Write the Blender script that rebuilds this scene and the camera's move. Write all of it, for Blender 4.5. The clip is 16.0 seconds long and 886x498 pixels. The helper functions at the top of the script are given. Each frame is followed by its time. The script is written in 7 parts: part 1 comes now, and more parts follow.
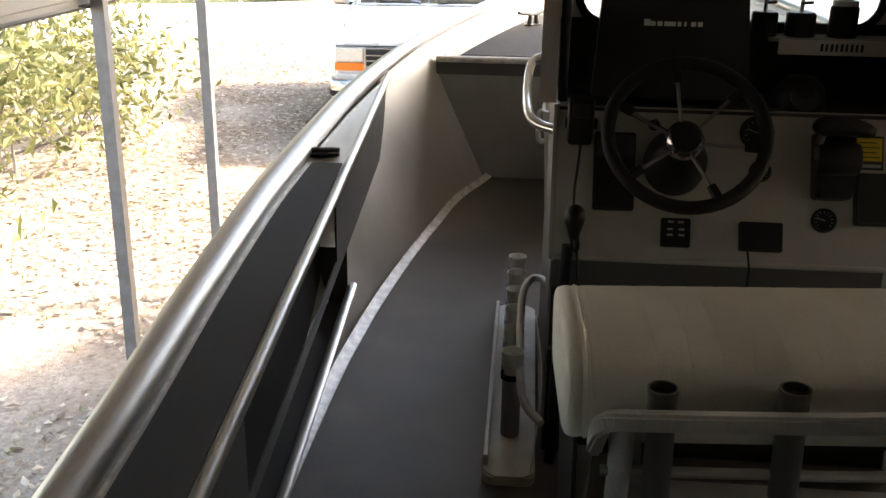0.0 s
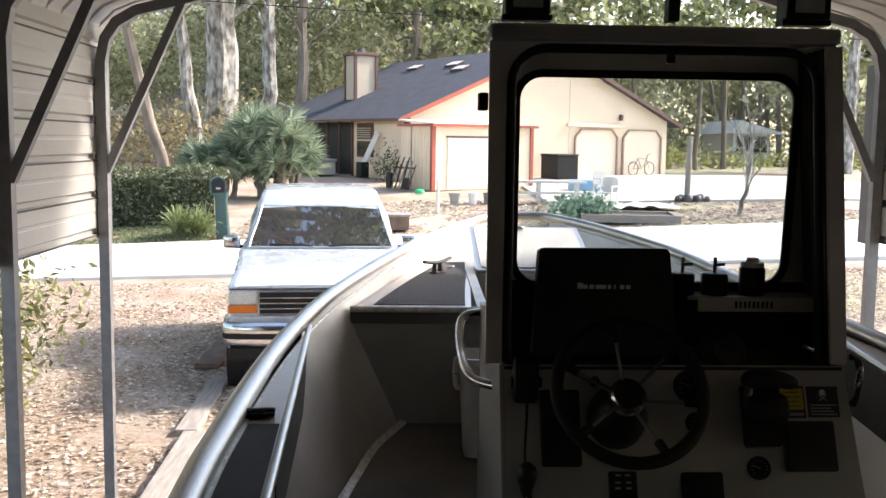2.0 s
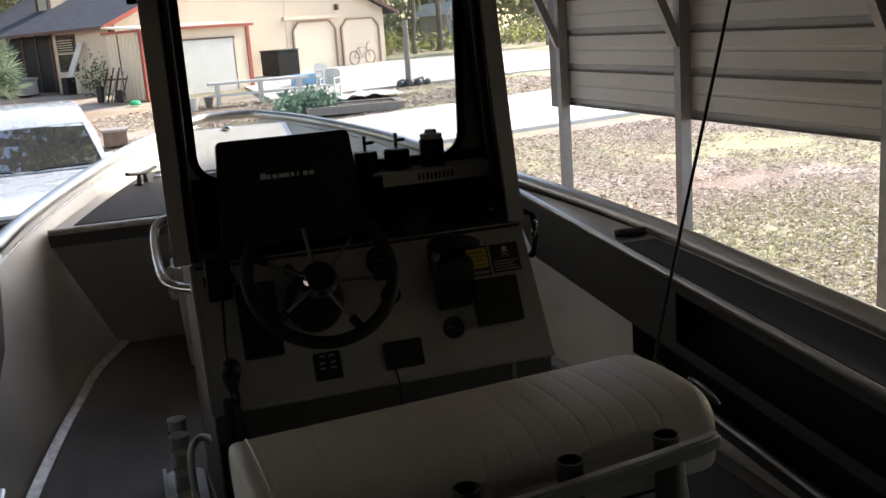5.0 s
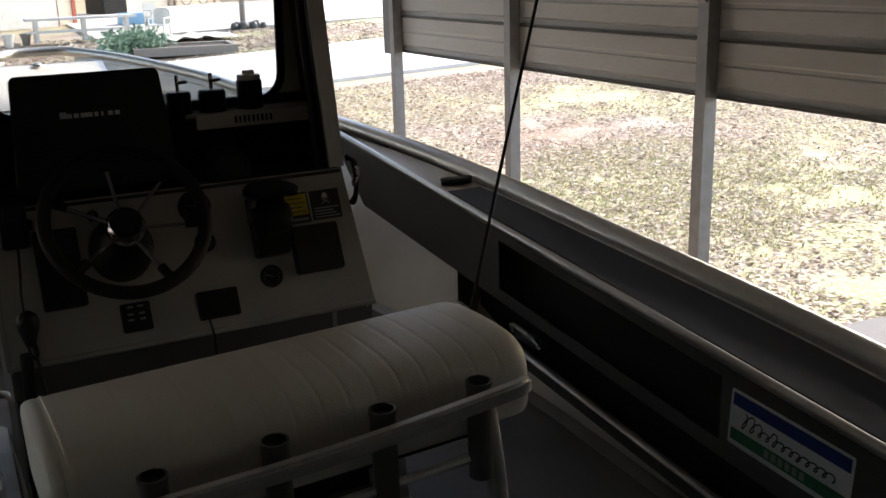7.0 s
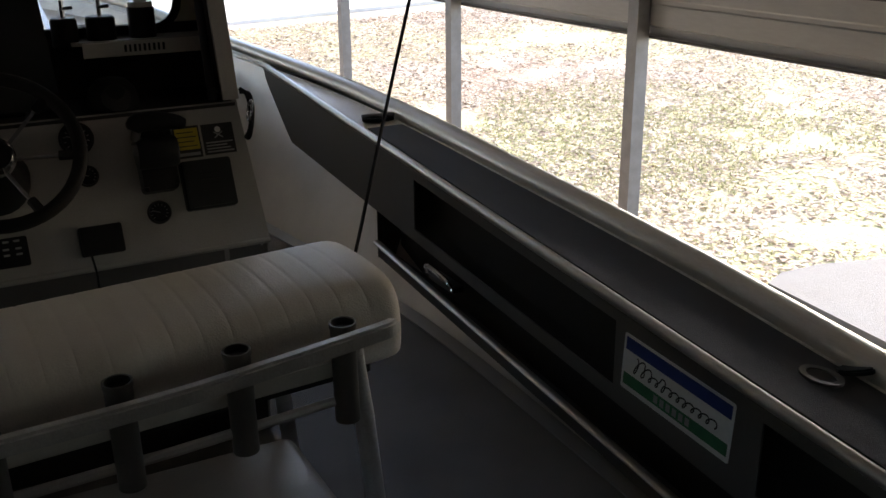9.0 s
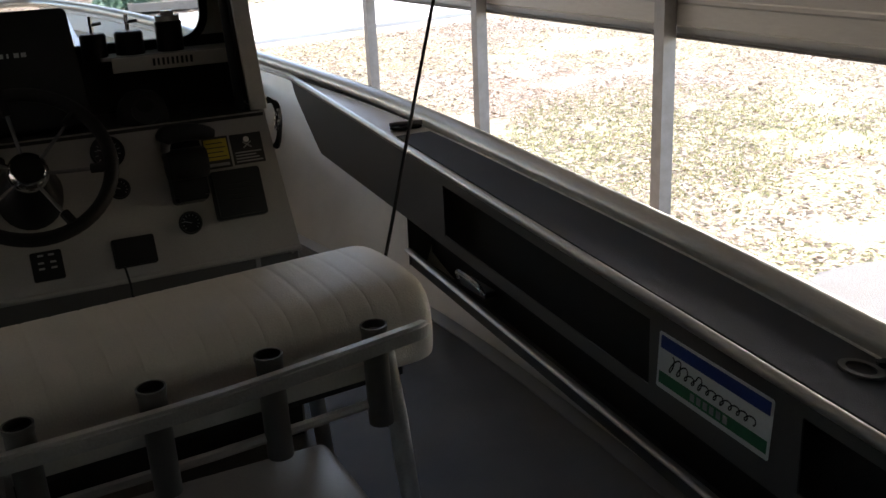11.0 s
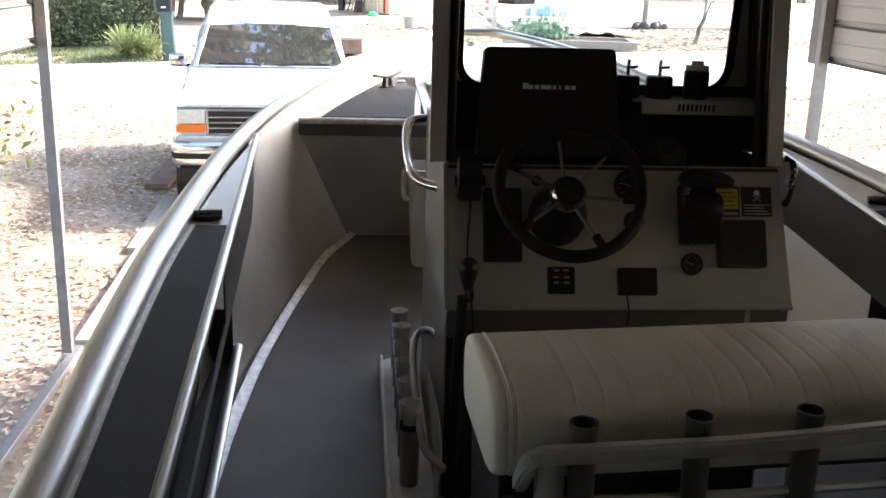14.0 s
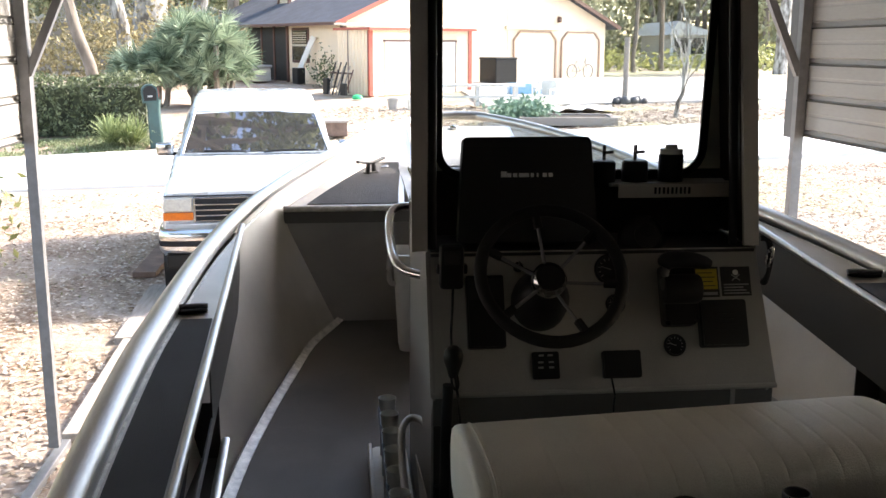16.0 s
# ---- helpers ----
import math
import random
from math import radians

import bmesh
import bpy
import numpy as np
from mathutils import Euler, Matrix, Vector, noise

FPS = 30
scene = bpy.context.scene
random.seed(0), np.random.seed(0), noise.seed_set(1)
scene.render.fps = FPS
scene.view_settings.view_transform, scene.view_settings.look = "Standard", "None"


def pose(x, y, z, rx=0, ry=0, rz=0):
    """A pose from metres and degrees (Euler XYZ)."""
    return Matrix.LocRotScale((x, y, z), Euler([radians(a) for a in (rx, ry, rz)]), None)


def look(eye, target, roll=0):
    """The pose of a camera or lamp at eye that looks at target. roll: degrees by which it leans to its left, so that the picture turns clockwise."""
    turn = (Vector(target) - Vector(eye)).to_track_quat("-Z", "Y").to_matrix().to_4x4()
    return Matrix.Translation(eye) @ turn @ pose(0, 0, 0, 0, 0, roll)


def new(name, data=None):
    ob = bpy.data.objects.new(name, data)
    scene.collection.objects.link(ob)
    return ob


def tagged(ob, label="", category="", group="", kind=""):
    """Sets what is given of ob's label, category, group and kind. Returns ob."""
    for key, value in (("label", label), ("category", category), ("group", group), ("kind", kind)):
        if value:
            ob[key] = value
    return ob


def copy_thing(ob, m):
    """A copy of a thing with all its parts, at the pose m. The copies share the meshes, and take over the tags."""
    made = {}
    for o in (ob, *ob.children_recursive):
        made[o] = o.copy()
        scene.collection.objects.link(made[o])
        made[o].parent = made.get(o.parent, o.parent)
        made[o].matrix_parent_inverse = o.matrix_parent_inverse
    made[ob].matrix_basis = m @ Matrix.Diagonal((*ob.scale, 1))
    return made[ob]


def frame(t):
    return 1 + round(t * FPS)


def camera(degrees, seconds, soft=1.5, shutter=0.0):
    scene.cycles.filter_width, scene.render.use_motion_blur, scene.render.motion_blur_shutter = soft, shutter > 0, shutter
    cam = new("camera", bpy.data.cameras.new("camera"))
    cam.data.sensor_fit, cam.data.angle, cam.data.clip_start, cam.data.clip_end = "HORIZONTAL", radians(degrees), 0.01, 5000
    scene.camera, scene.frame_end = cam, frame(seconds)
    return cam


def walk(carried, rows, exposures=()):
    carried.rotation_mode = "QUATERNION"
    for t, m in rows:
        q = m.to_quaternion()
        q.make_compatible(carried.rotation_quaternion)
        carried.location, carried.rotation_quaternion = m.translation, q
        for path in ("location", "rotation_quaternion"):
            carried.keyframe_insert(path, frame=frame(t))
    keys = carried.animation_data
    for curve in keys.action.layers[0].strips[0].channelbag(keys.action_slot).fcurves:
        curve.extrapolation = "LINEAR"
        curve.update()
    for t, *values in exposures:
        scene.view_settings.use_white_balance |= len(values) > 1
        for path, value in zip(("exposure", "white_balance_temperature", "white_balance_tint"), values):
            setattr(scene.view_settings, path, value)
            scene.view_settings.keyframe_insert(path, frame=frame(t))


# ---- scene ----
cam = camera(48.4, 16.0)
PATH = [
    (0, (0.243, 0.423, 2.539), (0.091, 2.3, 1.866), 0.9),
    (0.5, (0.193, 0.408, 2.559), (0.056, 2.306, 1.944), 0.2),
    (1, (0.092, 0.386, 2.567), (0.019, 2.3, 1.99), 1.6),
    (1.5, (0.051, 0.365, 2.602), (0.049, 2.325, 2.2), 1.7),
    (2, (0.056, 0.363, 2.633), (0.143, 2.349, 2.415), 0.8),
    (2.5, (0.064, 0.368, 2.621), (0.245, 2.345, 2.378), 0.6),
    (3, (0.076, 0.361, 2.621), (0.347, 2.327, 2.372), 0.9),
    (3.5, (0.093, 0.358, 2.61), (0.439, 2.307, 2.322), 0.6),
    (4, (0.12, 0.361, 2.604), (0.556, 2.283, 2.263), -0.4),
    (4.2, (0.141, 0.339, 2.606), (0.612, 2.247, 2.234), -1.7),
    (6.3, (0.251, 0.371, 2.601), (1.008, 2.155, 2.106), -3.1),
    (6.5, (0.257, 0.378, 2.594), (1.056, 2.138, 2.082), -2.7),
    (7, (0.267, 0.365, 2.585), (1.135, 2.08, 2.03), -1.7),
    (7.5, (0.28, 0.349, 2.576), (1.203, 2.019, 1.978), -1.3),
    (8, (0.317, 0.331, 2.57), (1.288, 1.959, 1.932), 0.9),
    (8.5, (0.415, 0.315, 2.562), (1.346, 1.956, 1.899), 0.9),
    (9, (0.483, 0.325, 2.555), (1.374, 1.986, 1.886), -0.5),
    (11.3, (0.488, 0.318, 2.53), (1.32, 2.02, 1.887), -2.8),
    (11.5, (0.435, 0.301, 2.562), (1.254, 2.01, 1.922), -2.9),
    (11.7, (0.367, 0.289, 2.565), (1.116, 2.045, 1.969), -2.2),
    (12, (0.283, 0.297, 2.568), (0.95, 2.09, 1.985), -1.7),
    (12.5, (0.207, 0.323, 2.56), (0.787, 2.151, 1.994), -1.1),
    (13, (0.165, 0.326, 2.559), (0.695, 2.174, 2.008), 0.5),
    (13.5, (0.113, 0.329, 2.557), (0.435, 2.228, 2.017), 1.8),
    (14, (0.081, 0.333, 2.557), (0.263, 2.246, 2.003), 1.8),
    (14.5, (0.071, 0.331, 2.566), (0.176, 2.251, 2.016), 2.0),
    (15, (0.069, 0.323, 2.571), (0.151, 2.247, 2.03), 1.5),
    (15.5, (0.085, 0.32, 2.586), (0.213, 2.257, 2.105), 0.9),
    (16, (0.096, 0.315, 2.594), (0.3, 2.264, 2.191), 0.2),
]
EXPOSURE = [(t, e + 0.30, k, 13.5) for t, e, k in ((0.0, 3.0, 7750.0), (1.0, 2.75, 7450.0), (1.5, 2.32, 6980.0), (2.0, 1.83, 6900.0), (3.0, 1.56, 6870.0), (4.2, 1.54, 6850.0), (6.3, 1.70, 6880.0), (7.0, 1.82, 6880.0), (9.0, 2.2, 6750.0), (11.5, 2.38, 6780.0), (13.0, 2.62, 6900.0), (14.5, 2.78, 6940.0), (16.0, 2.52, 6860.0))]
walk(cam, [(t, look(eye, target, roll)) for t, eye, target, roll in PATH], EXPOSURE)

# ---- world, sun and exposure ----
world = bpy.data.worlds.new("sky")
scene.world = world
world.use_nodes = True
SUN_EL, SUN_AZ = 36.0, 70.0
sky = world.node_tree.nodes.new("ShaderNodeTexSky")
sky.sky_type, sky.sun_disc = "NISHITA", False
sky.dust_density, sky.air_density = 1.8, 1.0
sky.sun_elevation, sky.sun_rotation = radians(SUN_EL), radians(SUN_AZ)
world.node_tree.links.new(sky.outputs[0], world.node_tree.nodes["Background"].inputs[0])
world.node_tree.nodes["Background"].inputs[1].default_value = 0.15
sun_data = bpy.data.lights.new("sun", "SUN")
sun_data.energy, sun_data.angle, sun_data.color = 2.2, radians(6.0), (1.0, 0.96, 0.91)
sun = new("sun", sun_data)
sun_dir = Vector((math.sin(radians(SUN_AZ)) * math.cos(radians(SUN_EL)), math.cos(radians(SUN_AZ)) * math.cos(radians(SUN_EL)), math.sin(radians(SUN_EL))))
sun.matrix_basis = look(sun_dir * 60, (0, 0, 0))


# ---- materials ----
def mat(name, col, rough=0.5, metal=0.0, var=0.15, scale=6.0, bump=0.0, bscale=80.0, tint=None, stain=0.0, stretch=(1, 1, 1), piece=0.0, coat=0.0):
    """A surface with grain and blotches at two sizes; tint: the colour of its blotches; piece: how far single pieces differ."""
    m = bpy.data.materials.new(name)
    m.use_nodes = True
    n, k = m.node_tree.nodes, m.node_tree.links
    p = n["Principled BSDF"]
    p.inputs["Metallic"].default_value = metal
    p.inputs["Coat Weight"].default_value = coat
    co = n.new("ShaderNodeTexCoord")
    mp = n.new("ShaderNodeMapping")
    mp.inputs["Scale"].default_value = stretch
    k.new(co.outputs["Object"], mp.inputs[0])
    big, fine = n.new("ShaderNodeTexNoise"), n.new("ShaderNodeTexNoise")
    for t, s in ((big, scale), (fine, bscale)):
        t.inputs["Scale"].default_value, t.inputs["Detail"].default_value = s, 6
        k.new(mp.outputs[0], t.inputs["Vector"])
    ramp = n.new("ShaderNodeMapRange")
    ramp.inputs[1].default_value, ramp.inputs[2].default_value = 0.35, 0.65
    k.new(big.outputs[0], ramp.inputs[0])
    mix = n.new("ShaderNodeMix")
    mix.data_type = "RGBA"
    lo = tint or tuple(c * (1 - var) for c in col)
    hi = col if tint else tuple(min(1, c * (1 + var)) for c in col)
    mix.inputs["A"].default_value, mix.inputs["B"].default_value = (*lo, 1), (*hi, 1)
    k.new(ramp.outputs[0], mix.inputs["Factor"])
    hsv = n.new("ShaderNodeHueSaturation")
    k.new(mix.outputs["Result"], hsv.inputs["Color"])
    val = n.new("ShaderNodeMapRange")
    val.inputs[3].default_value, val.inputs[4].default_value = 1 - var * 0.8 - 0.04, 1 + var * 0.8 + 0.04
    k.new(fine.outputs[0], val.inputs[0])
    last = val.outputs[0]
    if piece:
        info, rnd, mul = n.new("ShaderNodeObjectInfo"), n.new("ShaderNodeMapRange"), n.new("ShaderNodeMath")
        geo, add = n.new("ShaderNodeNewGeometry"), n.new("ShaderNodeMath")
        add.operation = "ADD"
        k.new(info.outputs["Random"], add.inputs[0]), k.new(geo.outputs["Random Per Island"], add.inputs[1])
        rnd.inputs[2].default_value = 2.0
        rnd.inputs[3].default_value, rnd.inputs[4].default_value = 1 - piece, 1 + piece
        mul.operation = "MULTIPLY"
        k.new(add.outputs[0], rnd.inputs[0]), k.new(rnd.outputs[0], mul.inputs[0]), k.new(last, mul.inputs[1])
        last = mul.outputs[0]
    k.new(last, hsv.inputs["Value"])
    k.new(hsv.outputs[0], p.inputs["Base Color"])
    rr = n.new("ShaderNodeMapRange")
    rr.inputs[3].default_value, rr.inputs[4].default_value = max(0.02, rough - 0.12), min(1, rough + 0.12)
    k.new(big.outputs[0], rr.inputs[0])
    k.new(rr.outputs[0], p.inputs["Roughness"])
    if bump:
        b = n.new("ShaderNodeBump")
        b.inputs["Strength"].default_value, b.inputs["Distance"].default_value = bump, 0.01
        k.new(fine.outputs[0], b.inputs["Height"])
        k.new(b.outputs[0], p.inputs["Normal"])
    return m


def leaf_mat(name, dark, light, rough=0.6, through_light=0.25):
    m = bpy.data.materials.new(name)
    m.use_nodes = True
    n, k = m.node_tree.nodes, m.node_tree.links
    p = n["Principled BSDF"]
    geo, mix = n.new("ShaderNodeNewGeometry"), n.new("ShaderNodeMix")
    mix.data_type = "RGBA"
    mix.inputs["A"].default_value, mix.inputs["B"].default_value = (*dark, 1), (*light, 1)
    k.new(geo.outputs["Random Per Island"], mix.inputs["Factor"])
    k.new(mix.outputs["Result"], p.inputs["Base Color"])
    p.inputs["Roughness"].default_value = rough
    tr, add = n.new("ShaderNodeBsdfTranslucent"), n.new("ShaderNodeMixShader")
    k.new(mix.outputs["Result"], tr.inputs[0])
    add.inputs[0].default_value = through_light
    k.new(p.outputs[0], add.inputs[1]), k.new(tr.outputs[0], add.inputs[2])
    k.new(add.outputs[0], n["Material Output"].inputs[0])
    return m


def glass_mat(name, tint, gloss=0.08, rough=0.02, milk=0.0):
    m = bpy.data.materials.new(name)
    m.use_nodes = True
    n, k = m.node_tree.nodes, m.node_tree.links
    tr, gl, mx = n.new("ShaderNodeBsdfTransparent"), n.new("ShaderNodeBsdfGlossy"), n.new("ShaderNodeMixShader")
    fr, df, m2 = n.new("ShaderNodeFresnel"), n.new("ShaderNodeBsdfDiffuse"), n.new("ShaderNodeMixShader")
    fr.inputs[0].default_value = 1.45
    tr.inputs[0].default_value = (*tint, 1)
    gl.inputs["Roughness"].default_value = rough
    df.inputs[0].default_value = (0.7, 0.72, 0.72, 1)
    m2.inputs[0].default_value = milk
    k.new(fr.outputs[0], mx.inputs[0]), k.new(tr.outputs[0], mx.inputs[1]), k.new(gl.outputs[0], mx.inputs[2])
    k.new(mx.outputs[0], m2.inputs[1]), k.new(df.outputs[0], m2.inputs[2])
    k.new(m2.outputs[0], n["Material Output"].inputs[0])
    return m


ALU = mat("worn aluminium", (0.50, 0.50, 0.49), 0.36, 0.9, 0.12, 5, 0.12, 220, stretch=(1, 0.25, 1))
ALU_RAIL = mat("polished aluminium rail", (0.56, 0.54, 0.505), 0.36, 0.88, 0.12, 9, 0.08, 160, stretch=(1, 0.2, 1))
HULL = mat("grey painted hull inside", (0.66, 0.63, 0.58), 0.38, 0.55, 0.10, 3, 0.10, 300)
PANEL = mat("grey painted aluminium", (0.32, 0.31, 0.292), 0.42, 0.15, 0.10, 4, 0.10, 300)
# dark grey paint, darkened further for the shade below decks and edges
INNER = mat("dark grey paint darkened for shade", (0.105, 0.100, 0.092), 0.40, 0.15, 0.12, 4, 0.10, 300)
SATIN = mat("satin cast aluminium", (0.52, 0.52, 0.51), 0.34, 0.45, 0.14, 9, 0.15, 180)
CONSOLE = mat("light grey console paint", (0.375, 0.362, 0.338), 0.40, 0.15, 0.08, 5, 0.10, 260)
# dark grey that has the shade of recesses and undersides put in
SHADE_DARK = mat("dark grey with recess shade", (0.036, 0.035, 0.033), 0.55, 0.0, 0.2, 6, 0.15, 200)
PAD = mat("charcoal nonskid pad", (0.078, 0.0755, 0.074), 0.75, 0.0, 0.18, 3, 0.6, 500)
DECK = mat("dark grey nonskid deck", (0.145, 0.133, 0.115), 0.50, 0.0, 0.38, 1.6, 0.6, 420, stain=0.45)
TRIM = mat("scuffed deck edge strip", (0.80, 0.78, 0.735), 0.40, 0.3, 0.20, 26, 0.2, 200)
# near-black fill that stands for shade in pockets and gaps
SHADE_FILL = mat("near-black shade fill", (0.024, 0.021, 0.018), 0.55, 0.0, 0.2, 9, 0.15, 200)
BLACK = mat("black plastic", (0.014, 0.014, 0.015), 0.42, 0.0, 0.15, 12, 0.1, 300)
RUBBER = mat("black rubber", (0.012, 0.012, 0.012), 0.6, 0.0, 0.2, 12, 0.15, 200)
SUNCOVER = mat("charcoal display cover", (0.026, 0.028, 0.029), 0.5, 0.0, 0.12, 7, 0.1, 300)
CHROME = mat("stainless steel", (0.66, 0.66, 0.66), 0.14, 1.0, 0.05, 10)
VINYL = mat("off-white marine vinyl", (0.84, 0.81, 0.76), 0.42, 0.0, 0.06, 4, 0.18, 260, tint=(0.75, 0.715, 0.66))
WHITE = mat("white plastic", (0.74, 0.73, 0.70), 0.4, 0.0, 0.06, 8, 0.05, 200, tint=(0.62, 0.60, 0.55))
CUP = mat("milky plastic cup", (0.78, 0.76, 0.70), 0.35, 0.0, 0.08, 12)
GALV = mat("galvanised steel tube", (0.20, 0.20, 0.207), 0.48, 0.5, 0.12, 18, 0.1, 220)
DARKSTEEL = mat("painted dark steel edge", (0.10, 0.10, 0.10), 0.5, 0.2, 0.15, 10)
SHEET = mat("off-white ribbed sheet steel", (0.35, 0.345, 0.33), 0.34, 0.0, 0.08, 2.5, 0.05, 90, stretch=(1, 0.2, 1), tint=(0.28, 0.275, 0.262))
RIB_SHADE = mat("rib groove shade", (0.045, 0.042, 0.038), 0.7, 0, 0.4, 8, 0.2, 60, stretch=(1, 0.3, 1))
# for unseen panels added to keep light off the rear of the boat
LIGHT_BLOCK = mat("dark light-blocking boarding", (0.11, 0.10, 0.09), 0.8, 0, 0.25, 3, 0.4, 60)
for dull in (BLACK, RUBBER, SUNCOVER, SHADE_DARK):
    dull.node_tree.nodes["Principled BSDF"].inputs["Specular IOR Level"].default_value = 0.22
DECK.node_tree.nodes["Principled BSDF"].inputs["Specular IOR Level"].default_value = 0.6
INNER.node_tree.nodes["Principled BSDF"].inputs["Specular IOR Level"].default_value = 0.7
SHADE_FILL.node_tree.nodes["Principled BSDF"].inputs["Specular IOR Level"].default_value = 0.25
WINDOW = glass_mat("console windscreen acrylic", (0.93, 0.95, 0.95), milk=0.10)


# ---- building tools ----
def part(name, bm, material, parent=None, label="", smooth=False):
    """Links a bmesh as one mesh object, under a thing or a part when given."""
    me = bpy.data.meshes.new(name)
    bm.to_mesh(me)
    bm.free()
    me.materials.append(material)
    if smooth:
        me.polygons.foreach_set("use_smooth", [True] * len(me.polygons))
        me.set_sharp_from_angle(angle=radians(38))
    ob = new(name, me)
    if parent is not None:
        ob.parent = parent
        if parent.type == "EMPTY":
            ob.matrix_parent_inverse = parent.matrix_basis.inverted()
    if label:
        tagged(ob, label)
    return ob


def thing(name, at, label, category, group="", kind=""):
    ob = new(name)
    ob.empty_display_size = 0.1
    ob.matrix_basis = Matrix.Translation(at)
    return tagged(ob, label, category, group, kind)


def single(name, bm, material, label, category, kind="", group="", smooth=False):
    return tagged(part(name, bm, material, None, "", smooth), label, category, group, kind)


def box(bm, lo, hi, m=None, bevel=0.0, seg=2):
    lo, hi = Vector(lo), Vector(hi)
    t = Matrix.Translation((lo + hi) / 2) @ Matrix.Diagonal((*(hi - lo), 1))
    if m is not None:
        t = m @ t
    r = bmesh.ops.create_cube(bm, size=1, matrix=t)
    if bevel:
        vs = set(r["verts"])
        es = [e for e in bm.edges if e.verts[0] in vs and e.verts[1] in vs]
        bmesh.ops.bevel(bm, geom=es, offset=bevel, segments=seg, affect="EDGES", profile=0.5)
    return bm


def boxed(lo, hi, m=None, bevel=0.0, seg=2):
    return box(bmesh.new(), lo, hi, m, bevel, seg)


def frame_at(p, d):
    """A pose at p whose z axis runs along d."""
    return Matrix.Translation(p) @ Vector(d).to_track_quat("Z", "Y").to_matrix().to_4x4()


def cyl(bm, a, b, r, r2=None, seg=16, caps=True):
    a, b = Vector(a), Vector(b)
    bmesh.ops.create_cone(bm, cap_ends=caps, segments=seg, radius1=r, radius2=r if r2 is None else r2, depth=(b - a).length,
                          matrix=frame_at((a + b) / 2, b - a))
    return bm


def lathe(bm, profile, m=None, seg=24):
    """Turns (radius, height) pairs round z."""
    m = m or Matrix()
    rings = []
    for r, z in profile:
        rings.append([bm.verts.new(m @ Vector((r * math.cos(2 * math.pi * i / seg), r * math.sin(2 * math.pi * i / seg), z))) for i in range(seg)])
    for a, b in zip(rings, rings[1:]):
        for i in range(seg):
            bm.faces.new((a[i], a[(i + 1) % seg], b[(i + 1) % seg], b[i]))
    for ring, flip in ((rings[0], True), (rings[-1], False)):
        if profile[0 if flip else -1][0] > 1e-4:
            bm.faces.new(ring[::-1] if flip else ring)
    return bm


def tube(bm, pts, r, seg=10, closed=False, flat=(1.0, 1.0), up=(0, 0, 1), phase=0.0):
    """A round or flattened bar along points."""
    pts = [Vector(p) for p in pts]
    rings, n = [], len(pts)
    rs = r if isinstance(r, list) else [r] * n
    for i, p in enumerate(pts):
        d = (pts[(i + 1) % n] - pts[i - 1]) if closed or 0 < i < n - 1 else (pts[1] - pts[0] if i == 0 else pts[-1] - pts[-2])
        d.normalize()
        side = d.cross(Vector(up))
        if side.length < 1e-3:
            side = d.cross(Vector((1, 0, 0)))
        side.normalize()
        top = side.cross(d)
        rings.append([bm.verts.new(p + side * (rs[i] * flat[0] * math.cos(2 * math.pi * j / seg + phase)) + top * (rs[i] * flat[1] * math.sin(2 * math.pi * j / seg + phase))) for j in range(seg)])
    for i in range(n if closed else n - 1):
        a, b = rings[i], rings[(i + 1) % n]
        for j in range(seg):
            bm.faces.new((a[j], a[(j + 1) % seg], b[(j + 1) % seg], b[j]))
    if not closed:
        bm.faces.new(rings[0][::-1]), bm.faces.new(rings[-1])
    bmesh.ops.recalc_face_normals(bm, faces=bm.faces[:])
    return bm


def arc(points, steps=6):
    """Rounds off a line of points by a smooth curve through them."""
    pts = [Vector(p) for p in points]
    pts = [pts[0] * 2 - pts[1]] + pts + [pts[-1] * 2 - pts[-2]]
    out = []
    for a, b, c, d in zip(pts, pts[1:], pts[2:], pts[3:]):
        for i in range(steps):
            t = i / steps
            out.append(0.5 * (2 * b + (c - a) * t + (2 * a - 5 * b + 4 * c - d) * t * t + (3 * b - a - 3 * c + d) * t ** 3))
    return out + [pts[-2]]


def grid(bm, rows, thick=None, loop=False):
    """A sheet through rows of points; thick: pushes a second side along that vector and closes the rim."""
    vs = [[bm.verts.new(p) for p in row] for row in rows]
    for a, b in zip(vs, vs[1:]):
        for i in range(len(a) - 1):
            bm.faces.new((a[i], a[i + 1], b[i + 1], b[i]))
    if thick is not None:
        t = Vector(thick)
        ws = [[bm.verts.new(Vector(p) + t) for p in row] for row in rows]
        for a, b in zip(ws, ws[1:]):
            for i in range(len(a) - 1):
                bm.faces.new((a[i], b[i], b[i + 1], a[i + 1]))
        rim = [(0, i) for i in range(len(vs[0]))] + [(j, len(vs[0]) - 1) for j in range(1, len(vs))]
        rim += [(len(vs) - 1, i) for i in range(len(vs[0]) - 2, -1, -1)] + [(j, 0) for j in range(len(vs) - 2, 0, -1)]
        for (a, b), (c, d) in zip(rim, rim[1:] + rim[:1]):
            bm.faces.new((vs[a][b], ws[a][b], ws[c][d], vs[c][d]))
        bmesh.ops.recalc_face_normals(bm, faces=bm.faces[:])
    return bm


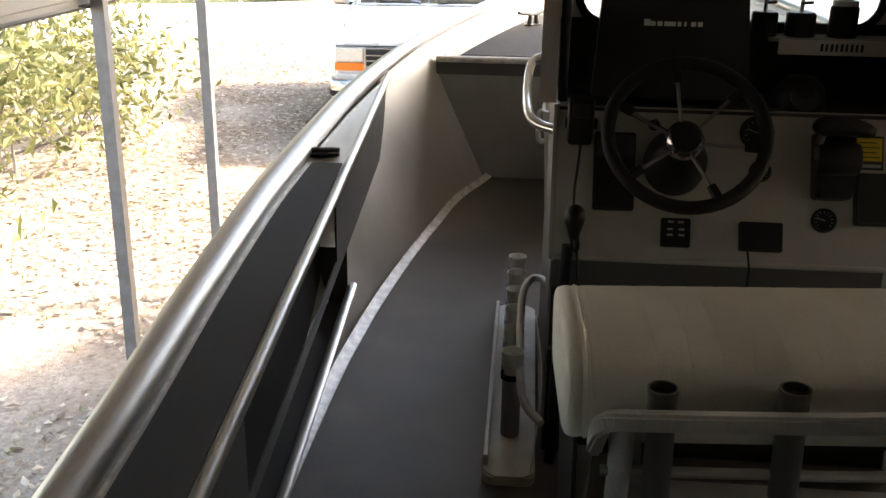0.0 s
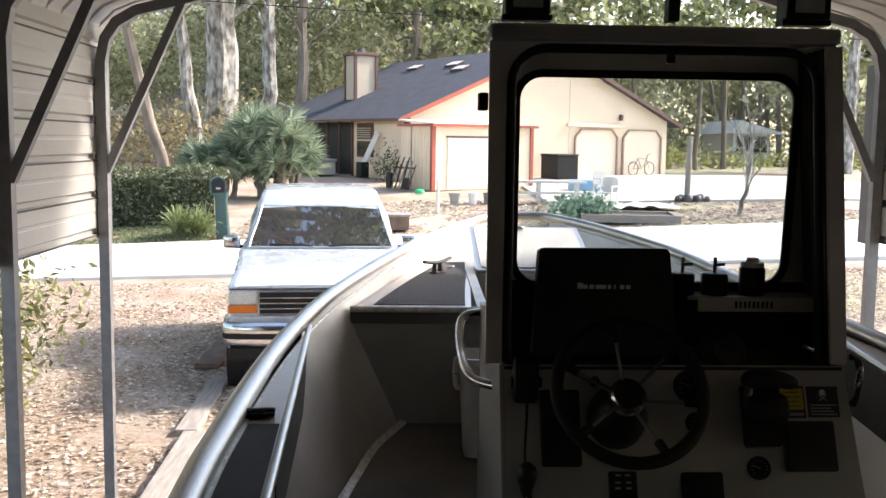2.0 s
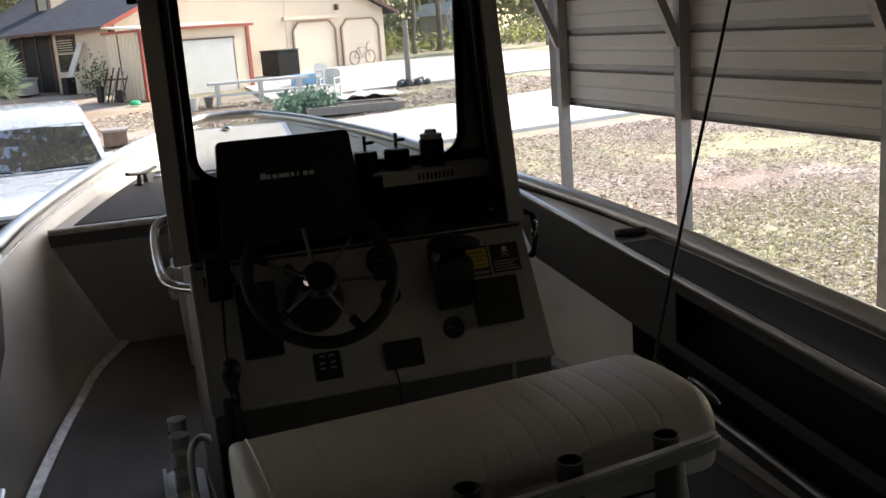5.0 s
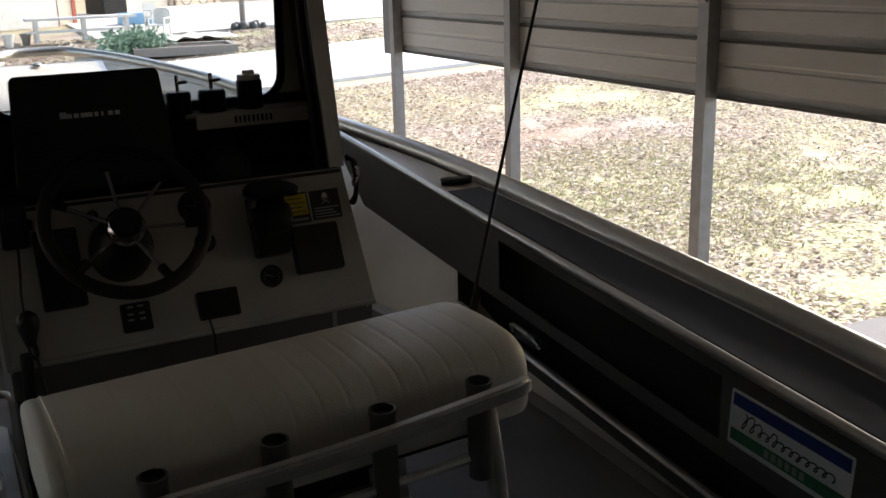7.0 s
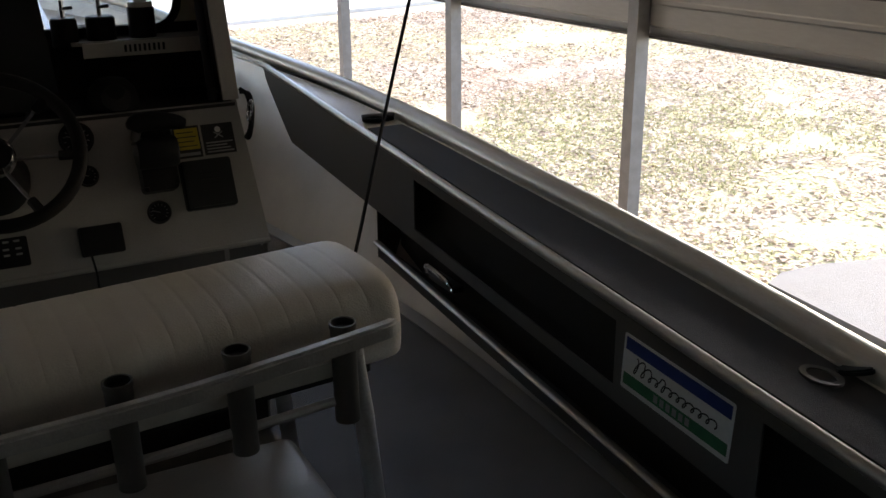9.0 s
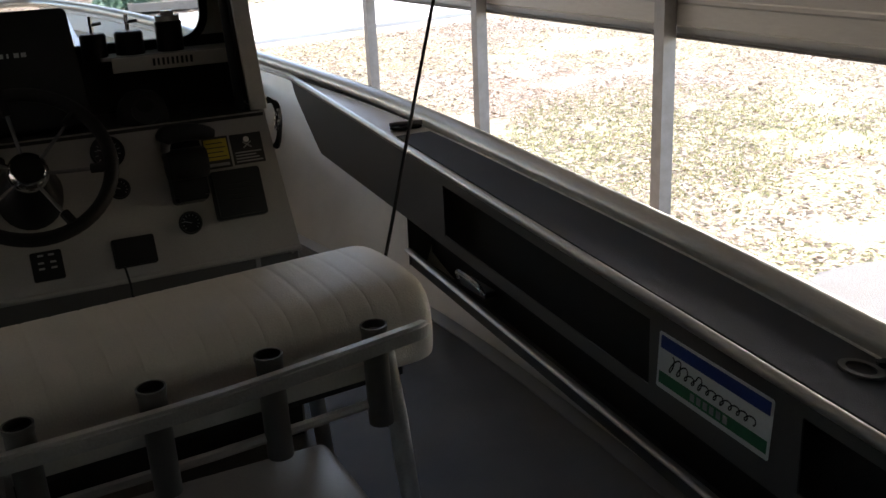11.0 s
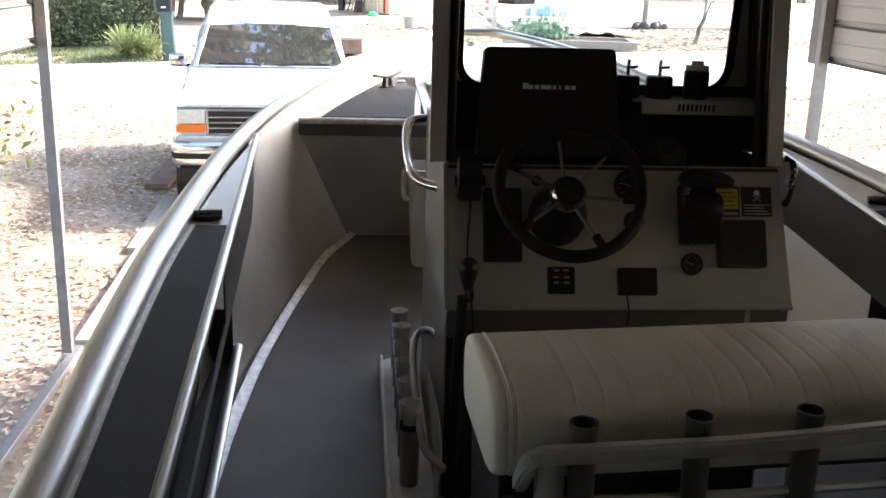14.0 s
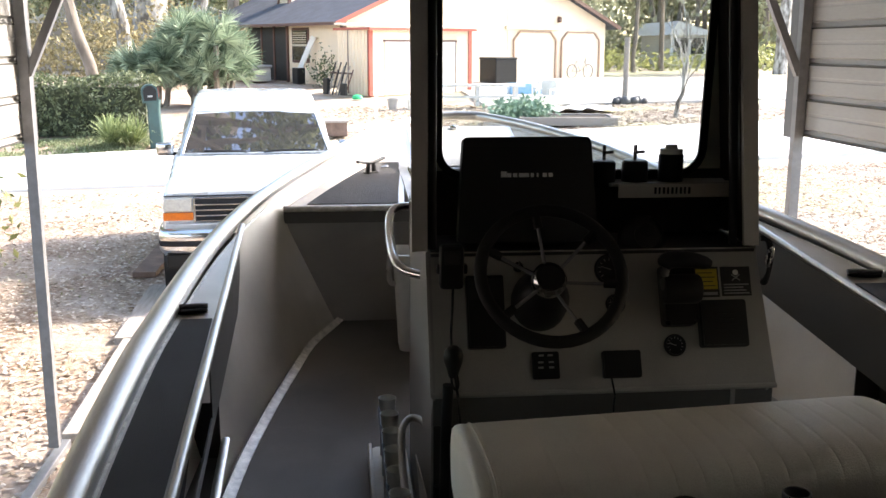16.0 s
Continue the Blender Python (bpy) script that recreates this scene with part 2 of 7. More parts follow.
def prism(bm, outline, m, depth, bevel=0.0):
    """A plate: an outline (x, y) in the pose m, extruded by depth along its z."""
    a = [bm.verts.new(m @ Vector((x, y, 0))) for x, y in outline]
    b = [bm.verts.new(m @ Vector((x, y, depth))) for x, y in outline]
    bm.faces.new(a[::-1]), bm.faces.new(b)
    for i in range(len(a)):
        j = (i + 1) % len(a)
        bm.faces.new((a[i], a[j], b[j], b[i]))
    if bevel:
        es = [e for e in bm.edges if all(v in set(b) for v in e.verts)]
        bmesh.ops.bevel(bm, geom=es, offset=bevel, segments=2, affect="EDGES")
    bmesh.ops.recalc_face_normals(bm, faces=bm.faces[:])
    return bm


def rounded(w, h, r, seg=5):
    """The outline of a rectangle with round corners, about its middle."""
    out = []
    for cx, cy, a0 in ((w / 2 - r, h / 2 - r, 0), (-w / 2 + r, h / 2 - r, 90), (-w / 2 + r, -h / 2 + r, 180), (w / 2 - r, -h / 2 + r, 270)):
        out += [(cx + r * math.cos(radians(a0 + 90 * i / seg)), cy + r * math.sin(radians(a0 + 90 * i / seg))) for i in range(seg + 1)]
    return out


def ring_plate(bm, outer, inner, m, depth):
    """A plate with a hole; both outlines have the same number of points."""
    n = len(outer)
    v = [[bm.verts.new(m @ Vector((x, y, z))) for x, y in o] for o, z in ((outer, 0), (outer, depth), (inner, depth), (inner, 0))]
    for a, b in zip(v, v[1:] + v[:1]):
        for i in range(n):
            bm.faces.new((a[i], a[(i + 1) % n], b[(i + 1) % n], b[i]))
    bmesh.ops.recalc_face_normals(bm, faces=bm.faces[:])
    return bm

# ---- ground and road ----
def blend_ground():
    m = bpy.data.materials.new("leaf-strewn sandy yard")
    m.use_nodes = True
    n, k = m.node_tree.nodes, m.node_tree.links
    p = n["Principled BSDF"]
    co = n.new("ShaderNodeTexCoord")

    def noise_node(s, d=8, r=0.6):
        t = n.new("ShaderNodeTexNoise")
        t.inputs["Scale"].default_value, t.inputs["Detail"].default_value, t.inputs["Roughness"].default_value = s, d, r
        k.new(co.outputs["Object"], t.inputs["Vector"])
        return t

    def ramp(src, stops):
        r = n.new("ShaderNodeValToRGB")
        while len(r.color_ramp.elements) < len(stops):
            r.color_ramp.elements.new(0.5)
        for e, (pos, c) in zip(r.color_ramp.elements, stops):
            e.position, e.color = pos, (*c, 1)
        k.new(src, r.inputs[0])
        return r

    def mixed(fac, a, b):
        x = n.new("ShaderNodeMix")
        x.data_type = "RGBA"
        k.new(fac, x.inputs["Factor"]), k.new(a, x.inputs["A"]), k.new(b, x.inputs["B"])
        return x.outputs["Result"]

    litter = ramp(noise_node(14, 9, 0.75).outputs[0], [(0.25, (0.075, 0.042, 0.028)), (0.42, (0.21, 0.132, 0.09)), (0.55, (0.34, 0.25, 0.19)), (0.75, (0.52, 0.42, 0.345))])
    sand = ramp(noise_node(30, 9, 0.7).outputs[0], [(0.3, (0.21, 0.165, 0.132)), (0.5, (0.40, 0.335, 0.28)), (0.7, (0.55, 0.48, 0.42))])
    grass = ramp(noise_node(22, 9, 0.75).outputs[0], [(0.25, (0.14, 0.13, 0.06)), (0.45, (0.33, 0.325, 0.165)), (0.6, (0.50, 0.48, 0.29)), (0.78, (0.64, 0.61, 0.46))])
    f1 = ramp(noise_node(0.55, 4).outputs[0], [(0.42, (0, 0, 0)), (0.60, (1, 1, 1))])
    f2 = ramp(noise_node(0.30, 5).outputs[0], [(0.44, (0, 0, 0)), (0.60, (1, 1, 1))])
    c = mixed(f1.outputs[0], litter.outputs[0], sand.outputs[0])
    # the lawn lies to starboard; the drive is bare leaves and sand
    sx = n.new("ShaderNodeSeparateXYZ")
    k.new(co.outputs["Object"], sx.inputs[0])
    lawn = n.new("ShaderNodeMapRange")
    lawn.inputs["From Min"].default_value, lawn.inputs["From Max"].default_value = -1.0, 4.0
    lawn.inputs["To Min"].default_value = 0.12
    k.new(sx.outputs["X"], lawn.inputs["Value"])
    patch = n.new("ShaderNodeMath")
    patch.operation = "MULTIPLY"
    k.new(f2.outputs[0], patch.inputs[0]), k.new(lawn.outputs[0], patch.inputs[1])
    # one thicker patch of grass in the middle of the lawn
    reach, thick, most = n.new("ShaderNodeVectorMath"), n.new("ShaderNodeMapRange"), n.new("ShaderNodeMath")
    reach.operation, most.operation = "DISTANCE", "ADD"
    reach.inputs[1].default_value = (8.1, 8.9, 0)
    thick.inputs["From Min"].default_value, thick.inputs["From Max"].default_value = 3.3, 1.2
    thick.inputs["To Max"].default_value = 0.7
    k.new(co.outputs["Object"], reach.inputs[0]), k.new(reach.outputs["Value"], thick.inputs["Value"])
    k.new(patch.outputs[0], most.inputs[0]), k.new(thick.outputs[0], most.inputs[1])
    most.use_clamp = True
    c = mixed(most.outputs[0], c, grass.outputs[0])
    k.new(c, p.inputs["Base Color"])
    p.inputs["Roughness"].default_value = 0.95
    b = n.new("ShaderNodeBump")
    b.inputs["Strength"].default_value, b.inputs["Distance"].default_value = 0.7, 0.03
    k.new(noise_node(25, 9, 0.8).outputs[0], b.inputs["Height"])
    k.new(b.outputs[0], p.inputs["Normal"])
    return m


GROUND = blend_ground()
ROAD = mat("pale worn asphalt", (0.58, 0.57, 0.55), 0.9, 0, 0.1, 1.2, 0.4, 150)
DRIVE = mat("pale sunlit concrete drive", (0.60, 0.565, 0.52), 0.85, 0, 0.10, 1.2, 0.3, 60, tint=(0.52, 0.48, 0.43))
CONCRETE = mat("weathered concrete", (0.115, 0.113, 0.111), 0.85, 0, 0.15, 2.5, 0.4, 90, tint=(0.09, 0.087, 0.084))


def climb(x, y):
    """The land climbs gently away from the carport, and across the road from port to starboard."""
    across = 0.045 * min(max(x, -9.0), 14.0) - 0.25
    return min(1.05, 0.0255 * max(0.0, y - 8.0)) + across * max(0.0, 1 - abs(y - 26.0) / 16.0)


def uneven(x, y):
    return climb(x, y) + 0.05 * noise.noise((x * 0.35, y * 0.35, 0)) + 0.02 * noise.noise((x * 1.6, y * 1.6, 3))


bm = bmesh.new()
xs = sorted(set([-400, -160, -90, -60] + [i * 1.0 for i in range(-40, 41)] + [60, 90, 160, 400]))
ys = sorted(set([-300, -120, -60, -30] + [i * 1.0 for i in range(-15, 70)] + [85, 110, 160, 260, 600]))
grid(bm, [[(x, y, uneven(x, y) - 0.05 if abs(x) < 45 and -16 < y < 70 else climb(x, y) - 0.05) for x in xs] for y in ys])
bmesh.ops.recalc_face_normals(bm, faces=bm.faces[:])
single("ground", bm, GROUND, "sandy yard strewn with fallen brown leaves and patchy grass", "ground", "structure")


def road_near(x):
    return 19.2 + 0.063 * x


bm = bmesh.new()
grid(bm, [[(x, road_near(x) + w * (6.4 - 0.08 * x), climb(x, road_near(x) + w * (6.4 - 0.08 * x)) + 0.02 + 0.03 * math.sin(math.pi * w)) for w in (0, 0.05, 0.15, 0.3, 0.5, 0.7, 0.85, 0.95, 1)] for x in range(-45, 46, 3)], (0, 0, -0.15))
single("road", bm, ROAD, "pale sun-bleached asphalt road across the yard", "road", "structure", smooth=True)
bm = bmesh.new()
grid(bm, [[(x, y, climb(x, y) + 0.035) for x in (5, 8, 11, 14, 17, 21)] for y in (33, 36, 39, 42, 46, 50.2)], (0, 0, -0.1))
single("driveway", bm, DRIVE, "pale concrete driveway in front of the garage doors", "driveway", "structure")
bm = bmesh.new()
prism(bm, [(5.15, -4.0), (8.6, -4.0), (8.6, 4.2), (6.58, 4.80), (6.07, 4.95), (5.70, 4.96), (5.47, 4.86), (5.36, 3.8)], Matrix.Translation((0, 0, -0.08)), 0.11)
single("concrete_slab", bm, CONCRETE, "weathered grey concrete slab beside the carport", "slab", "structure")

# ---- carport ----
XL, XR = -1.765, 3.07
POST_Y = [-2.6, -1.08, 0.44, 1.96, 3.48, 5.01, 6.51]
CARPORT_Z = 2.03


def rib_profile(n):
    """Heights and outward steps of ribbed sheet steel, 0.228 m from rib to rib."""
    out = []
    for i in range(n):
        z = i * 0.228
        out += [(z, 0.0), (z + 0.010, 0.022), (z + 0.036, 0.022), (z + 0.046, 0.0), (z + 0.125, 0.0), (z + 0.131, 0.003), (z + 0.145, 0.003), (z + 0.151, 0.0)]
    return out + [(n * 0.228, 0.0)]


for name, x, s in (("wall_port", XL, -1), ("wall_starboard", XR, 1)):
    wall = tagged(new(name), "off-white ribbed sheet-steel side of the carport", "wall", "", "structure")
    prof = [q for q in rib_profile(6) if q[0] < 1.27]
    for y0, y1 in ((-3.0, 0.44), (0.445, 3.48), (3.485, 6.72)):
        bm = bmesh.new()
        grid(bm, [[(x + s * (0.036 + 0.003 * (y0 > 1)) + s * o, y, CARPORT_Z + z) for z, o in prof] for y in (y0, (y0 + y1) / 2, y1)], (s * 0.001, 0, 0))
        part("panel", bm, SHEET, wall)
        # dark strips paint the shade in the groove below each rib
        for i in range(6):
            zr = CARPORT_Z + i * 0.228
            part("lap_seam", boxed((x + s * (0.0330 + 0.003 * (y0 > 1)), y0, zr - 0.006), (x + s * (0.0362 + 0.003 * (y0 > 1)), y1, zr + 0.004)), RIB_SHADE, wall, "dark strip for the groove shade along a rib")
    # unseen lower panel, added to block light from the sides
    bm = bmesh.new()
    grid(bm, [[(x + s * 0.062 + s * o, y, z) for z, o in [(q, r) for q, r in rib_profile(9) if q < 2.0]] for y in ((-3.0, 0.0, 2.0) if s < 0 else (-3.0, -0.5, 1.96))], (s * 0.001, 0, 0))
    part("lower_panel", bm, LIGHT_BLOCK, wall, "unseen dark panel added to block light along the rear")
    bm = boxed((x + s * 0.034, 6.55, CARPORT_Z - 0.03), (x + s * 0.066, 6.79, 3.16), bevel=0.004)
    part("corner_trim", bm, DARKSTEEL, wall, "dark steel corner trim")
    # screws with washers along the posts
    for y in POST_Y:
        for i in range(5):
            bm = bmesh.new()
            lathe(bm, [(0.013, 0), (0.013, 0.004), (0.007, 0.006), (0.006, 0.011), (0.0, 0.012)], frame_at((x + s * 0.034, y + 0.042, CARPORT_Z + 0.03 + i * 0.228), (-s, 0, 0)), 8)
            part("screw", bm, DARKSTEEL, wall)

RIDGE = 4.05
roof = tagged(new("roof"), "ribbed sheet-steel carport roof with rounded eaves", "roof", "", "structure")
mid = (XL + XR) / 2
for s, x in ((-1, XL - 0.072), (1, XR + 0.072)):
    bm = bmesh.new()
    prof = [(x, 3.02), (x, 3.2), (x - s * 0.04, 3.31), (x - s * 0.13, 3.40), (x - s * 0.26, 3.455)] + [(x - s * (0.26 + t * (abs(x - mid) - 0.26)), 3.455 + t * (RIDGE - 3.455)) for t in (0.25, 0.5, 0.75, 1.0)]
    ys = []
    y = -3.0
    while y < 6.78:
        ys += [(y, 0), (y + 0.012, 1), (y + 0.045, 1), (y + 0.057, 0)]
        y += 0.228
    ys.append((6.78, 0))
    grid(bm, [[(px, yy, pz + 0.02 * up) for px, pz in prof] for yy, up in ys], (0, 0, 0.001))
    part("roof_sheet", bm, SHEET, roof)
# unseen rear wall, added to block light from behind
back = tagged(part("wall_rear", boxed((XL - 0.06, -3.06, 0.0), (XR + 0.06, -3.0, 4.05)), LIGHT_BLOCK), "unseen dark rear wall added to block light", "wall", "", "structure")

frame_ob = thing("carport_frame", (XL, 0, 0), "galvanised square-tube frame of the carport", "frame", "", "structure")
R = 0.031
for s, x in ((-1, XL), (1, XR)):
    part("base_rail", boxed((x - 0.034, -3.0, -0.07), (x + 0.034, 6.75, 0.012), bevel=0.006), GALV, frame_ob)
    for y in POST_Y:
        bm = bmesh.new()
        pts = [(x, y, 0.06), (x, y, 1.5), (x, y, 3.08)] + [(x - s * 0.03, y, 3.22), (x - s * 0.10, y, 3.32), (x - s * 0.22, y, 3.39), (x - s * 0.5, y, 3.46), (mid, y, RIDGE - 0.04)]
        tube(bm, pts, R * 1.41, 4, up=(0, 1, 0), phase=math.pi / 4)
        part("post", bm, GALV, frame_ob)
        bm = bmesh.new()
        tube(bm, [(x - s * 0.02, y + 0.0, 2.42), (x - s * 0.50, y, 3.46)], 0.024 * 1.41, 4, up=(0, 1, 0), phase=math.pi / 4)
        part("brace", bm, GALV, frame_ob)
for y in (-2.9, 6.7):
    part("ridge_bar", boxed((mid - 0.03, y - 0.03, RIDGE - 0.1), (mid + 0.03, y + 0.03, RIDGE - 0.02)), GALV, frame_ob)

# ---- boat hull ----
PORT_Y = [-1.6, 0.5, 1.9, 2.44, 3.02, 3.27, 3.61, 4.05, 4.59, 5.03, 5.64, 6.38, 6.8, 7.1, 7.26]
PORT_X = [-0.49, -0.50, -0.508, -0.522, -0.524, -0.512, -0.491, -0.453, -0.372, -0.272, -0.088, 0.182, 0.39, 0.555, 0.655]
STAR_Y = [-1.6, 0.5, 1.6, 2.03, 2.49, 2.95, 3.4, 3.7, 4.0, 4.3, 4.65, 5.0, 5.55, 6.1, 6.81, 7.1, 7.26]
STAR_X = [2.20, 2.215, 2.225, 2.23, 2.215, 2.19, 2.165, 2.135, 2.095, 2.04, 1.965, 1.885, 1.785, 1.67, 1.41, 1.25, 1.14]
FOOT_PORT_Y = [-1.6, 2.0, 2.6, 3.14, 3.37, 3.62, 3.86, 4.17, 4.47, 4.81, 5.1, 5.6, 6.2, 6.7]
FOOT_PORT = [-0.38, -0.375, -0.36, -0.335, -0.315, -0.289, -0.255, -0.205, -0.148, -0.079, 0.03, 0.20, 0.42, 0.62]
FOOT_STAR_Y = [-1.6, 2.0, 2.6, 2.95, 3.28, 3.7, 4.1, 4.6, 5.1, 5.6, 6.2, 6.7]
FOOT_STAR = [1.965, 1.965, 1.961, 1.95, 1.923, 1.87, 1.80, 1.70, 1.58, 1.42, 1.22, 1.02]


def smooth_at(y, xs, vs):
    """A smooth curve through the stations."""
    i = min(max(int(np.searchsorted(xs, y)) - 1, 0), len(xs) - 2)
    h = xs[i + 1] - xs[i]
    t = min(max((y - xs[i]) / h, 0), 1)

    def slope(j):
        a, b = max(j - 1, 0), min(j + 1, len(xs) - 1)
        return (vs[b] - vs[a]) / (xs[b] - xs[a])

    m0, m1 = slope(i) * h, slope(i + 1) * h
    return (2 * t ** 3 - 3 * t * t + 1) * vs[i] + (t ** 3 - 2 * t * t + t) * m0 + (3 * t * t - 2 * t ** 3) * vs[i + 1] + (t ** 3 - t * t) * m1


def side_x(y, s):
    """The outer face of the gunwale rail, port or starboard."""
    return smooth_at(y, PORT_Y, PORT_X) if s < 0 else smooth_at(y, STAR_Y, STAR_X)


def keel_x(y):
    return (side_x(y, -1) + side_x(y, 1)) / 2


def half(y, s=1):
    """Half the beam."""
    return (side_x(y, 1) - side_x(y, -1)) / 2


def foot(y, s=1):
    """From the keel to the deck's edge."""
    return keel_x(y) - smooth_at(y, FOOT_PORT_Y, FOOT_PORT) if s < 0 else smooth_at(y, FOOT_STAR_Y, FOOT_STAR) - keel_x(y)


def sheer(y):
    return 1.80 + 0.085 * (y - 3.5)


def deck_z(y):
    return 1.176 + 0.046 * (y - 3.97)


def ys_between(a, b, step=0.12):
    n = max(2, int(round((b - a) / step)) + 1)
    return [a + (b - a) * i / (n - 1) for i in range(n)]


AFT, BOW = -1.4, 7.26
boat = thing("boat", (0.775, 2.0, 0.3), "grey aluminium centre-console fishing boat parked under the carport", "boat")
for s, side in ((-1, "port"), (1, "starboard")):
    bm = bmesh.new()
    rows = []
    for y in ys_between(AFT, BOW):
        k, h, f = keel_x(y), half(y, s) - 0.03, min(foot(y, s), half(y, s) - 0.04)
        f = max(f, 0.02)
        rows.append([(k + s * (f + (h - f) * t ** 0.8), y, deck_z(y) - 0.02 + (sheer(y) - 0.03 - deck_z(y) + 0.02) * t) for t in (0, 0.2, 0.4, 0.6, 0.8, 1)])
    grid(bm, rows, (s * 0.012, 0, 0))
    part("hull_side", bm, HULL, boat, "grey painted hull side", True)
    bm = bmesh.new()
    rows = []
    for y in ys_between(AFT, BOW):
        k, h = keel_x(y), half(y, s) - 0.004
        rows.append([(k + s * h * w, y, z) for w, z in ((1, sheer(y) - 0.05), (0.97, 1.35 + 0.10 * max(0, y - 4)), (0.90, 1.05 + 0.16 * max(0, y - 4)), (0.8, 0.85 + 0.2 * max(0, y - 4)), (0.0, 0.62 + 0.24 * max(0, y - 4)))])
    grid(bm, rows, (0, 0, -0.004))
    part("hull_bottom", bm, ALU, boat, "bare aluminium outer hull", True)
    # rounded gunwale rail with its weld bead
    bm = bmesh.new()
    ys = ys_between(AFT, BOW, 0.1)
    rr = [0.043 - 0.012 * min(1, max(0, (y - 3.2) / 1.8)) for y in ys]
    tube(bm, [(keel_x(y) + s * (half(y, s) - r), y, sheer(y) + 0.018 - r * 0.92) for y, r in zip(ys, rr)], rr, 16, flat=(1.0, 0.92))
    part("gunwale_rail", bm, ALU_RAIL, boat, "polished round gunwale rail", True)
    bm = bmesh.new()
    tube(bm, [(keel_x(y) + s * (half(y, s) - 0.089), y, sheer(y) - 0.040 + 0.004 * noise.noise((y * 25, s, 0))) for y in ys_between(AFT, 7.15, 0.02)], 0.006, 6)
    part("weld_bead", bm, TRIM, boat, "", True)
    # strip along the deck's edge; the starboard shade is put into its grey
    bm = bmesh.new()
    grid(bm, [[(keel_x(y) + s * (foot(y, s) - (0.060 - 0.005 * max(0, y - 2.0) if s < 0 else 0.03)), y, deck_z(y) + 0.006), (keel_x(y) + s * (foot(y, s) - (0.026 if s < 0 else 0.008)), y, deck_z(y) + 0.014), (keel_x(y) + s * (foot(y, s) - (0.018 if s < 0 else -0.008)), y, deck_z(y) + 0.022)] for y in ys_between(AFT, 5.2, 0.1)], (0, 0, -0.012))
    part("deck_edge_strip", bm, TRIM if s < 0 else PANEL, boat, "scuffed pale strip along the deck edge" if s < 0 else "deck edge strip greyed for the starboard shade", True)
bm = bmesh.new()
tube(bm, arc([(side_x(7.22, -1) + 0.031, 7.22, sheer(7.22) - 0.012), (0.74, 7.30, sheer(7.3) - 0.011), (0.90, 7.325, sheer(7.3) - 0.010), (1.05, 7.30, sheer(7.3) - 0.011), (side_x(7.22, 1) - 0.031, 7.22, sheer(7.22) - 0.012)], 4), 0.031, 14)
part("bow_rail", bm, ALU_RAIL, boat, "", True)
bm = bmesh.new()
grid(bm, [[(keel_x(y) + w * foot(y, w), y, deck_z(y)) for w in (-1, -0.5, 0, 0.5, 1)] for y in ys_between(AFT, 6.6, 0.3)], (0, 0, -0.03))
part("deck", bm, DECK, boat, "dark grey nonskid deck")

# side decks with their pads, inner panels, openings and trays
def lip_x(y, s):
    """The inner edge of the side deck, straight along the boat."""
    return 1.897 if s > 0 else -0.263 - 0.0238 * (y - 1.95)


def lip_z(y):
    return sheer(y) - 0.035


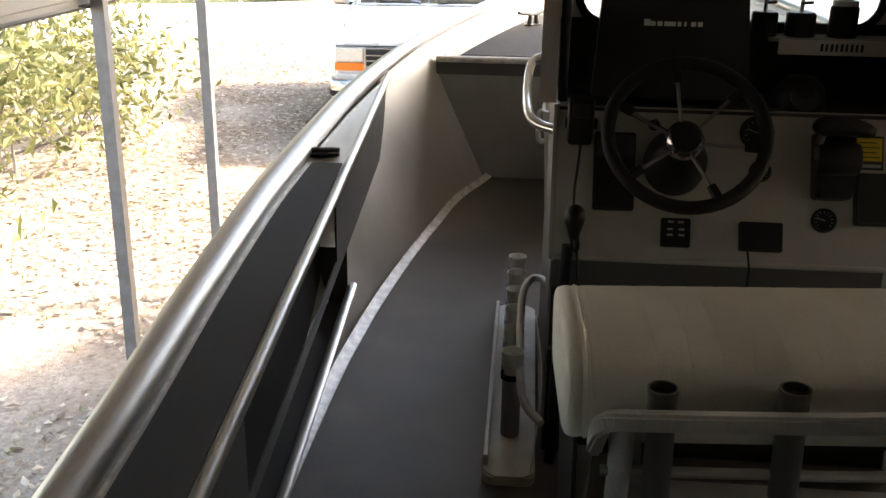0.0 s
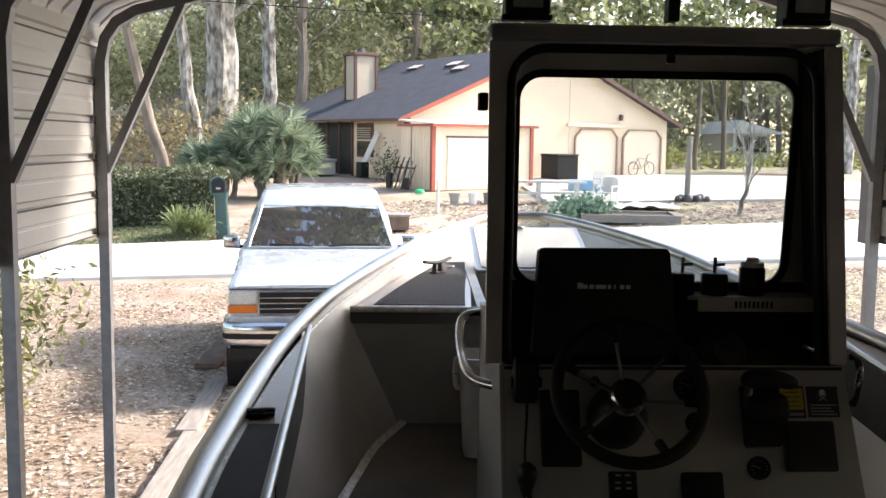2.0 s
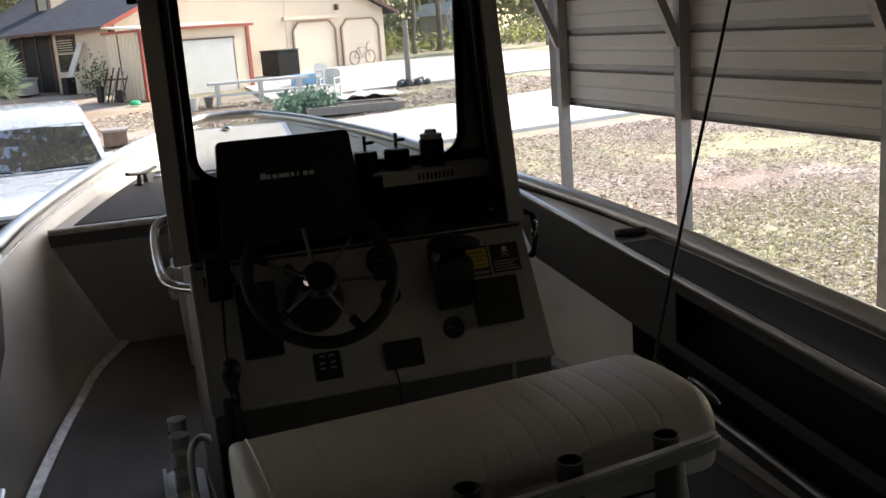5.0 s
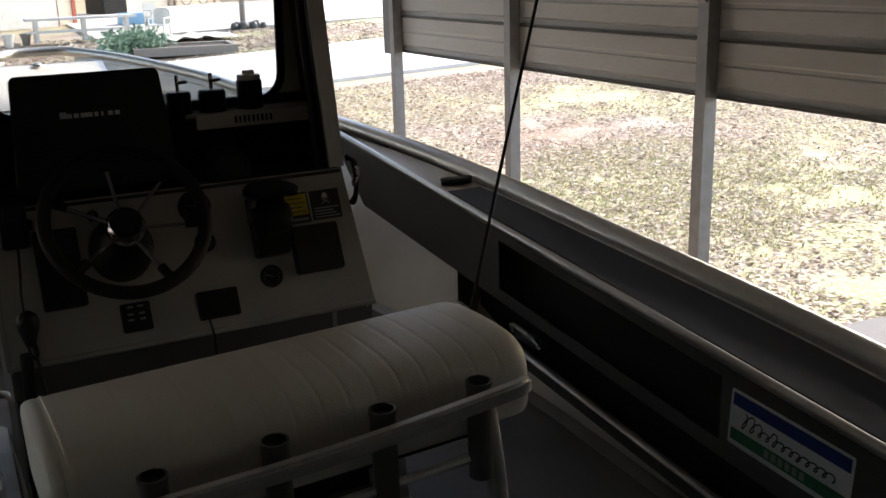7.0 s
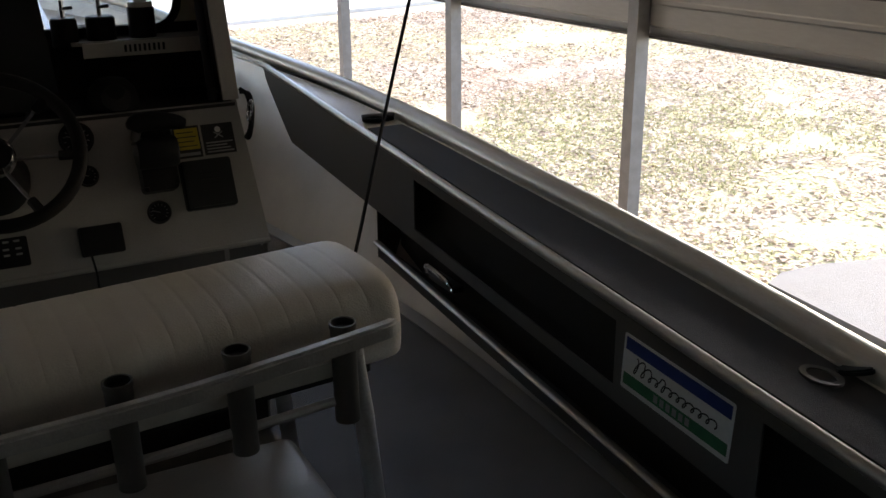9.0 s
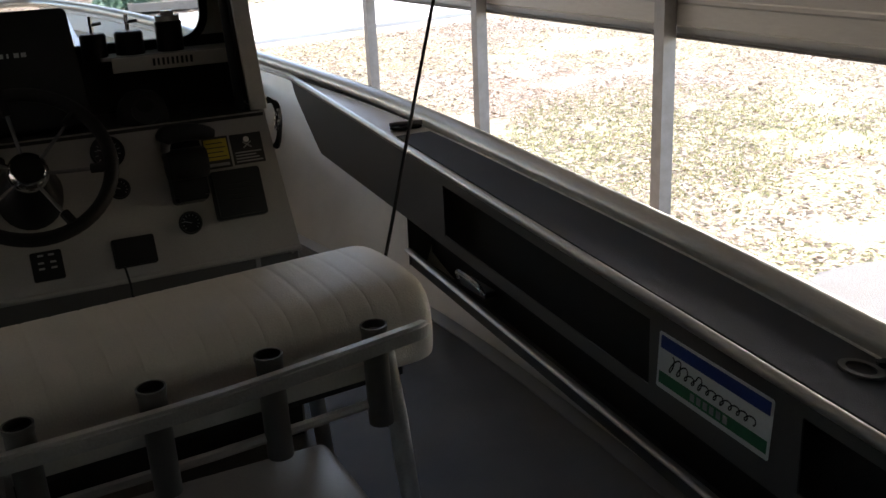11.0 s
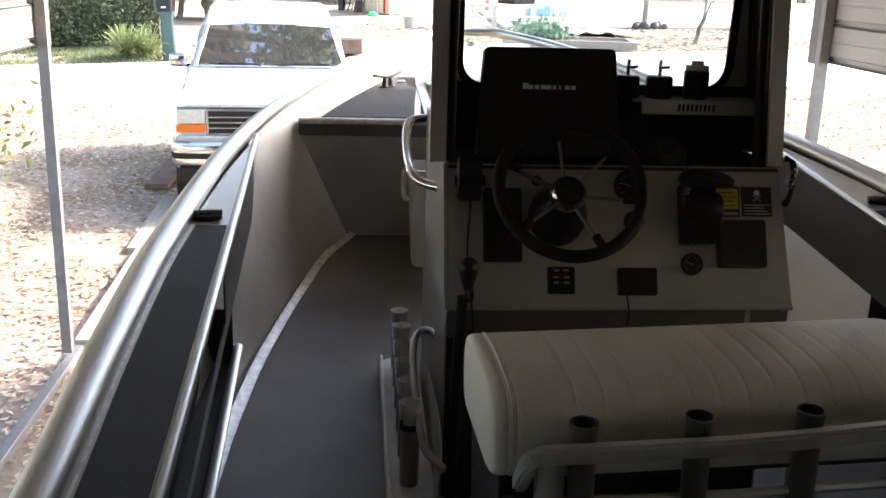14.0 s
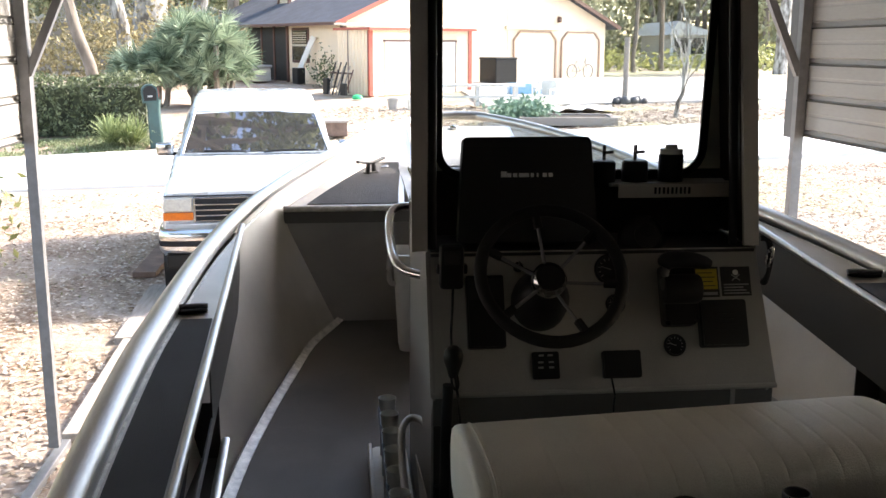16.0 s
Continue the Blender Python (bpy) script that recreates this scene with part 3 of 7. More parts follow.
for s, side in ((-1, "port"), (1, "starboard")):
    TIP = 4.72 if s > 0 else 4.50
    PAD_END = 3.56 if s > 0 else 3.36

    def outer(y):
        return keel_x(y) + s * (half(y, s) - 0.082)

    bm = bmesh.new()
    grid(bm, [[(lip_x(y, s) + (outer(y) - lip_x(y, s)) * w, y, lip_z(y) - 0.004 + 0.003 * w) for w in (0, 0.5, 1)] for y in ys_between(AFT, TIP)], (0, 0, -0.006))
    part("side_deck", bm, HULL, boat, "light grey painted side deck")
    bm = bmesh.new()
    grid(bm, [[(lip_x(y, s) + s * 0.016 + (outer(y) - s * 0.018 - lip_x(y, s) - s * 0.016) * w, y, lip_z(y) + 0.002) for w in (0, 0.5, 1)] for y in ys_between(AFT, PAD_END)], (0, 0, -0.004))
    part("nonskid_pad", bm, PAD, boat, "charcoal nonskid pad on the side deck")
    if s > 0:
        # dark wedge laid on the deck for the shade in the gap
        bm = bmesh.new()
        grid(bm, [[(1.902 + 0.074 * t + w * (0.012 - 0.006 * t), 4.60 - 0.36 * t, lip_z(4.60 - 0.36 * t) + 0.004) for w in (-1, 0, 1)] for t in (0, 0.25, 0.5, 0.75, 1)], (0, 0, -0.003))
        part("deck_gap", bm, SHADE_FILL, boat, "dark wedge for the shaded gap beside the side deck's end")
    bm = bmesh.new()
    tube(bm, [(lip_x(y, s), y, lip_z(y) - 0.010) for y in ys_between(AFT, TIP, 0.2)], 0.0155, 12, flat=(0.9, 1.0))
    part("lip", bm, ALU_RAIL, boat, "shiny rounded inner edge", True)

    # inner panel, with openings, cut from strips
    def bottom(y):
        return lip_z(y) - 0.285

    def px(y):
        return lip_x(y, s) + s * 0.008

    def strip(y0, y1, f0, f1):
        b = bmesh.new()
        grid(b, [[(px(y), y, f0(y)), (px(y), y, (f0(y) + f1(y)) / 2), (px(y), y, f1(y))] for y in ys_between(y0, y1)], (s * 0.005, 0, 0))
        return b

    top = lambda y: lip_z(y) - 0.01
    o_top = lambda y: lip_z(y) - 0.067
    o_bot = lambda y: lip_z(y) - 0.243
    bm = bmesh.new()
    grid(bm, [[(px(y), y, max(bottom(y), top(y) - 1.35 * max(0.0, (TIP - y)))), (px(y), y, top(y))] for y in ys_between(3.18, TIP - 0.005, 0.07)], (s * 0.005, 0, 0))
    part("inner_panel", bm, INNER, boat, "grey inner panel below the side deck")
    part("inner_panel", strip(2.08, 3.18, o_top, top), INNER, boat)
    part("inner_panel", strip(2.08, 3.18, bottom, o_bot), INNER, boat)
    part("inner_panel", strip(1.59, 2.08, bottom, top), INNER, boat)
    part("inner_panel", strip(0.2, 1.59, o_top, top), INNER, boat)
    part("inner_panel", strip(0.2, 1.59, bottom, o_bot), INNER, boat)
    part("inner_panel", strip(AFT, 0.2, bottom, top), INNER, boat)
    END = 3.49 if s > 0 else 3.37

    def tz(y):
        return 1.355 + 0.086 * (y - 3.47)

    # near-black sheet stands for the shade deep in the pockets
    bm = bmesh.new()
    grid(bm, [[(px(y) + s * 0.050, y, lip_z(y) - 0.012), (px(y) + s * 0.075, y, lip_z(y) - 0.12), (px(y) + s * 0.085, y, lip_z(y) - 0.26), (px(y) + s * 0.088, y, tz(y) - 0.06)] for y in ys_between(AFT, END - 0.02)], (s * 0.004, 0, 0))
    part("tray_lining", bm, SHADE_FILL, boat, "near-black sheet for the shade inside the side pockets")
    # tray below, with a rounded lip and a floor
    def tx(y):
        return lip_x(y, s) + (0.008 if s < 0 else 0.004)

    bm = bmesh.new()
    tube(bm, [(tx(y), y, tz(y)) for y in ys_between(AFT, END, 0.3)], 0.010, 10, flat=(1.5, 0.85))
    part("tray_lip", bm, ALU_RAIL, boat, "shiny rounded tray edge", True)
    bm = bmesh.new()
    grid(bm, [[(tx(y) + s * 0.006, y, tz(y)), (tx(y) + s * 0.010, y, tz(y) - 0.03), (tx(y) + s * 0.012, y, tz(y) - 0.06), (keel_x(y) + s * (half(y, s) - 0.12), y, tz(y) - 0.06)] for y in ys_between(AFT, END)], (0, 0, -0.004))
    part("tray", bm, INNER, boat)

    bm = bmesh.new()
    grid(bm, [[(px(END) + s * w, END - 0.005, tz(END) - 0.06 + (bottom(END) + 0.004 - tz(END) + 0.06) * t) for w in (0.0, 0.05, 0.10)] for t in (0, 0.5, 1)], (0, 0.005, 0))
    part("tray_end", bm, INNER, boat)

# bow deck, bulkhead and locker
bm = bmesh.new()
BOW_Z = lambda y: 1.815 + 0.07 * (y - 5.1)
inner = lambda y, s=1: max(half(y, s) - 0.075, 0.05)
for s in (-1, 1):
    grid(bm, [[(keel_x(y) + s * (0.40 + (inner(y, s) - 0.40) * w), y, BOW_Z(y)) for w in (0, 0.5, 1)] for y in ys_between(5.10, 6.12)], (0, 0, -0.008))
grid(bm, [[(keel_x(y) + w * inner(y, w), y, BOW_Z(y) - 0.001) for w in (-1, -0.5, 0, 0.5, 1)] for y in ys_between(6.12, 7.2)], (0, 0, -0.008))
# pale colour here holds the sunlight on the bow deck
part("bow_deck", bm, HULL, boat, "bow deck paled for the sunlight on it")
for s in (-1, 1):
    bm = bmesh.new()
    grid(bm, [[(keel_x(y) + s * (0.43 + max(inner(y, s) - 0.08 - 0.43, 0.004) * w), y, BOW_Z(y) + 0.004) for w in (0, 0.5, 1)] for y in ys_between(5.19, 6.3)], (0, 0, -0.003))
    part("bow_pad", bm, PAD, boat, "charcoal nonskid pad on the bow deck")
# the shade under the deck edge is put into the fascia's colour
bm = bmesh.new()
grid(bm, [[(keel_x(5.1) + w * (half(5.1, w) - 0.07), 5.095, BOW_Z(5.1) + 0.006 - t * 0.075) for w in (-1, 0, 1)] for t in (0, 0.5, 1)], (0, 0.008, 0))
part("bow_fascia", bm, INNER, boat, "fascia strip darkened for the shade under the bow deck")
bm = bmesh.new()
tube(bm, [(keel_x(5.1) - half(5.1, -1) + 0.07, 5.095, BOW_Z(5.1) + 0.002), (keel_x(5.1) + half(5.1) - 0.07, 5.095, BOW_Z(5.1) + 0.002)], 0.015, 10)
# pale edge colour holds the sky's brightness along the deck edge
part("bow_deck_edge", bm, TRIM, boat, "", True)
bm = bmesh.new()
grid(bm, [[(keel_x(5.2) + w * (foot(5.16, w) + (half(5.12, w) - foot(5.16, w) - 0.05) * t), 5.16 - 0.05 * t, deck_z(5.16) + (BOW_Z(5.1) - 0.03 - deck_z(5.16)) * t) for w in (-1, -0.4, 0.4, 1)] for t in (0, 0.5, 1)], (0, 0.01, 0))
part("bulkhead", bm, CONSOLE, boat, "grey bow bulkhead")

# white-lined bow locker with its lid standing open
locker = thing("bow_locker", (keel_x(5.6), 5.6, 1.5), "white-lined anchor locker in the bow deck with its lid open", "locker")
bm = bmesh.new()
ring_plate(bm, rounded(0.80, 1.06, 0.05), rounded(0.70, 0.96, 0.05), Matrix.Translation((keel_x(5.6), 5.63, BOW_Z(5.6) - 0.012)) @ Matrix.Rotation(math.atan(0.07), 4, "X"), 0.024)
part("rim", bm, WHITE, locker, "white moulded locker rim")
part("well", boxed((keel_x(5.6) - 0.36, 5.14, 1.42), (keel_x(5.6) + 0.36, 6.12, 1.44)), WHITE, locker)
for x in (-0.372, 0.366):
    part("well_side", boxed((keel_x(5.6) + x, 5.14, 1.44), (keel_x(5.6) + x + 0.006, 6.12, BOW_Z(5.2) - 0.012)), WHITE, locker)
part("well_end", boxed((keel_x(5.6) - 0.366, 6.114, 1.44), (keel_x(5.6) + 0.366, 6.12, BOW_Z(5.9))), WHITE, locker)
LM = Matrix.Translation((0.835, 6.20, 1.975)) @ Matrix.Rotation(radians(15), 4, "X")
bm = bmesh.new()
prism(bm, rounded(0.69, 0.72, 0.02), LM @ Matrix.Translation((0, 0.06, -0.012)), 0.022)
lid = part("lid", bm, ALU, locker, "open lid with a white underside")
bm = bmesh.new()
prism(bm, rounded(0.63, 0.66, 0.02), LM @ Matrix.Translation((0, 0.06, 0.010)), 0.006, 0.003)
part("lining", bm, WHITE, lid)
bm = bmesh.new()
lathe(bm, [(0.028, 0), (0.028, 0.012), (0.018, 0.02), (0.0, 0.022)], LM @ Matrix.Translation((-0.02, 0.36, 0.016)), 14)
part("latch", bm, CHROME, lid, "round chrome latch", True)


def cleat(at, angle, size=0.12):
    ob = thing("mooring_cleat", at, "dark pull-up mooring cleat on the boat's side deck", "cleat", "mooring cleats")
    m = Matrix.Translation(at) @ Matrix.Rotation(radians(angle), 4, "Z")
    bm = bmesh.new()
    prism(bm, [(size * 0.5 * math.cos(a), size * 0.25 * math.sin(a)) for a in [2 * math.pi * i / 18 for i in range(18)]], m, 0.008, 0.003)
    part("base_plate", bm, BLACK, ob)
    bm = bmesh.new()
    tube(bm, [m @ v for v in arc([(-size * 0.50, 0, 0.016), (-size * 0.25, 0, 0.018), (0, 0, 0.017), (size * 0.25, 0, 0.018), (size * 0.50, 0, 0.016)], 3)], 0.009, 8)
    part("horn_bar", bm, GALV, ob, "", True)
    for x in (-0.022, 0.022):
        bm = bmesh.new()
        cyl(bm, m @ Vector((x, 0, 0.004)), m @ Vector((x, 0, 0.016)), 0.008, 0.006, 10)
        part("stem", bm, DARKSTEEL, ob, "", True)
    return ob


cleat((-0.397, 3.43, lip_z(3.43) + 0.0), 8, 0.125)
cleat((1.993, 3.645, lip_z(3.645) + 0.0), -9, 0.125)
# cast cleat on the bow
bow_cleat = thing("bow_cleat", (0.27, 5.97, BOW_Z(5.97)), "dark cast mooring cleat on the bow deck", "cleat")
CM = Matrix.Translation((0.27, 5.97, BOW_Z(5.97) + 0.004)) @ Matrix.Rotation(radians(48), 4, "Z")
bm = bmesh.new()
tube(bm, [CM @ v for v in arc([(-0.115, 0, 0.072), (-0.06, 0, 0.064), (0, 0, 0.060), (0.06, 0, 0.066), (0.115, 0, 0.078)], 4)], 0.014, 10, flat=(1.0, 0.7))
part("horn_bar", bm, DARKSTEEL, bow_cleat, "", True)
bm = bmesh.new()
prism(bm, rounded(0.10, 0.05, 0.015), CM, 0.008)
part("base_plate", bm, DARKSTEEL, bow_cleat)
for x in (-0.028, 0.028):
    bm = bmesh.new()
    cyl(bm, CM @ Vector((x, 0, 0.004)), CM @ Vector((x * 0.8, 0, 0.06)), 0.016, 0.012, 10)
    part("stem", bm, DARKSTEEL, bow_cleat, "", True)
bm = bmesh.new()
tube(bm, arc([(0.33, 6.08, BOW_Z(6.1) + 0.010), (0.36, 6.10, BOW_Z(6.1) + 0.013), (0.375, 6.13, BOW_Z(6.1) + 0.011)], 4), 0.007, 8)
single("pull_ring", bm, CHROME, "small chrome pull ring on the bow pad", "pull ring", smooth=True)

# flush rod holder set in the side deck
flush = thing("flush_rod_holder", (2.055, 1.585, lip_z(1.585)), "chrome flush rod holder in the side deck", "rod holder")
FM = Matrix.Translation((2.055, 1.585, lip_z(1.585) + 0.003))
bm = bmesh.new()
n24 = [2 * math.pi * i / 24 for i in range(24)]
ring_plate(bm, [(0.036 * math.cos(a), 0.052 * math.sin(a)) for a in n24], [(0.024 * math.cos(a), 0.036 * math.sin(a)) for a in n24], FM, 0.006)
part("flange", bm, INNER, flush, "", True)
# black plate stands for the shade in the holder's opening
bm = bmesh.new()
prism(bm, [(0.030 * math.cos(a), 0.045 * math.sin(a)) for a in n24], FM, 0.002)
part("throat", bm, BLACK, flush, "black plate for the shade in the open throat")
bm = bmesh.new()
prism(bm, [(0.03 * math.cos(a), 0.05 * math.sin(a)) for a in n24], FM @ Matrix.Translation((0.075, -0.02, 0.0)) @ Matrix.Rotation(radians(-20), 4, "X"), 0.012, 0.004)
part("cap", bm, BLACK, flush, "black rubber cap folded open")


# maker's sticker on the inner panel
def lettering(name, text, m, size, material, parent, shear=0.0, extrude=0.0006):
    cu = bpy.data.curves.new(name, "FONT")
    cu.body, cu.size, cu.align_x, cu.align_y, cu.shear, cu.extrude = text, size, "CENTER", "CENTER", shear, extrude
    tmp = bpy.data.objects.new(name, cu)
    me = bpy.data.meshes.new_from_object(tmp)
    bpy.data.objects.remove(tmp)
    me.transform(m)
    me.materials.append(material)
    ob = new(name, me)
    ob.parent = parent
    if parent is not None and parent.type == "EMPTY":
        ob.matrix_parent_inverse = parent.matrix_basis.inverted()
    return ob


STICK = mat("white sticker film", (0.74, 0.75, 0.74), 0.35, 0, 0.04, 10)
BLUE = mat("blue print", (0.02, 0.045, 0.22), 0.4, 0, 0.1, 20)
GREEN = mat("green print", (0.03, 0.17, 0.075), 0.4, 0, 0.1, 20)
INK = mat("black print", (0.012, 0.012, 0.014), 0.5, 0, 0.1, 20)
GREYINK = mat("grey print", (0.32, 0.33, 0.33), 0.5, 0, 0.1, 20)
PXS = lip_x(1.8, 1) + 0.008
sy0, sy1 = 2.045, 1.669
sticker = thing("maker_sticker", (PXS, 1.857, 1.478), "white sticker with blue and green bands on the panel", "sticker")
SLOPE = math.atan(0.062)
SM = Matrix.Translation((PXS - 0.0005, (sy0 + sy1) / 2, 1.478)) @ Matrix(((0, 0, -1, 0), (-1, 0, 0, 0), (0, 1, 0, 0), (0, 0, 0, 1))) @ Matrix.Rotation(-SLOPE, 4, "Z")
w, h = 0.376, 0.150
bm = bmesh.new()
prism(bm, rounded(w, h, 0.006, 2), SM, 0.001)
part("film", bm, STICK, sticker)
part("blue_band", boxed((-w / 2 + 0.008, h / 2 - 0.042, 0.001), (w / 2 - 0.008, h / 2 - 0.008, 0.0014), SM), BLUE, sticker)
part("green_band", boxed((-w / 2 + 0.008, -h / 2 + 0.014, 0.001), (w / 2 - 0.008, -h / 2 + 0.046, 0.0014), SM), GREEN, sticker)
for i in range(6):
    part("pale_mark", boxed((-0.065 + i * 0.022, -h / 2 + 0.020, 0.0014), (-0.051 + i * 0.022, -h / 2 + 0.040, 0.0018), SM), GREYINK, sticker)
# hand-drawn name as a plain script stroke
pts = []
for i in range(220):
    t = i / 219
    k = t * 2 * math.pi * 11.5
    tall = 1.0 + 1.3 * (t < 0.10) + 0.8 * (0.13 < t < 0.20) + 0.8 * (0.34 < t < 0.42) - 0.9 * (0.62 < t < 0.68) * math.cos(k)
    v = 0.0095 * tall * math.cos(k)
    pts.append(SM @ Vector((-0.145 + 0.285 * t + 0.0085 * math.sin(k) + 0.45 * v, v - 0.004 + 0.006 * (tall - 1), 0.0016)))
bm = bmesh.new()
tube(bm, pts, 0.0022, 5, flat=(1, 0.2), up=(1, 0, 0))
part("script_stroke", bm, INK, sticker)

# fittings inside the tray
clip = thing("tray_clip", (1.83, 2.95, 1.36), "chrome spring clip in the dark side tray", "clip")
bm = bmesh.new()
tube(bm, arc([(1.84, 3.04, 1.375), (1.828, 3.02, 1.405), (1.828, 2.90, 1.396), (1.84, 2.87, 1.366)], 4), 0.009, 8)
part("bail", bm, CHROME, clip, "", True)
part("foot_plate", boxed((1.842, 2.87, 1.350), (1.885, 3.04, 1.372), None, 0.004), DARKSTEEL, clip)
clip.matrix_basis = Matrix.Translation((1.902, 3.01, 1.352))

# ---- helm console ----
console = thing("helm_console", (0.78, 3.1, deck_z(3.1)), "grey aluminium helm console with a framed windscreen", "console")
CL, CR = 0.325, 1.235
side_outline = [(2.79, deck_z(2.79)), (2.79, 1.63), (2.735, 1.70), (2.885, 2.055), (3.16, 2.055), (3.165, 2.16), (3.55, 2.10), (3.62, deck_z(3.62))]
for x in (CL, CR - 0.006):
    bm = bmesh.new()
    prism(bm, side_outline, Matrix(((0, 0, 1, x), (1, 0, 0, 0), (0, 1, 0, 0), (0, 0, 0, 1))), 0.006)
    # the port side takes the darker grey for the shade on it
    part("side_panel", bm, PANEL if x < 0.5 else CONSOLE, console)
    toe = 0.020 if x < 0.5 else 0.034
    bm = bmesh.new()
    grid(bm, [[((0.284 if x < 0.5 else 1.226 - 0.066 * (z - 2.055) / 0.845) + toe * t, 2.885 + 0.265 * t, z) for t in (0, 0.5, 1)] for z in (2.055, 2.5, 2.90)], (0.006, 0, 0))
    part("pillar_panel", bm, CONSOLE, console)
COS, SIN = math.cos(radians(67)), math.sin(radians(67))
PAN = Matrix.Translation((0.78, 2.735, 1.70)) @ Matrix(((1, 0, 0, 0), (0, COS, -SIN, 0), (0, SIN, COS, 0), (0, 0, 0, 1)))
bm = bmesh.new()
prism(bm, [(-0.462, 0), (0.475, 0), (0.455, 0.385), (-0.462, 0.385)], PAN @ Matrix.Translation((0, 0, -0.012)), 0.012, 0.003)
part("dash_panel", bm, CONSOLE, console, "light grey sloping dash panel")
bm = bmesh.new()
tube(bm, [(CL - 0.005, 2.737, 1.703), (CR + 0.018, 2.737, 1.703)], 0.008, 8)
part("dash_edge", bm, CONSOLE, console, "", True)
# the shade under the dash edge is put into the lip's colour
part("dash_lip", boxed((CL, 2.745, 1.615), (CR + 0.014, 2.755, 1.70), None, 0.003), INNER, console, "lip darkened for the shade below the dash")
part("lip_bracket", boxed((1.13, 2.741, 1.618), (1.142, 2.745, 1.698)), PANEL, console)
# face, shelf and back are coloured dark for the shade around the dash
part("front_face", boxed((CL + 0.006, 2.79, deck_z(2.8)), (CR - 0.006, 2.80, 1.64)), SHADE_DARK, console)
part("dash_shelf", boxed((CL + 0.006, 2.88, 2.04), (CR - 0.006, 3.14, 2.05)), SHADE_DARK, console)
part("dash_back", boxed((CL + 0.006, 3.142, 2.05), (CR + 0.026, 3.15, 2.24)), SHADE_DARK, console, "back panel darkened for the recess shade below the windscreen")
ledge = part("ledge", boxed((0.86, 3.045, 2.202), (CR - 0.006, 3.14, 2.212), None, 0.002), CONSOLE, console)
part("ledge_face", boxed((0.885, 3.040, 2.170), (CR + 0.006, 3.046, 2.209), None, 0.002), HULL, console, "pale strip below the windscreen")
for i in range(9):
    part("strip_mark", boxed((0.990 + i * 0.0125, 3.0385, 2.181), (0.9965 + i * 0.0125 - 0.001 * (i % 2), 3.0402, 2.200)), SUNCOVER, console)
for x, top_x in ((0.280, 0.277), (1.196, 1.136)):
    bm = bmesh.new()
    grid(bm, [[(x + (top_x - x) * t + w, 2.871, 2.06 + 0.825 * t) for w in (0, 0.042)] for t in (0, 0.5, 1)], (0, 0.014, 0))
    part("pillar_flange", bm, HULL, console, "light grey upright flange")
WM = Matrix.Translation((0.778, 3.155, 2.526)) @ Matrix(((1, 0, 0, 0), (0, 0, -1, 0), (0, 1, 0, 0), (0, 0, 0, 1)))


def leaning(outline):
    """The windscreen narrows downwards on its starboard side."""
    return [(x - max(0.0, x) / 0.39 * 0.018 * (0.29 - y) / 0.58, y) for x, y in outline]


bm = bmesh.new()
ring_plate(bm, [(max(min(x, 0.478), -0.475), y + 0.015) for x, y in rounded(1.0, 0.77, 0.001)], leaning(rounded(0.80, 0.60, 0.075)), WM, 0.01)
part("window_plate", bm, HULL, console, "light grey plate round the windscreen")
bm = bmesh.new()
ring_plate(bm, leaning(rounded(0.826, 0.620, 0.085)), leaning(rounded(0.780, 0.576, 0.062)), WM @ Matrix.Translation((0, 0, 0.01)), 0.012)
part("window_gasket", bm, RUBBER, console, "black rubber window gasket")
bm = bmesh.new()
prism(bm, leaning(rounded(0.80, 0.60, 0.075)), WM @ Matrix.Translation((0, 0, 0.003)), 0.004)
pane = part("windscreen", bm, WINDOW, console, "slightly hazy clear windscreen")
pane.visible_shadow = False
part("top_bar", boxed((0.278, 2.868, 2.890), (1.176, 2.925, 2.930), None, 0.010), PANEL, console, "grey top bar of the windscreen frame")
for x in (0.290, 1.150):
    part("top_brace", boxed((x, 2.927, 2.900), (x + 0.012, 3.152, 2.928), None, 0.002), PANEL, console)
part("console_top", boxed((CL, 3.16, 2.085), (CR, 3.6, 2.10)), CONSOLE, console)
part("console_nose", boxed((CL, 3.60, deck_z(3.6)), (CR, 3.612, 2.10)), CONSOLE, console)
bm = bmesh.new()
tube(bm, [Vector((x, 2.90, z)) for x, z in [(0.337, 2.06), (0.337, 2.5), (0.337, 2.78)] + [(0.427 - 0.09 * math.cos(radians(a)), 2.782 + 0.09 * math.sin(radians(a))) for a in (15, 30, 45, 60, 75, 90)] + [(0.78, 2.872)] + [(1.042 + 0.09 * math.sin(radians(a)), 2.782 + 0.09 * math.cos(radians(a))) for a in (0, 15, 30, 45, 60, 75)] + [(1.132, 2.78), (1.15, 2.5), (1.175, 2.06)]], 0.012, 10, up=(0, 1, 0))
part("hoop", bm, BLACK, console, "dark bent-tube hoop", True)
bm = bmesh.new()
box(bm, (0.735, 2.892, 2.838), (0.755, 2.912, 2.862), None, 0.003)
part("hoop_clip", bm, BLACK, console)
CURTAIN = mat("dark brown clear-curtain cloth", (0.020, 0.014, 0.012), 0.6, 0.0, 0.3, 14, 0.2, 120, stretch=(6, 6, 0.4))
CURTAIN.node_tree.nodes["Principled BSDF"].inputs["Specular IOR Level"].default_value = 0.25
bm = bmesh.new()
grid(bm, [[(1.220 - 0.066 * (z - 2.055) / 0.845 + 0.034 * t - 0.010 - 0.006 * math.sin(31 * t + 0.8 * z) - 0.003 * math.sin(57 * t), 2.892 + 0.250 * t, z) for t in [i / 40 for i in range(41)]] for z in (2.06, 2.2, 2.4, 2.6, 2.8, 2.885)], (0.003, 0, 0))
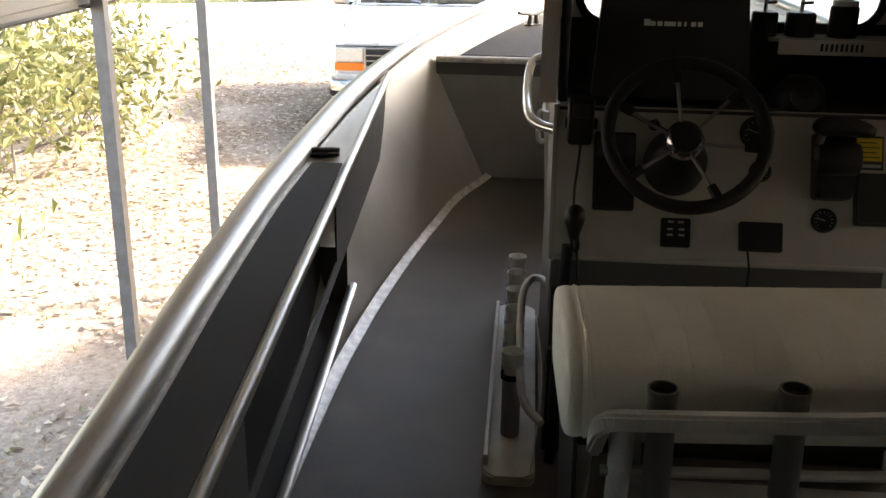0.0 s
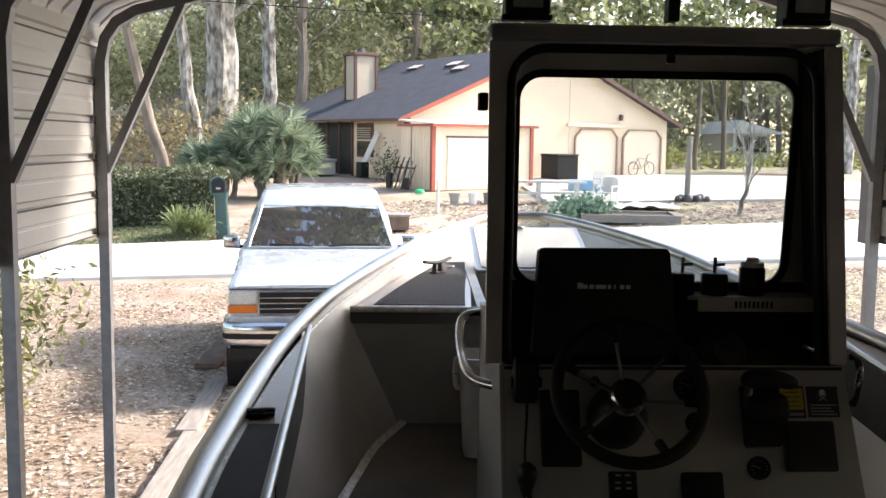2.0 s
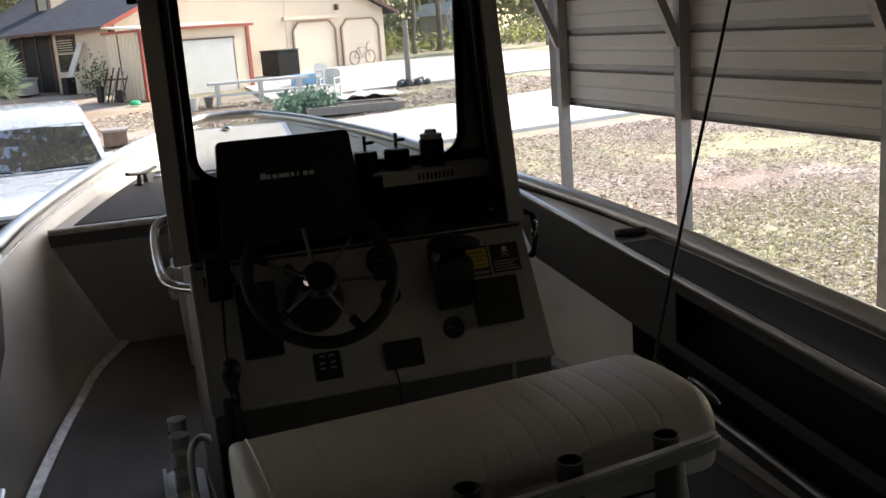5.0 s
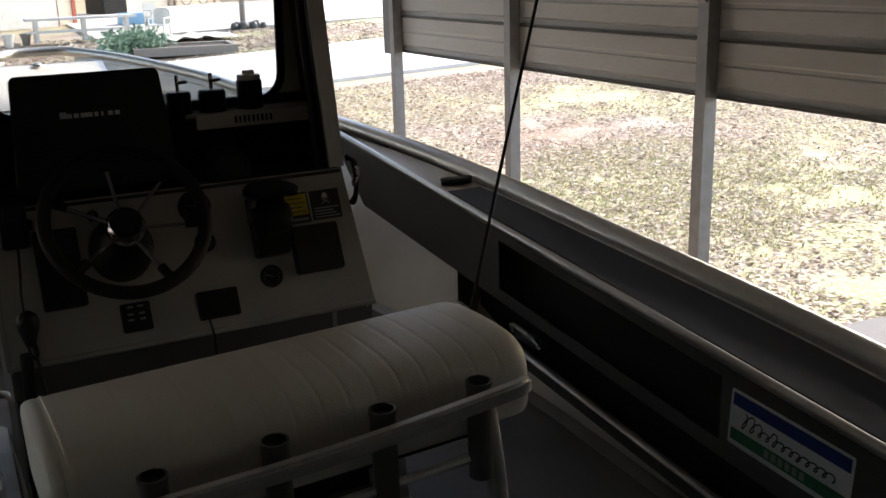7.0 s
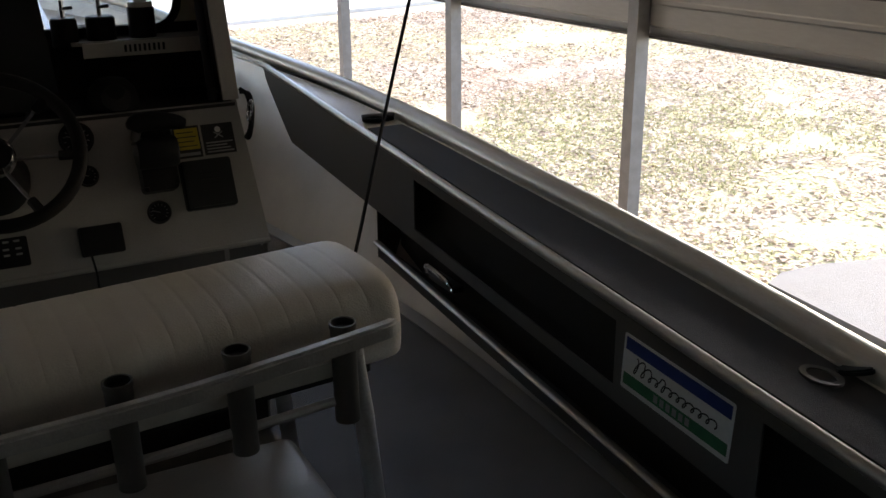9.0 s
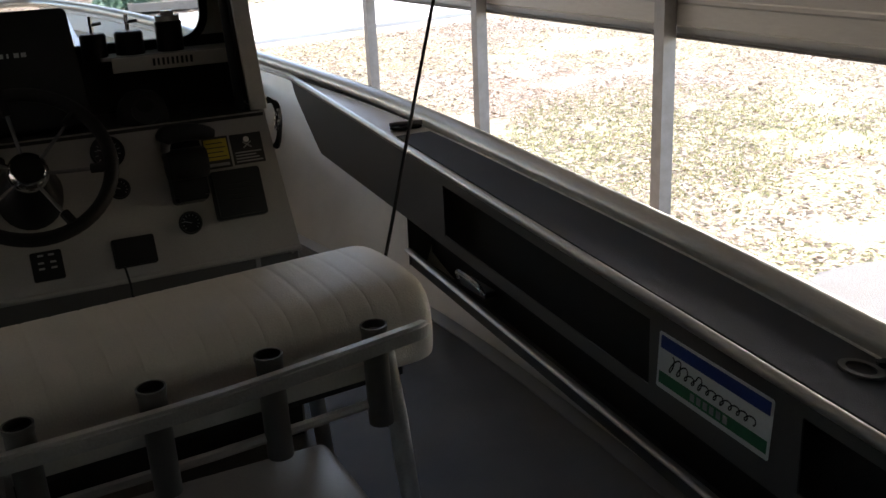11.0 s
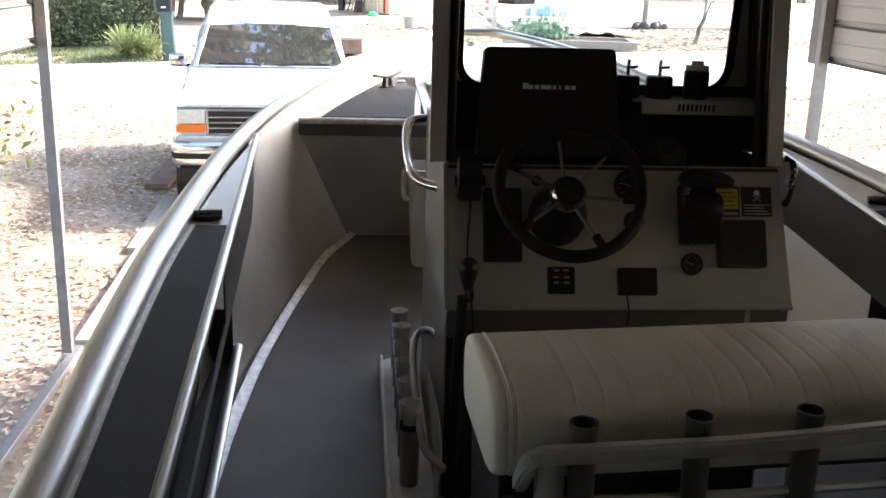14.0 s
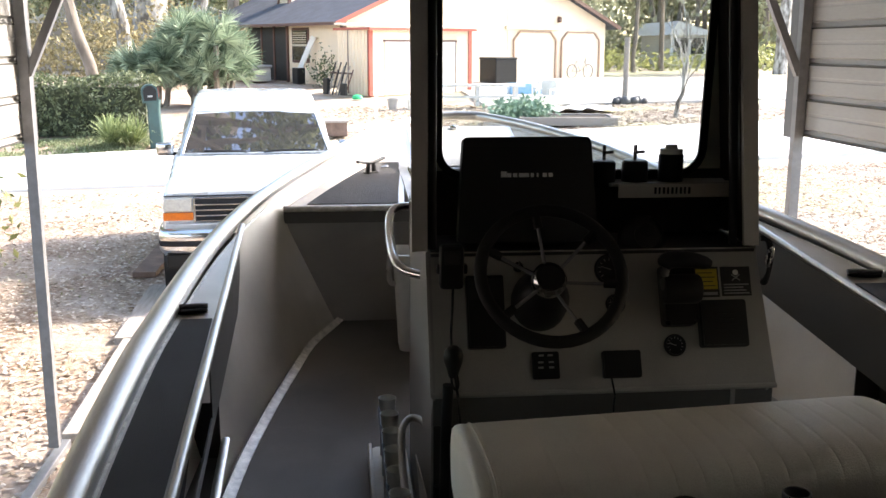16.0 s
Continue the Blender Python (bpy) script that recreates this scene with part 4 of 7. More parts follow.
part("side_curtain", bm, CURTAIN, console, "dark brown folded side curtain", True)
part("mast_stub", boxed((0.735, 2.9, 2.945), (0.765, 2.95, 3.02), None, 0.004), BLACK, console)
part("side_light", boxed((0.254, 2.905, 2.712), (0.279, 2.955, 2.758), None, 0.004), BLACK, console, "small black navigation light")
for x in (0.375, 1.10):
    lamp = part("deck_light", boxed((x - 0.058, 2.90, 2.955), (x + 0.058, 2.985, 3.05), None, 0.008), BLACK, console, "black square deck light")
    part("lens", boxed((x - 0.038, 2.896, 2.972), (x + 0.038, 2.902, 3.04), None, 0.002), GREYINK, lamp)
    part("bracket", boxed((x - 0.064, 2.915, 2.943), (x + 0.064, 2.965, 2.957)), BLACK, lamp)
bm = bmesh.new()
tube(bm, arc([(0.338, 3.62, 2.062), (0.281, 3.60, 2.058), (0.255, 3.55, 2.034), (0.250, 3.40, 1.982), (0.259, 3.25, 1.950), (0.289, 3.20, 1.932), (0.338, 3.15, 1.929)], 5), 0.0145, 12)
part("grab_rail", bm, CHROME, console, "bent stainless grab rail", True)
bm = bmesh.new()
tube(bm, arc([(0.336, 3.06, 1.494), (0.315, 3.12, 1.492), (0.287, 3.13, 1.487), (0.264, 3.08, 1.470), (0.258, 2.98, 1.427), (0.260, 2.86, 1.380), (0.264, 2.74, 1.350), (0.278, 2.66, 1.326), (0.318, 2.60, 1.309)], 5), 0.011, 10)
part("side_loop", bm, SATIN, console, "pale looped side rail", True)
bm = bmesh.new()
grid(bm, [[(0.300 + 0.018 * math.sin(2.4 * t + 1.2 * u), 3.03 - 0.40 * t, 1.415 - 0.10 * t - 0.20 * u) for t in (0, 0.2, 0.4, 0.6, 0.8, 1)] for u in (0, 0.25, 0.5, 0.75, 1)], (0.003, 0, 0))
part("splash_sheet", bm, CUP, console, "milky white sheet hung inside the loop", True)

# loose fittings on the starboard side
bundle = thing("cable_bundle", (1.25, 2.84, 2.06), "black looped cables with a chrome ring on the console side", "cables")
for k in range(3):
    bm = bmesh.new()
    tube(bm, arc([(1.238, 2.86, 2.09 - 0.005 * k), (1.252 + 0.004 * k, 2.85, 2.075), (1.258 + 0.003 * k, 2.84, 2.03), (1.250, 2.835, 1.985 - 0.01 * k), (1.242, 2.85, 1.96)], 5), 0.005, 6)
    part("cable", bm, BLACK, bundle, "", True)
bm = bmesh.new()
tube(bm, [(1.252 + 0.018 * math.sin(a) * 0.3, 2.83 + 0.014 * math.cos(a), 2.035 + 0.026 * math.sin(a)) for a in n24], 0.004, 6, closed=True)
part("ring", bm, CHROME, bundle, "", True)

# ---- instruments ----
wheel = thing("steering_wheel", (0.612, 2.837, 1.953), "black-rimmed boat steering wheel with steel spokes", "steering wheel")
AX = Vector((0, -0.803, 0.596))
SW = Matrix.Translation((0.618, 2.787, 1.957)) @ Matrix(((1, 0, 0, 0), (0, 0.596, -0.803, 0), (0, 0.803, 0.596, 0), (0, 0, 0, 1)))
bm = bmesh.new()
tube(bm, [SW @ Vector((0.180 * math.cos(2 * math.pi * i / 48), 0.180 * math.sin(2 * math.pi * i / 48), 0.13)) for i in range(48)], 0.0165, 10, closed=True, up=AX)
part("rim", bm, RUBBER, wheel, "black rubber rim", True)
for a in (98, 43, -10, -66, -140, 156):
    d = Vector((math.cos(radians(a)), math.sin(radians(a)), 0))
    bm = bmesh.new()
    tube(bm, [SW @ (d * 0.03 + Vector((0, 0, 0.088))), SW @ (d * 0.1 + Vector((0, 0, 0.107))), SW @ (d * 0.172 + Vector((0, 0, 0.13)))], 0.0046, 8, up=AX)
    sp = part("spoke", bm, GALV, wheel, "", True)
    bm = bmesh.new()
    tube(bm, [SW @ (d * 0.135 + Vector((0, 0, 0.120))), SW @ (d * 0.176 + Vector((0, 0, 0.131)))], 0.012, 8, up=AX)
    part("grip", bm, RUBBER, sp, "", True)
bm = bmesh.new()
lathe(bm, [(0.03, 0.04), (0.043, 0.062), (0.046, 0.09), (0.044, 0.108), (0.037, 0.117), (0.036, 0.113), (0.036, 0.09)], SW, 28)
part("hub", bm, CHROME, wheel, "chrome hub", True)
bm = bmesh.new()
lathe(bm, [(0.0355, 0.100), (0.0355, 0.109), (0.0, 0.111)], SW, 24)
part("hub_cap", bm, BLACK, wheel, "", True)
bm = bmesh.new()
lathe(bm, [(0.078, -0.10), (0.076, -0.02), (0.06, 0.01), (0.046, 0.05), (0.03, 0.07)], SW, 24)
part("column", bm, BLACK, wheel, "black steering column", True)
bm = bmesh.new()
cyl(bm, SW @ Vector((-0.03, 0.02, 0.08)), SW @ Vector((-0.14, 0.075, 0.09)), 0.007, 0.005, 8)
part("tilt_lever", bm, BLACK, wheel, "", True)


def dial(name, x, y, r, label, chrome=False):
    ob = thing(name, PAN @ Vector((x, y, 0)), label, "gauge", "dash gauges")
    m = PAN @ Matrix.Translation((x, y, 0))
    bm = bmesh.new()
    lathe(bm, [(r, 0), (r, 0.008), (r * 0.9, 0.012), (r * 0.82, 0.006)], m, 28)
    part("bezel", bm, BLACK, ob, "", True)
    bm = bmesh.new()
    lathe(bm, [(r * 0.83, 0.0055), (0, 0.0056)], m, 28)
    face = part("face", bm, INK, ob)
    for a in range(-130, 131, 26):
        d = m @ Matrix.Rotation(radians(a), 4, "Z")
        part("tick", boxed((-0.0009, r * 0.58, 0.0057), (0.0009, r * 0.74, 0.0061), d), GREYINK, face)
    part("needle", boxed((-0.001, -r * 0.1, 0.0066), (0.001, r * 0.6, 0.0071), m @ Matrix.Rotation(radians(70), 4, "Z")), GREYINK, face)
    return ob


dial("speedometer", 0.036, 0.328, 0.042, "round black speedometer on the dash panel")
dial("trim_gauge", 0.046, 0.233, 0.027, "small round black gauge beside the wheel")
dial("fuel_gauge", 0.201, 0.118, 0.030, "round black fuel gauge low on the dash")

sw = thing("switch_panel", PAN @ Vector((-0.154, 0.074, 0)), "small black switch panel with pale rockers", "switch panel")
bm = bmesh.new()
prism(bm, rounded(0.072, 0.072, 0.005, 3), PAN @ Matrix.Translation((-0.154, 0.074, 0)), 0.008, 0.002)
part("plate", bm, BLACK, sw)
for i, (dx, dy) in enumerate(((-0.012, 0.026), (0.012, 0.026), (-0.014, 0.008), (0.014, 0.008), (-0.014, -0.006), (0.014, -0.006))):
    part("rocker", boxed((-0.154 + dx - 0.007, 0.074 + dy - 0.0025, 0.008), (-0.154 + dx + 0.007, 0.074 + dy + 0.0025, 0.0105), PAN, 0.0008), GREYINK, sw)
lcd = thing("small_display", PAN @ Vector((0.05, 0.071, 0)), "small black instrument box on the dash", "instrument")
bm = bmesh.new()
prism(bm, rounded(0.104, 0.073, 0.006, 3), PAN @ Matrix.Translation((0.05, 0.071, 0)), 0.016, 0.003)
part("case", bm, BLACK, lcd)
bm = bmesh.new()
tube(bm, arc([PAN @ Vector((0.02, 0.036, 0.008)), PAN @ Vector((0.024, -0.01, 0.012)), (0.806, 2.733, 1.66), (0.81, 2.738, 1.62)], 4), 0.003, 6)
part("cable", bm, BLACK, lcd, "", True)
boxl = thing("storage_pocket", PAN @ Vector((-0.31, 0.12, 0)), "black plastic pocket on the dash", "pocket")
bm = bmesh.new()
prism(bm, rounded(0.100, 0.193, 0.006, 3), PAN @ Matrix.Translation((-0.31, 0.218, 0)), 0.03, 0.004)
part("body", bm, BLACK, boxl)
part("flap", boxed((-0.355, 0.25, 0.03), (-0.265, 0.306, 0.034), PAN, 0.002), SUNCOVER, boxl)
knob = thing("key_switch", PAN @ Vector((-0.214, 0.339, 0)), "small black key switch on the dash", "key switch")
bm = bmesh.new()
lathe(bm, [(0.014, 0), (0.014, 0.006), (0.009, 0.01), (0.009, 0.02), (0.0, 0.022)], PAN @ Matrix.Translation((-0.214, 0.339, 0)), 16)
part("barrel", bm, BLACK, knob, "", True)
part("key", boxed((-0.002, -0.012, 0.02), (0.002, 0.012, 0.032), PAN @ Matrix.Translation((-0.214, 0.339, 0)), 0.001), DARKSTEEL, knob)

throttle = thing("throttle_control", PAN @ Vector((0.21, 0.25, 0)), "black engine throttle control on the dash", "throttle")
bm = bmesh.new()
prism(bm, rounded(0.088, 0.165, 0.012), PAN @ Matrix.Translation((0.212, 0.250, 0)), 0.05, 0.012)
part("housing", bm, BLACK, throttle)
bm = bmesh.new()
lathe(bm, [(0.036, -0.05), (0.04, -0.044), (0.04, 0.044), (0.036, 0.05)], PAN @ Matrix.Translation((0.212, 0.262, 0.055)) @ Matrix.Rotation(radians(90), 4, "Y"), 24)
part("drum", bm, BLACK, throttle, "", True)
bm = bmesh.new()
tube(bm, arc([PAN @ Vector((0.168, 0.262, 0.062)), PAN @ Vector((0.162, 0.295, 0.078)), PAN @ Vector((0.170, 0.325, 0.088))], 4), 0.012, 10)
part("lever", bm, DARKSTEEL, throttle, "", True)
bm = bmesh.new()
tube(bm, arc([PAN @ Vector((0.160, 0.316, 0.085)), PAN @ Vector((0.175, 0.334, 0.090)), PAN @ Vector((0.23, 0.334, 0.090)), PAN @ Vector((0.288, 0.322, 0.085))], 4), [0.016, 0.021, 0.024, 0.025, 0.025, 0.024, 0.024, 0.023, 0.022, 0.021, 0.020, 0.018, 0.012], 12)
part("grip", bm, BLACK, throttle, "", True)
cover = thing("hatch_cover", PAN @ Vector((0.336, 0.172, 0)), "dark grey square instrument cover on the dash", "cover")
bm = bmesh.new()
prism(bm, rounded(0.132, 0.128, 0.008, 3), PAN @ Matrix.Translation((0.336, 0.172, 0)), 0.026, 0.006)
part("shell", bm, SUNCOVER, cover)
for i in range(4):
    part("ridge", boxed((0.31, 0.155 + i * 0.014, 0.026), (0.365, 0.158 + i * 0.014, 0.0275), PAN), BLACK, cover)
YEL = mat("yellow warning print", (0.52, 0.40, 0.03), 0.45, 0, 0.08, 15)
lab1 = thing("warning_label", PAN @ Vector((0.306, 0.29, 0)), "yellow and black warning label beside the throttle", "label")
part("film", boxed((0.272, 0.246, 0.0002), (0.340, 0.330, 0.0012), PAN), INK, lab1)
part("yellow_field", boxed((0.276, 0.268, 0.0012), (0.336, 0.324, 0.0016), PAN), YEL, lab1)
for i in range(4):
    part("text_bar", boxed((0.280, 0.276 + i * 0.012, 0.0016), (0.330 - 0.006 * (i % 2), 0.2785 + i * 0.012, 0.0019), PAN), INK, lab1)
part("text_bar", boxed((0.278, 0.252, 0.0012), (0.334, 0.260, 0.0016), PAN), GREYINK, lab1)
lab2 = thing("safety_label", PAN @ Vector((0.388, 0.29, 0)), "black label with a pale emblem and lines of print", "label")
part("film", boxed((0.346, 0.248, 0.0002), (0.430, 0.329, 0.0012), PAN), INK, lab2)
bm = bmesh.new()
lathe(bm, [(0.008, 0.0012), (0.008, 0.0017), (0.0, 0.0017)], PAN @ Matrix.Translation((0.389, 0.313, 0)), 14)
part("emblem", bm, STICK, lab2)
for a in (35, -35):
    part("emblem_bar", boxed((-0.014, -0.0016, 0.0012), (0.014, 0.0016, 0.0016), PAN @ Matrix.Translation((0.389, 0.299, 0)) @ Matrix.Rotation(radians(a), 4, "Z")), GREYINK, lab2)
for i in range(4):
    part("text_bar", boxed((0.353, 0.254 + i * 0.008, 0.0012), (0.424 - 0.008 * (i % 3), 0.2575 + i * 0.008, 0.0016), PAN), GREYINK, lab2)

chart = thing("chart_plotter", (0.64, 2.99, 2.05), "chart plotter behind a charcoal sun cover on the dash shelf", "chart plotter")
DM = Matrix.Translation((0.607, 2.985, 2.062)) @ Matrix.Rotation(radians(81), 4, "X")
bm = bmesh.new()
prism(bm, [(v.x, v.y) for v in (Vector((x * (1.04 - 0.10 * (y + 0.14) / 0.28), y + 0.142)) for x, y in rounded(0.377, 0.288, 0.012))], DM, 0.05, 0.006)
case = part("sun_cover", bm, SUNCOVER, chart, "charcoal plastic sun cover")
for i in range(9):
    wd = (0.016, 0.012, 0.012, 0.018, 0.012, 0.009, 0.005, 0.012, 0.012)[i]
    part("brand_bar", boxed((-0.075 + i * 0.0165, 0.176, 0.05), (-0.075 + i * 0.0165 + wd, 0.176 + (0.016 if i in (0,) else 0.011), 0.0508), DM), STICK, case)
part("bracket", boxed((0.56, 2.97, 2.05), (0.72, 3.03, 2.075), None, 0.004), BLACK, chart)

comp = thing("bulkhead_compass", (0.932, 2.96, 2.05), "black domed compass on the dash shelf", "compass")
bm = bmesh.new()
lathe(bm, [(0.066, 0), (0.066, 0.024), (0.058, 0.052), (0.036, 0.076), (0.0, 0.084)], Matrix.Translation((0.932, 2.965, 2.05)), 24)
part("dome", bm, BLACK, comp, "", True)
bm = bmesh.new()
lathe(bm, [(0.036, 0), (0.036, 0.004), (0.0, 0.005)], frame_at((0.932, 2.909, 2.086), (0, -1, 0.55)), 20)
part("card", bm, INK, comp, "", True)

for x, r, kind in ((0.853, 0.034, 0), (0.945, 0.038, 0), (1.052, 0.036, 1)):
    post = thing("socket_post", (x, 3.09, 2.212), "black plastic socket with a steel wing screw" if not kind else "black plastic socket with a pale cap", "socket", "sockets on the ledge")
    bm = bmesh.new()
    hgt = 0.055 if not kind else 0.075
    lathe(bm, [(r, -0.012), (r, hgt), (r * 0.86, hgt + 0.006), (0, hgt + 0.006)], Matrix.Translation((x, 3.09, 2.212)), 20)
    part("body", bm, BLACK, post, "", True)
    bm = bmesh.new()
    if kind:
        lathe(bm, [(r * 0.9, hgt), (r * 0.9, hgt + 0.018), (r * 0.5, hgt + 0.019), (r * 0.45, hgt + 0.03), (0, hgt + 0.03)], Matrix.Translation((x, 3.09, 2.212)), 20)
        part("cap", bm, CUP, post, "pale milky cap", True)
    else:
        cyl(bm, (x, 3.09, 2.212 + hgt), (x, 3.09, 2.212 + hgt + 0.05), 0.0055, None, 8)
        part("screw", bm, CHROME, post, "", True)
        bm = bmesh.new()
        tube(bm, [(x - 0.006, 3.09, 2.212 + hgt + 0.028), (x + 0.026, 3.085, 2.212 + hgt + 0.031)], 0.005, 6)
        part("wing", bm, DARKSTEEL, post)

mic = thing("radio_microphone", (0.385, 2.84, 2.02), "black radio microphone hanging on its clip with a dangling cord", "microphone")
bm = bmesh.new()
box(bm, (0.350, 2.815, 1.965), (0.415, 2.858, 2.085), None, 0.012)
part("case", bm, BLACK, mic, "", True)
part("grille", boxed((0.362, 2.811, 2.035), (0.403, 2.816, 2.07), None, 0.003), SUNCOVER, mic)
part("clip", boxed((0.343, 2.83, 2.005), (0.425, 2.856, 2.03), None, 0.004), BLACK, mic)
bm = bmesh.new()
tube(bm, arc([(0.385, 2.82, 1.97), (0.380, 2.79, 1.92), (0.373, 2.755, 1.86), (0.376, 2.738, 1.80), (0.388, 2.728, 1.71), (0.394, 2.72, 1.64), (0.404, 2.71, 1.56)], 5), 0.0035, 6)
part("cord", bm, BLACK, mic, "", True)
bm = bmesh.new()
lathe(bm, [(0.0, -0.050), (0.012, -0.048), (0.017, -0.03), (0.025, -0.005), (0.0265, 0.010), (0.022, 0.026), (0.010, 0.036), (0.0, 0.038)], Matrix.Translation((0.378, 2.742, 1.800)), 18)
part("plug", bm, BLACK, mic, "", True)
strap = thing("black_pole", (0.352, 2.735, 1.12), "thin black pole standing on the deck beside the console", "pole")
bm = bmesh.new()
tube(bm, [(0.364, 2.732, 1.735), (0.358, 2.732, 1.60), (0.350, 2.735, 1.117)], 0.0145, 10)
part("barrel", bm, BLACK, strap, "", True)
bm = bmesh.new()
tube(bm, arc([(0.372, 2.738, 1.765), (0.374, 2.732, 1.735), (0.384, 2.728, 1.722), (0.390, 2.730, 1.735), (0.386, 2.738, 1.765)], 4), 0.0035, 6)
part("loop", bm, BLACK, mic, "", True)
bm = bmesh.new()
cyl(bm, (0.348, 2.75, 1.445), (0.344, 2.748, 1.40), 0.019, 0.017, 10)
part("end_cap", bm, RUBBER, strap, "", True)

# ---- rod rack on the deck ----
rack = thing("rod_rack", (0.255, 3.25, deck_z(3.25)), "six rod tubes with milky cups on a stained board", "rod rack")
bm = bmesh.new()
BM = Matrix.Translation((0.243, 3.12, deck_z(3.12) + 0.002)) @ Matrix.Rotation(math.atan(0.046), 4, "X")
prism(bm, rounded(0.135, 1.02, 0.03), BM, 0.03, 0.006)
BOARD = mat("stained white board", (0.80, 0.78, 0.72), 0.5, 0, 0.06, 7, 0.1, 90, tint=(0.60, 0.55, 0.46))
part("base_board", bm, BOARD, rack, "stained white plastic board")
# added rim whose port face catches light, to brighten the board's edge
part("board_rim", boxed((-0.0675, -0.47, 0.030), (-0.055, 0.47, 0.065), BM, 0.003), BOARD, rack, "stained white rim added to catch light")
for i in range(6):
    t = i / 5
    x, y, z = 0.243 - 0.002 * t, 3.563 - 0.752 * t, 1.400 + 0.004 * t
    bm = bmesh.new()
    cyl(bm, (x, y, deck_z(y) + 0.03), (x, y, z - 0.065), 0.026, None, 16)
    tb = part("tube", bm, PANEL, rack, "grey plastic tube", True)
    bm = bmesh.new()
    lathe(bm, [(0.0275, -0.065), (0.0285, -0.02), (0.031, 0.0), (0.0285, -0.001), (0.026, -0.03), (0.0, -0.032)], Matrix.Translation((x, y, z)), 20)
    part("cup", bm, CUP, tb, "milky plastic cup", True)
    bm = bmesh.new()
    lathe(bm, [(0.031, -0.078), (0.031, -0.062), (0.027, -0.062)], Matrix.Translation((x, y, z)), 18)
    part("collar", bm, RUBBER, tb, "", True)
part("bar", boxed((0.211, 2.78, 1.335), (0.219, 3.59, 1.362)), BLACK, rack)

# ---- tapered white bucket ----
bucket = thing("bait_bucket", (0.487, 4.76, deck_z(4.76)), "white tapered plastic bucket standing ahead of the console", "bucket")
bm = bmesh.new()
rows = [[(0.487 + x * k, 4.76 + y * k, deck_z(4.76) + z) for x, y in rounded(0.25, 0.25, 0.05, 4) + [rounded(0.25, 0.25, 0.05, 4)[0]]] for k, z in ((0.82, 0.004), (0.86, 0.1), (0.94, 0.3), (1.0, 0.42), (1.06, 0.425), (1.06, 0.46), (0.97, 0.462), (0.95, 0.43), (0.8, 0.02))]
grid(bm, rows)
vs = [v for v in bm.verts if abs(v.co.z - deck_z(4.76) - 0.004) < 1e-4]
bmesh.ops.contextual_create(bm, geom=vs[:-1])
bmesh.ops.recalc_face_normals(bm, faces=bm.faces[:])
part("shell", bm, WHITE, bucket, "", True)
bm = bmesh.new()
tube(bm, arc([(0.359, 4.70, 1.655), (0.343, 4.69, 1.662), (0.337, 4.69, 1.60), (0.343, 4.69, 1.54), (0.366, 4.70, 1.53)], 4), 0.012, 8)
part("handle", bm, WHITE, bucket, "", True)
bucket.matrix_basis = Matrix.Translation((0.457, 4.76, deck_z(4.76)))

# ---- bench seat ----
seat = thing("bench_seat", (0.75, 2.2, deck_z(2.2)), "off-white vinyl bench seat on an aluminium frame with rod holders", "bench seat")
outline = [(v.x, v.y) for v in arc([(2.27, 1.655, 0), (2.305, 1.68, 0), (2.312, 1.75, 0), (2.295, 1.805, 0), (2.255, 1.827, 0), (2.15, 1.836, 0), (2.03, 1.834, 0), (1.968, 1.820, 0), (1.938, 1.785, 0), (1.932, 1.72, 0), (1.945, 1.67, 0), (1.99, 1.655, 0)], 4)]
PLEATS = [0.455 + 0.0545 * i for i in range(13)]
xs = [(0.297, 0.87), (0.300, 0.94), (0.305, 0.975), (0.311, 0.992)]
for px_ in [0.328, 0.345] + PLEATS + [1.166]:
    xs += [(px_ - 0.012, 1.0), (px_ - 0.003, 0.998), (px_, 0.988), (px_ + 0.003, 0.998), (px_ + 0.012, 1.0)]
xs += [(1.190, 0.999), (1.208, 0.994), (1.224, 0.978), (1.234, 0.945), (1.238, 0.88)]
xs.sort()
bm = bmesh.new()
rows = []
for x, k in xs:
    row = []
    for y, z in outline:
        g = k if not (0.45 < x < 1.17) else (1 - (1 - k) * max(0.0, min(1.0, (z - 1.77) / 0.05)))
        wob = 0.003 * noise.noise((x * 5, y * 9, z * 9))
        row.append((x, 2.125 + (y - 2.125) * (g + wob), 1.745 + (z - 1.745) * (g + wob)))
    rows.append(row)
vs = [[bm.verts.new(p) for p in r] for r in rows]
n = len(outline)
for a, b in zip(vs, vs[1:]):
    for i in range(n):
        bm.faces.new((a[i], a[(i + 1) % n], b[(i + 1) % n], b[i]))
bm.faces.new(vs[0][::-1]), bm.faces.new(vs[-1])
bmesh.ops.recalc_face_normals(bm, faces=bm.faces[:])
me_c = part("cushion", bm, VINYL, seat, "off-white pleated vinyl cushion", True)
bm = bmesh.new()
tube(bm, [(0.336, 2.125 + (y - 2.125) * 1.005, 1.745 + (z - 1.745) * 1.003) for y, z in outline], 0.0022, 6, closed=True, up=(1, 0, 0))
part("piping", bm, VINYL, me_c, "", True)
# dark sheet and base added for the shade under the cushion
part("seat_side", boxed((0.318, 1.97, 1.20), (0.326, 2.30, 1.66), None, 0.002), SHADE_DARK, seat, "dark sheet added for the shade under the cushion")
part("seat_base", boxed((0.327, 1.98, 1.630), (1.18, 2.28, 1.662), None, 0.004), SHADE_DARK, seat)
bm = bmesh.new()
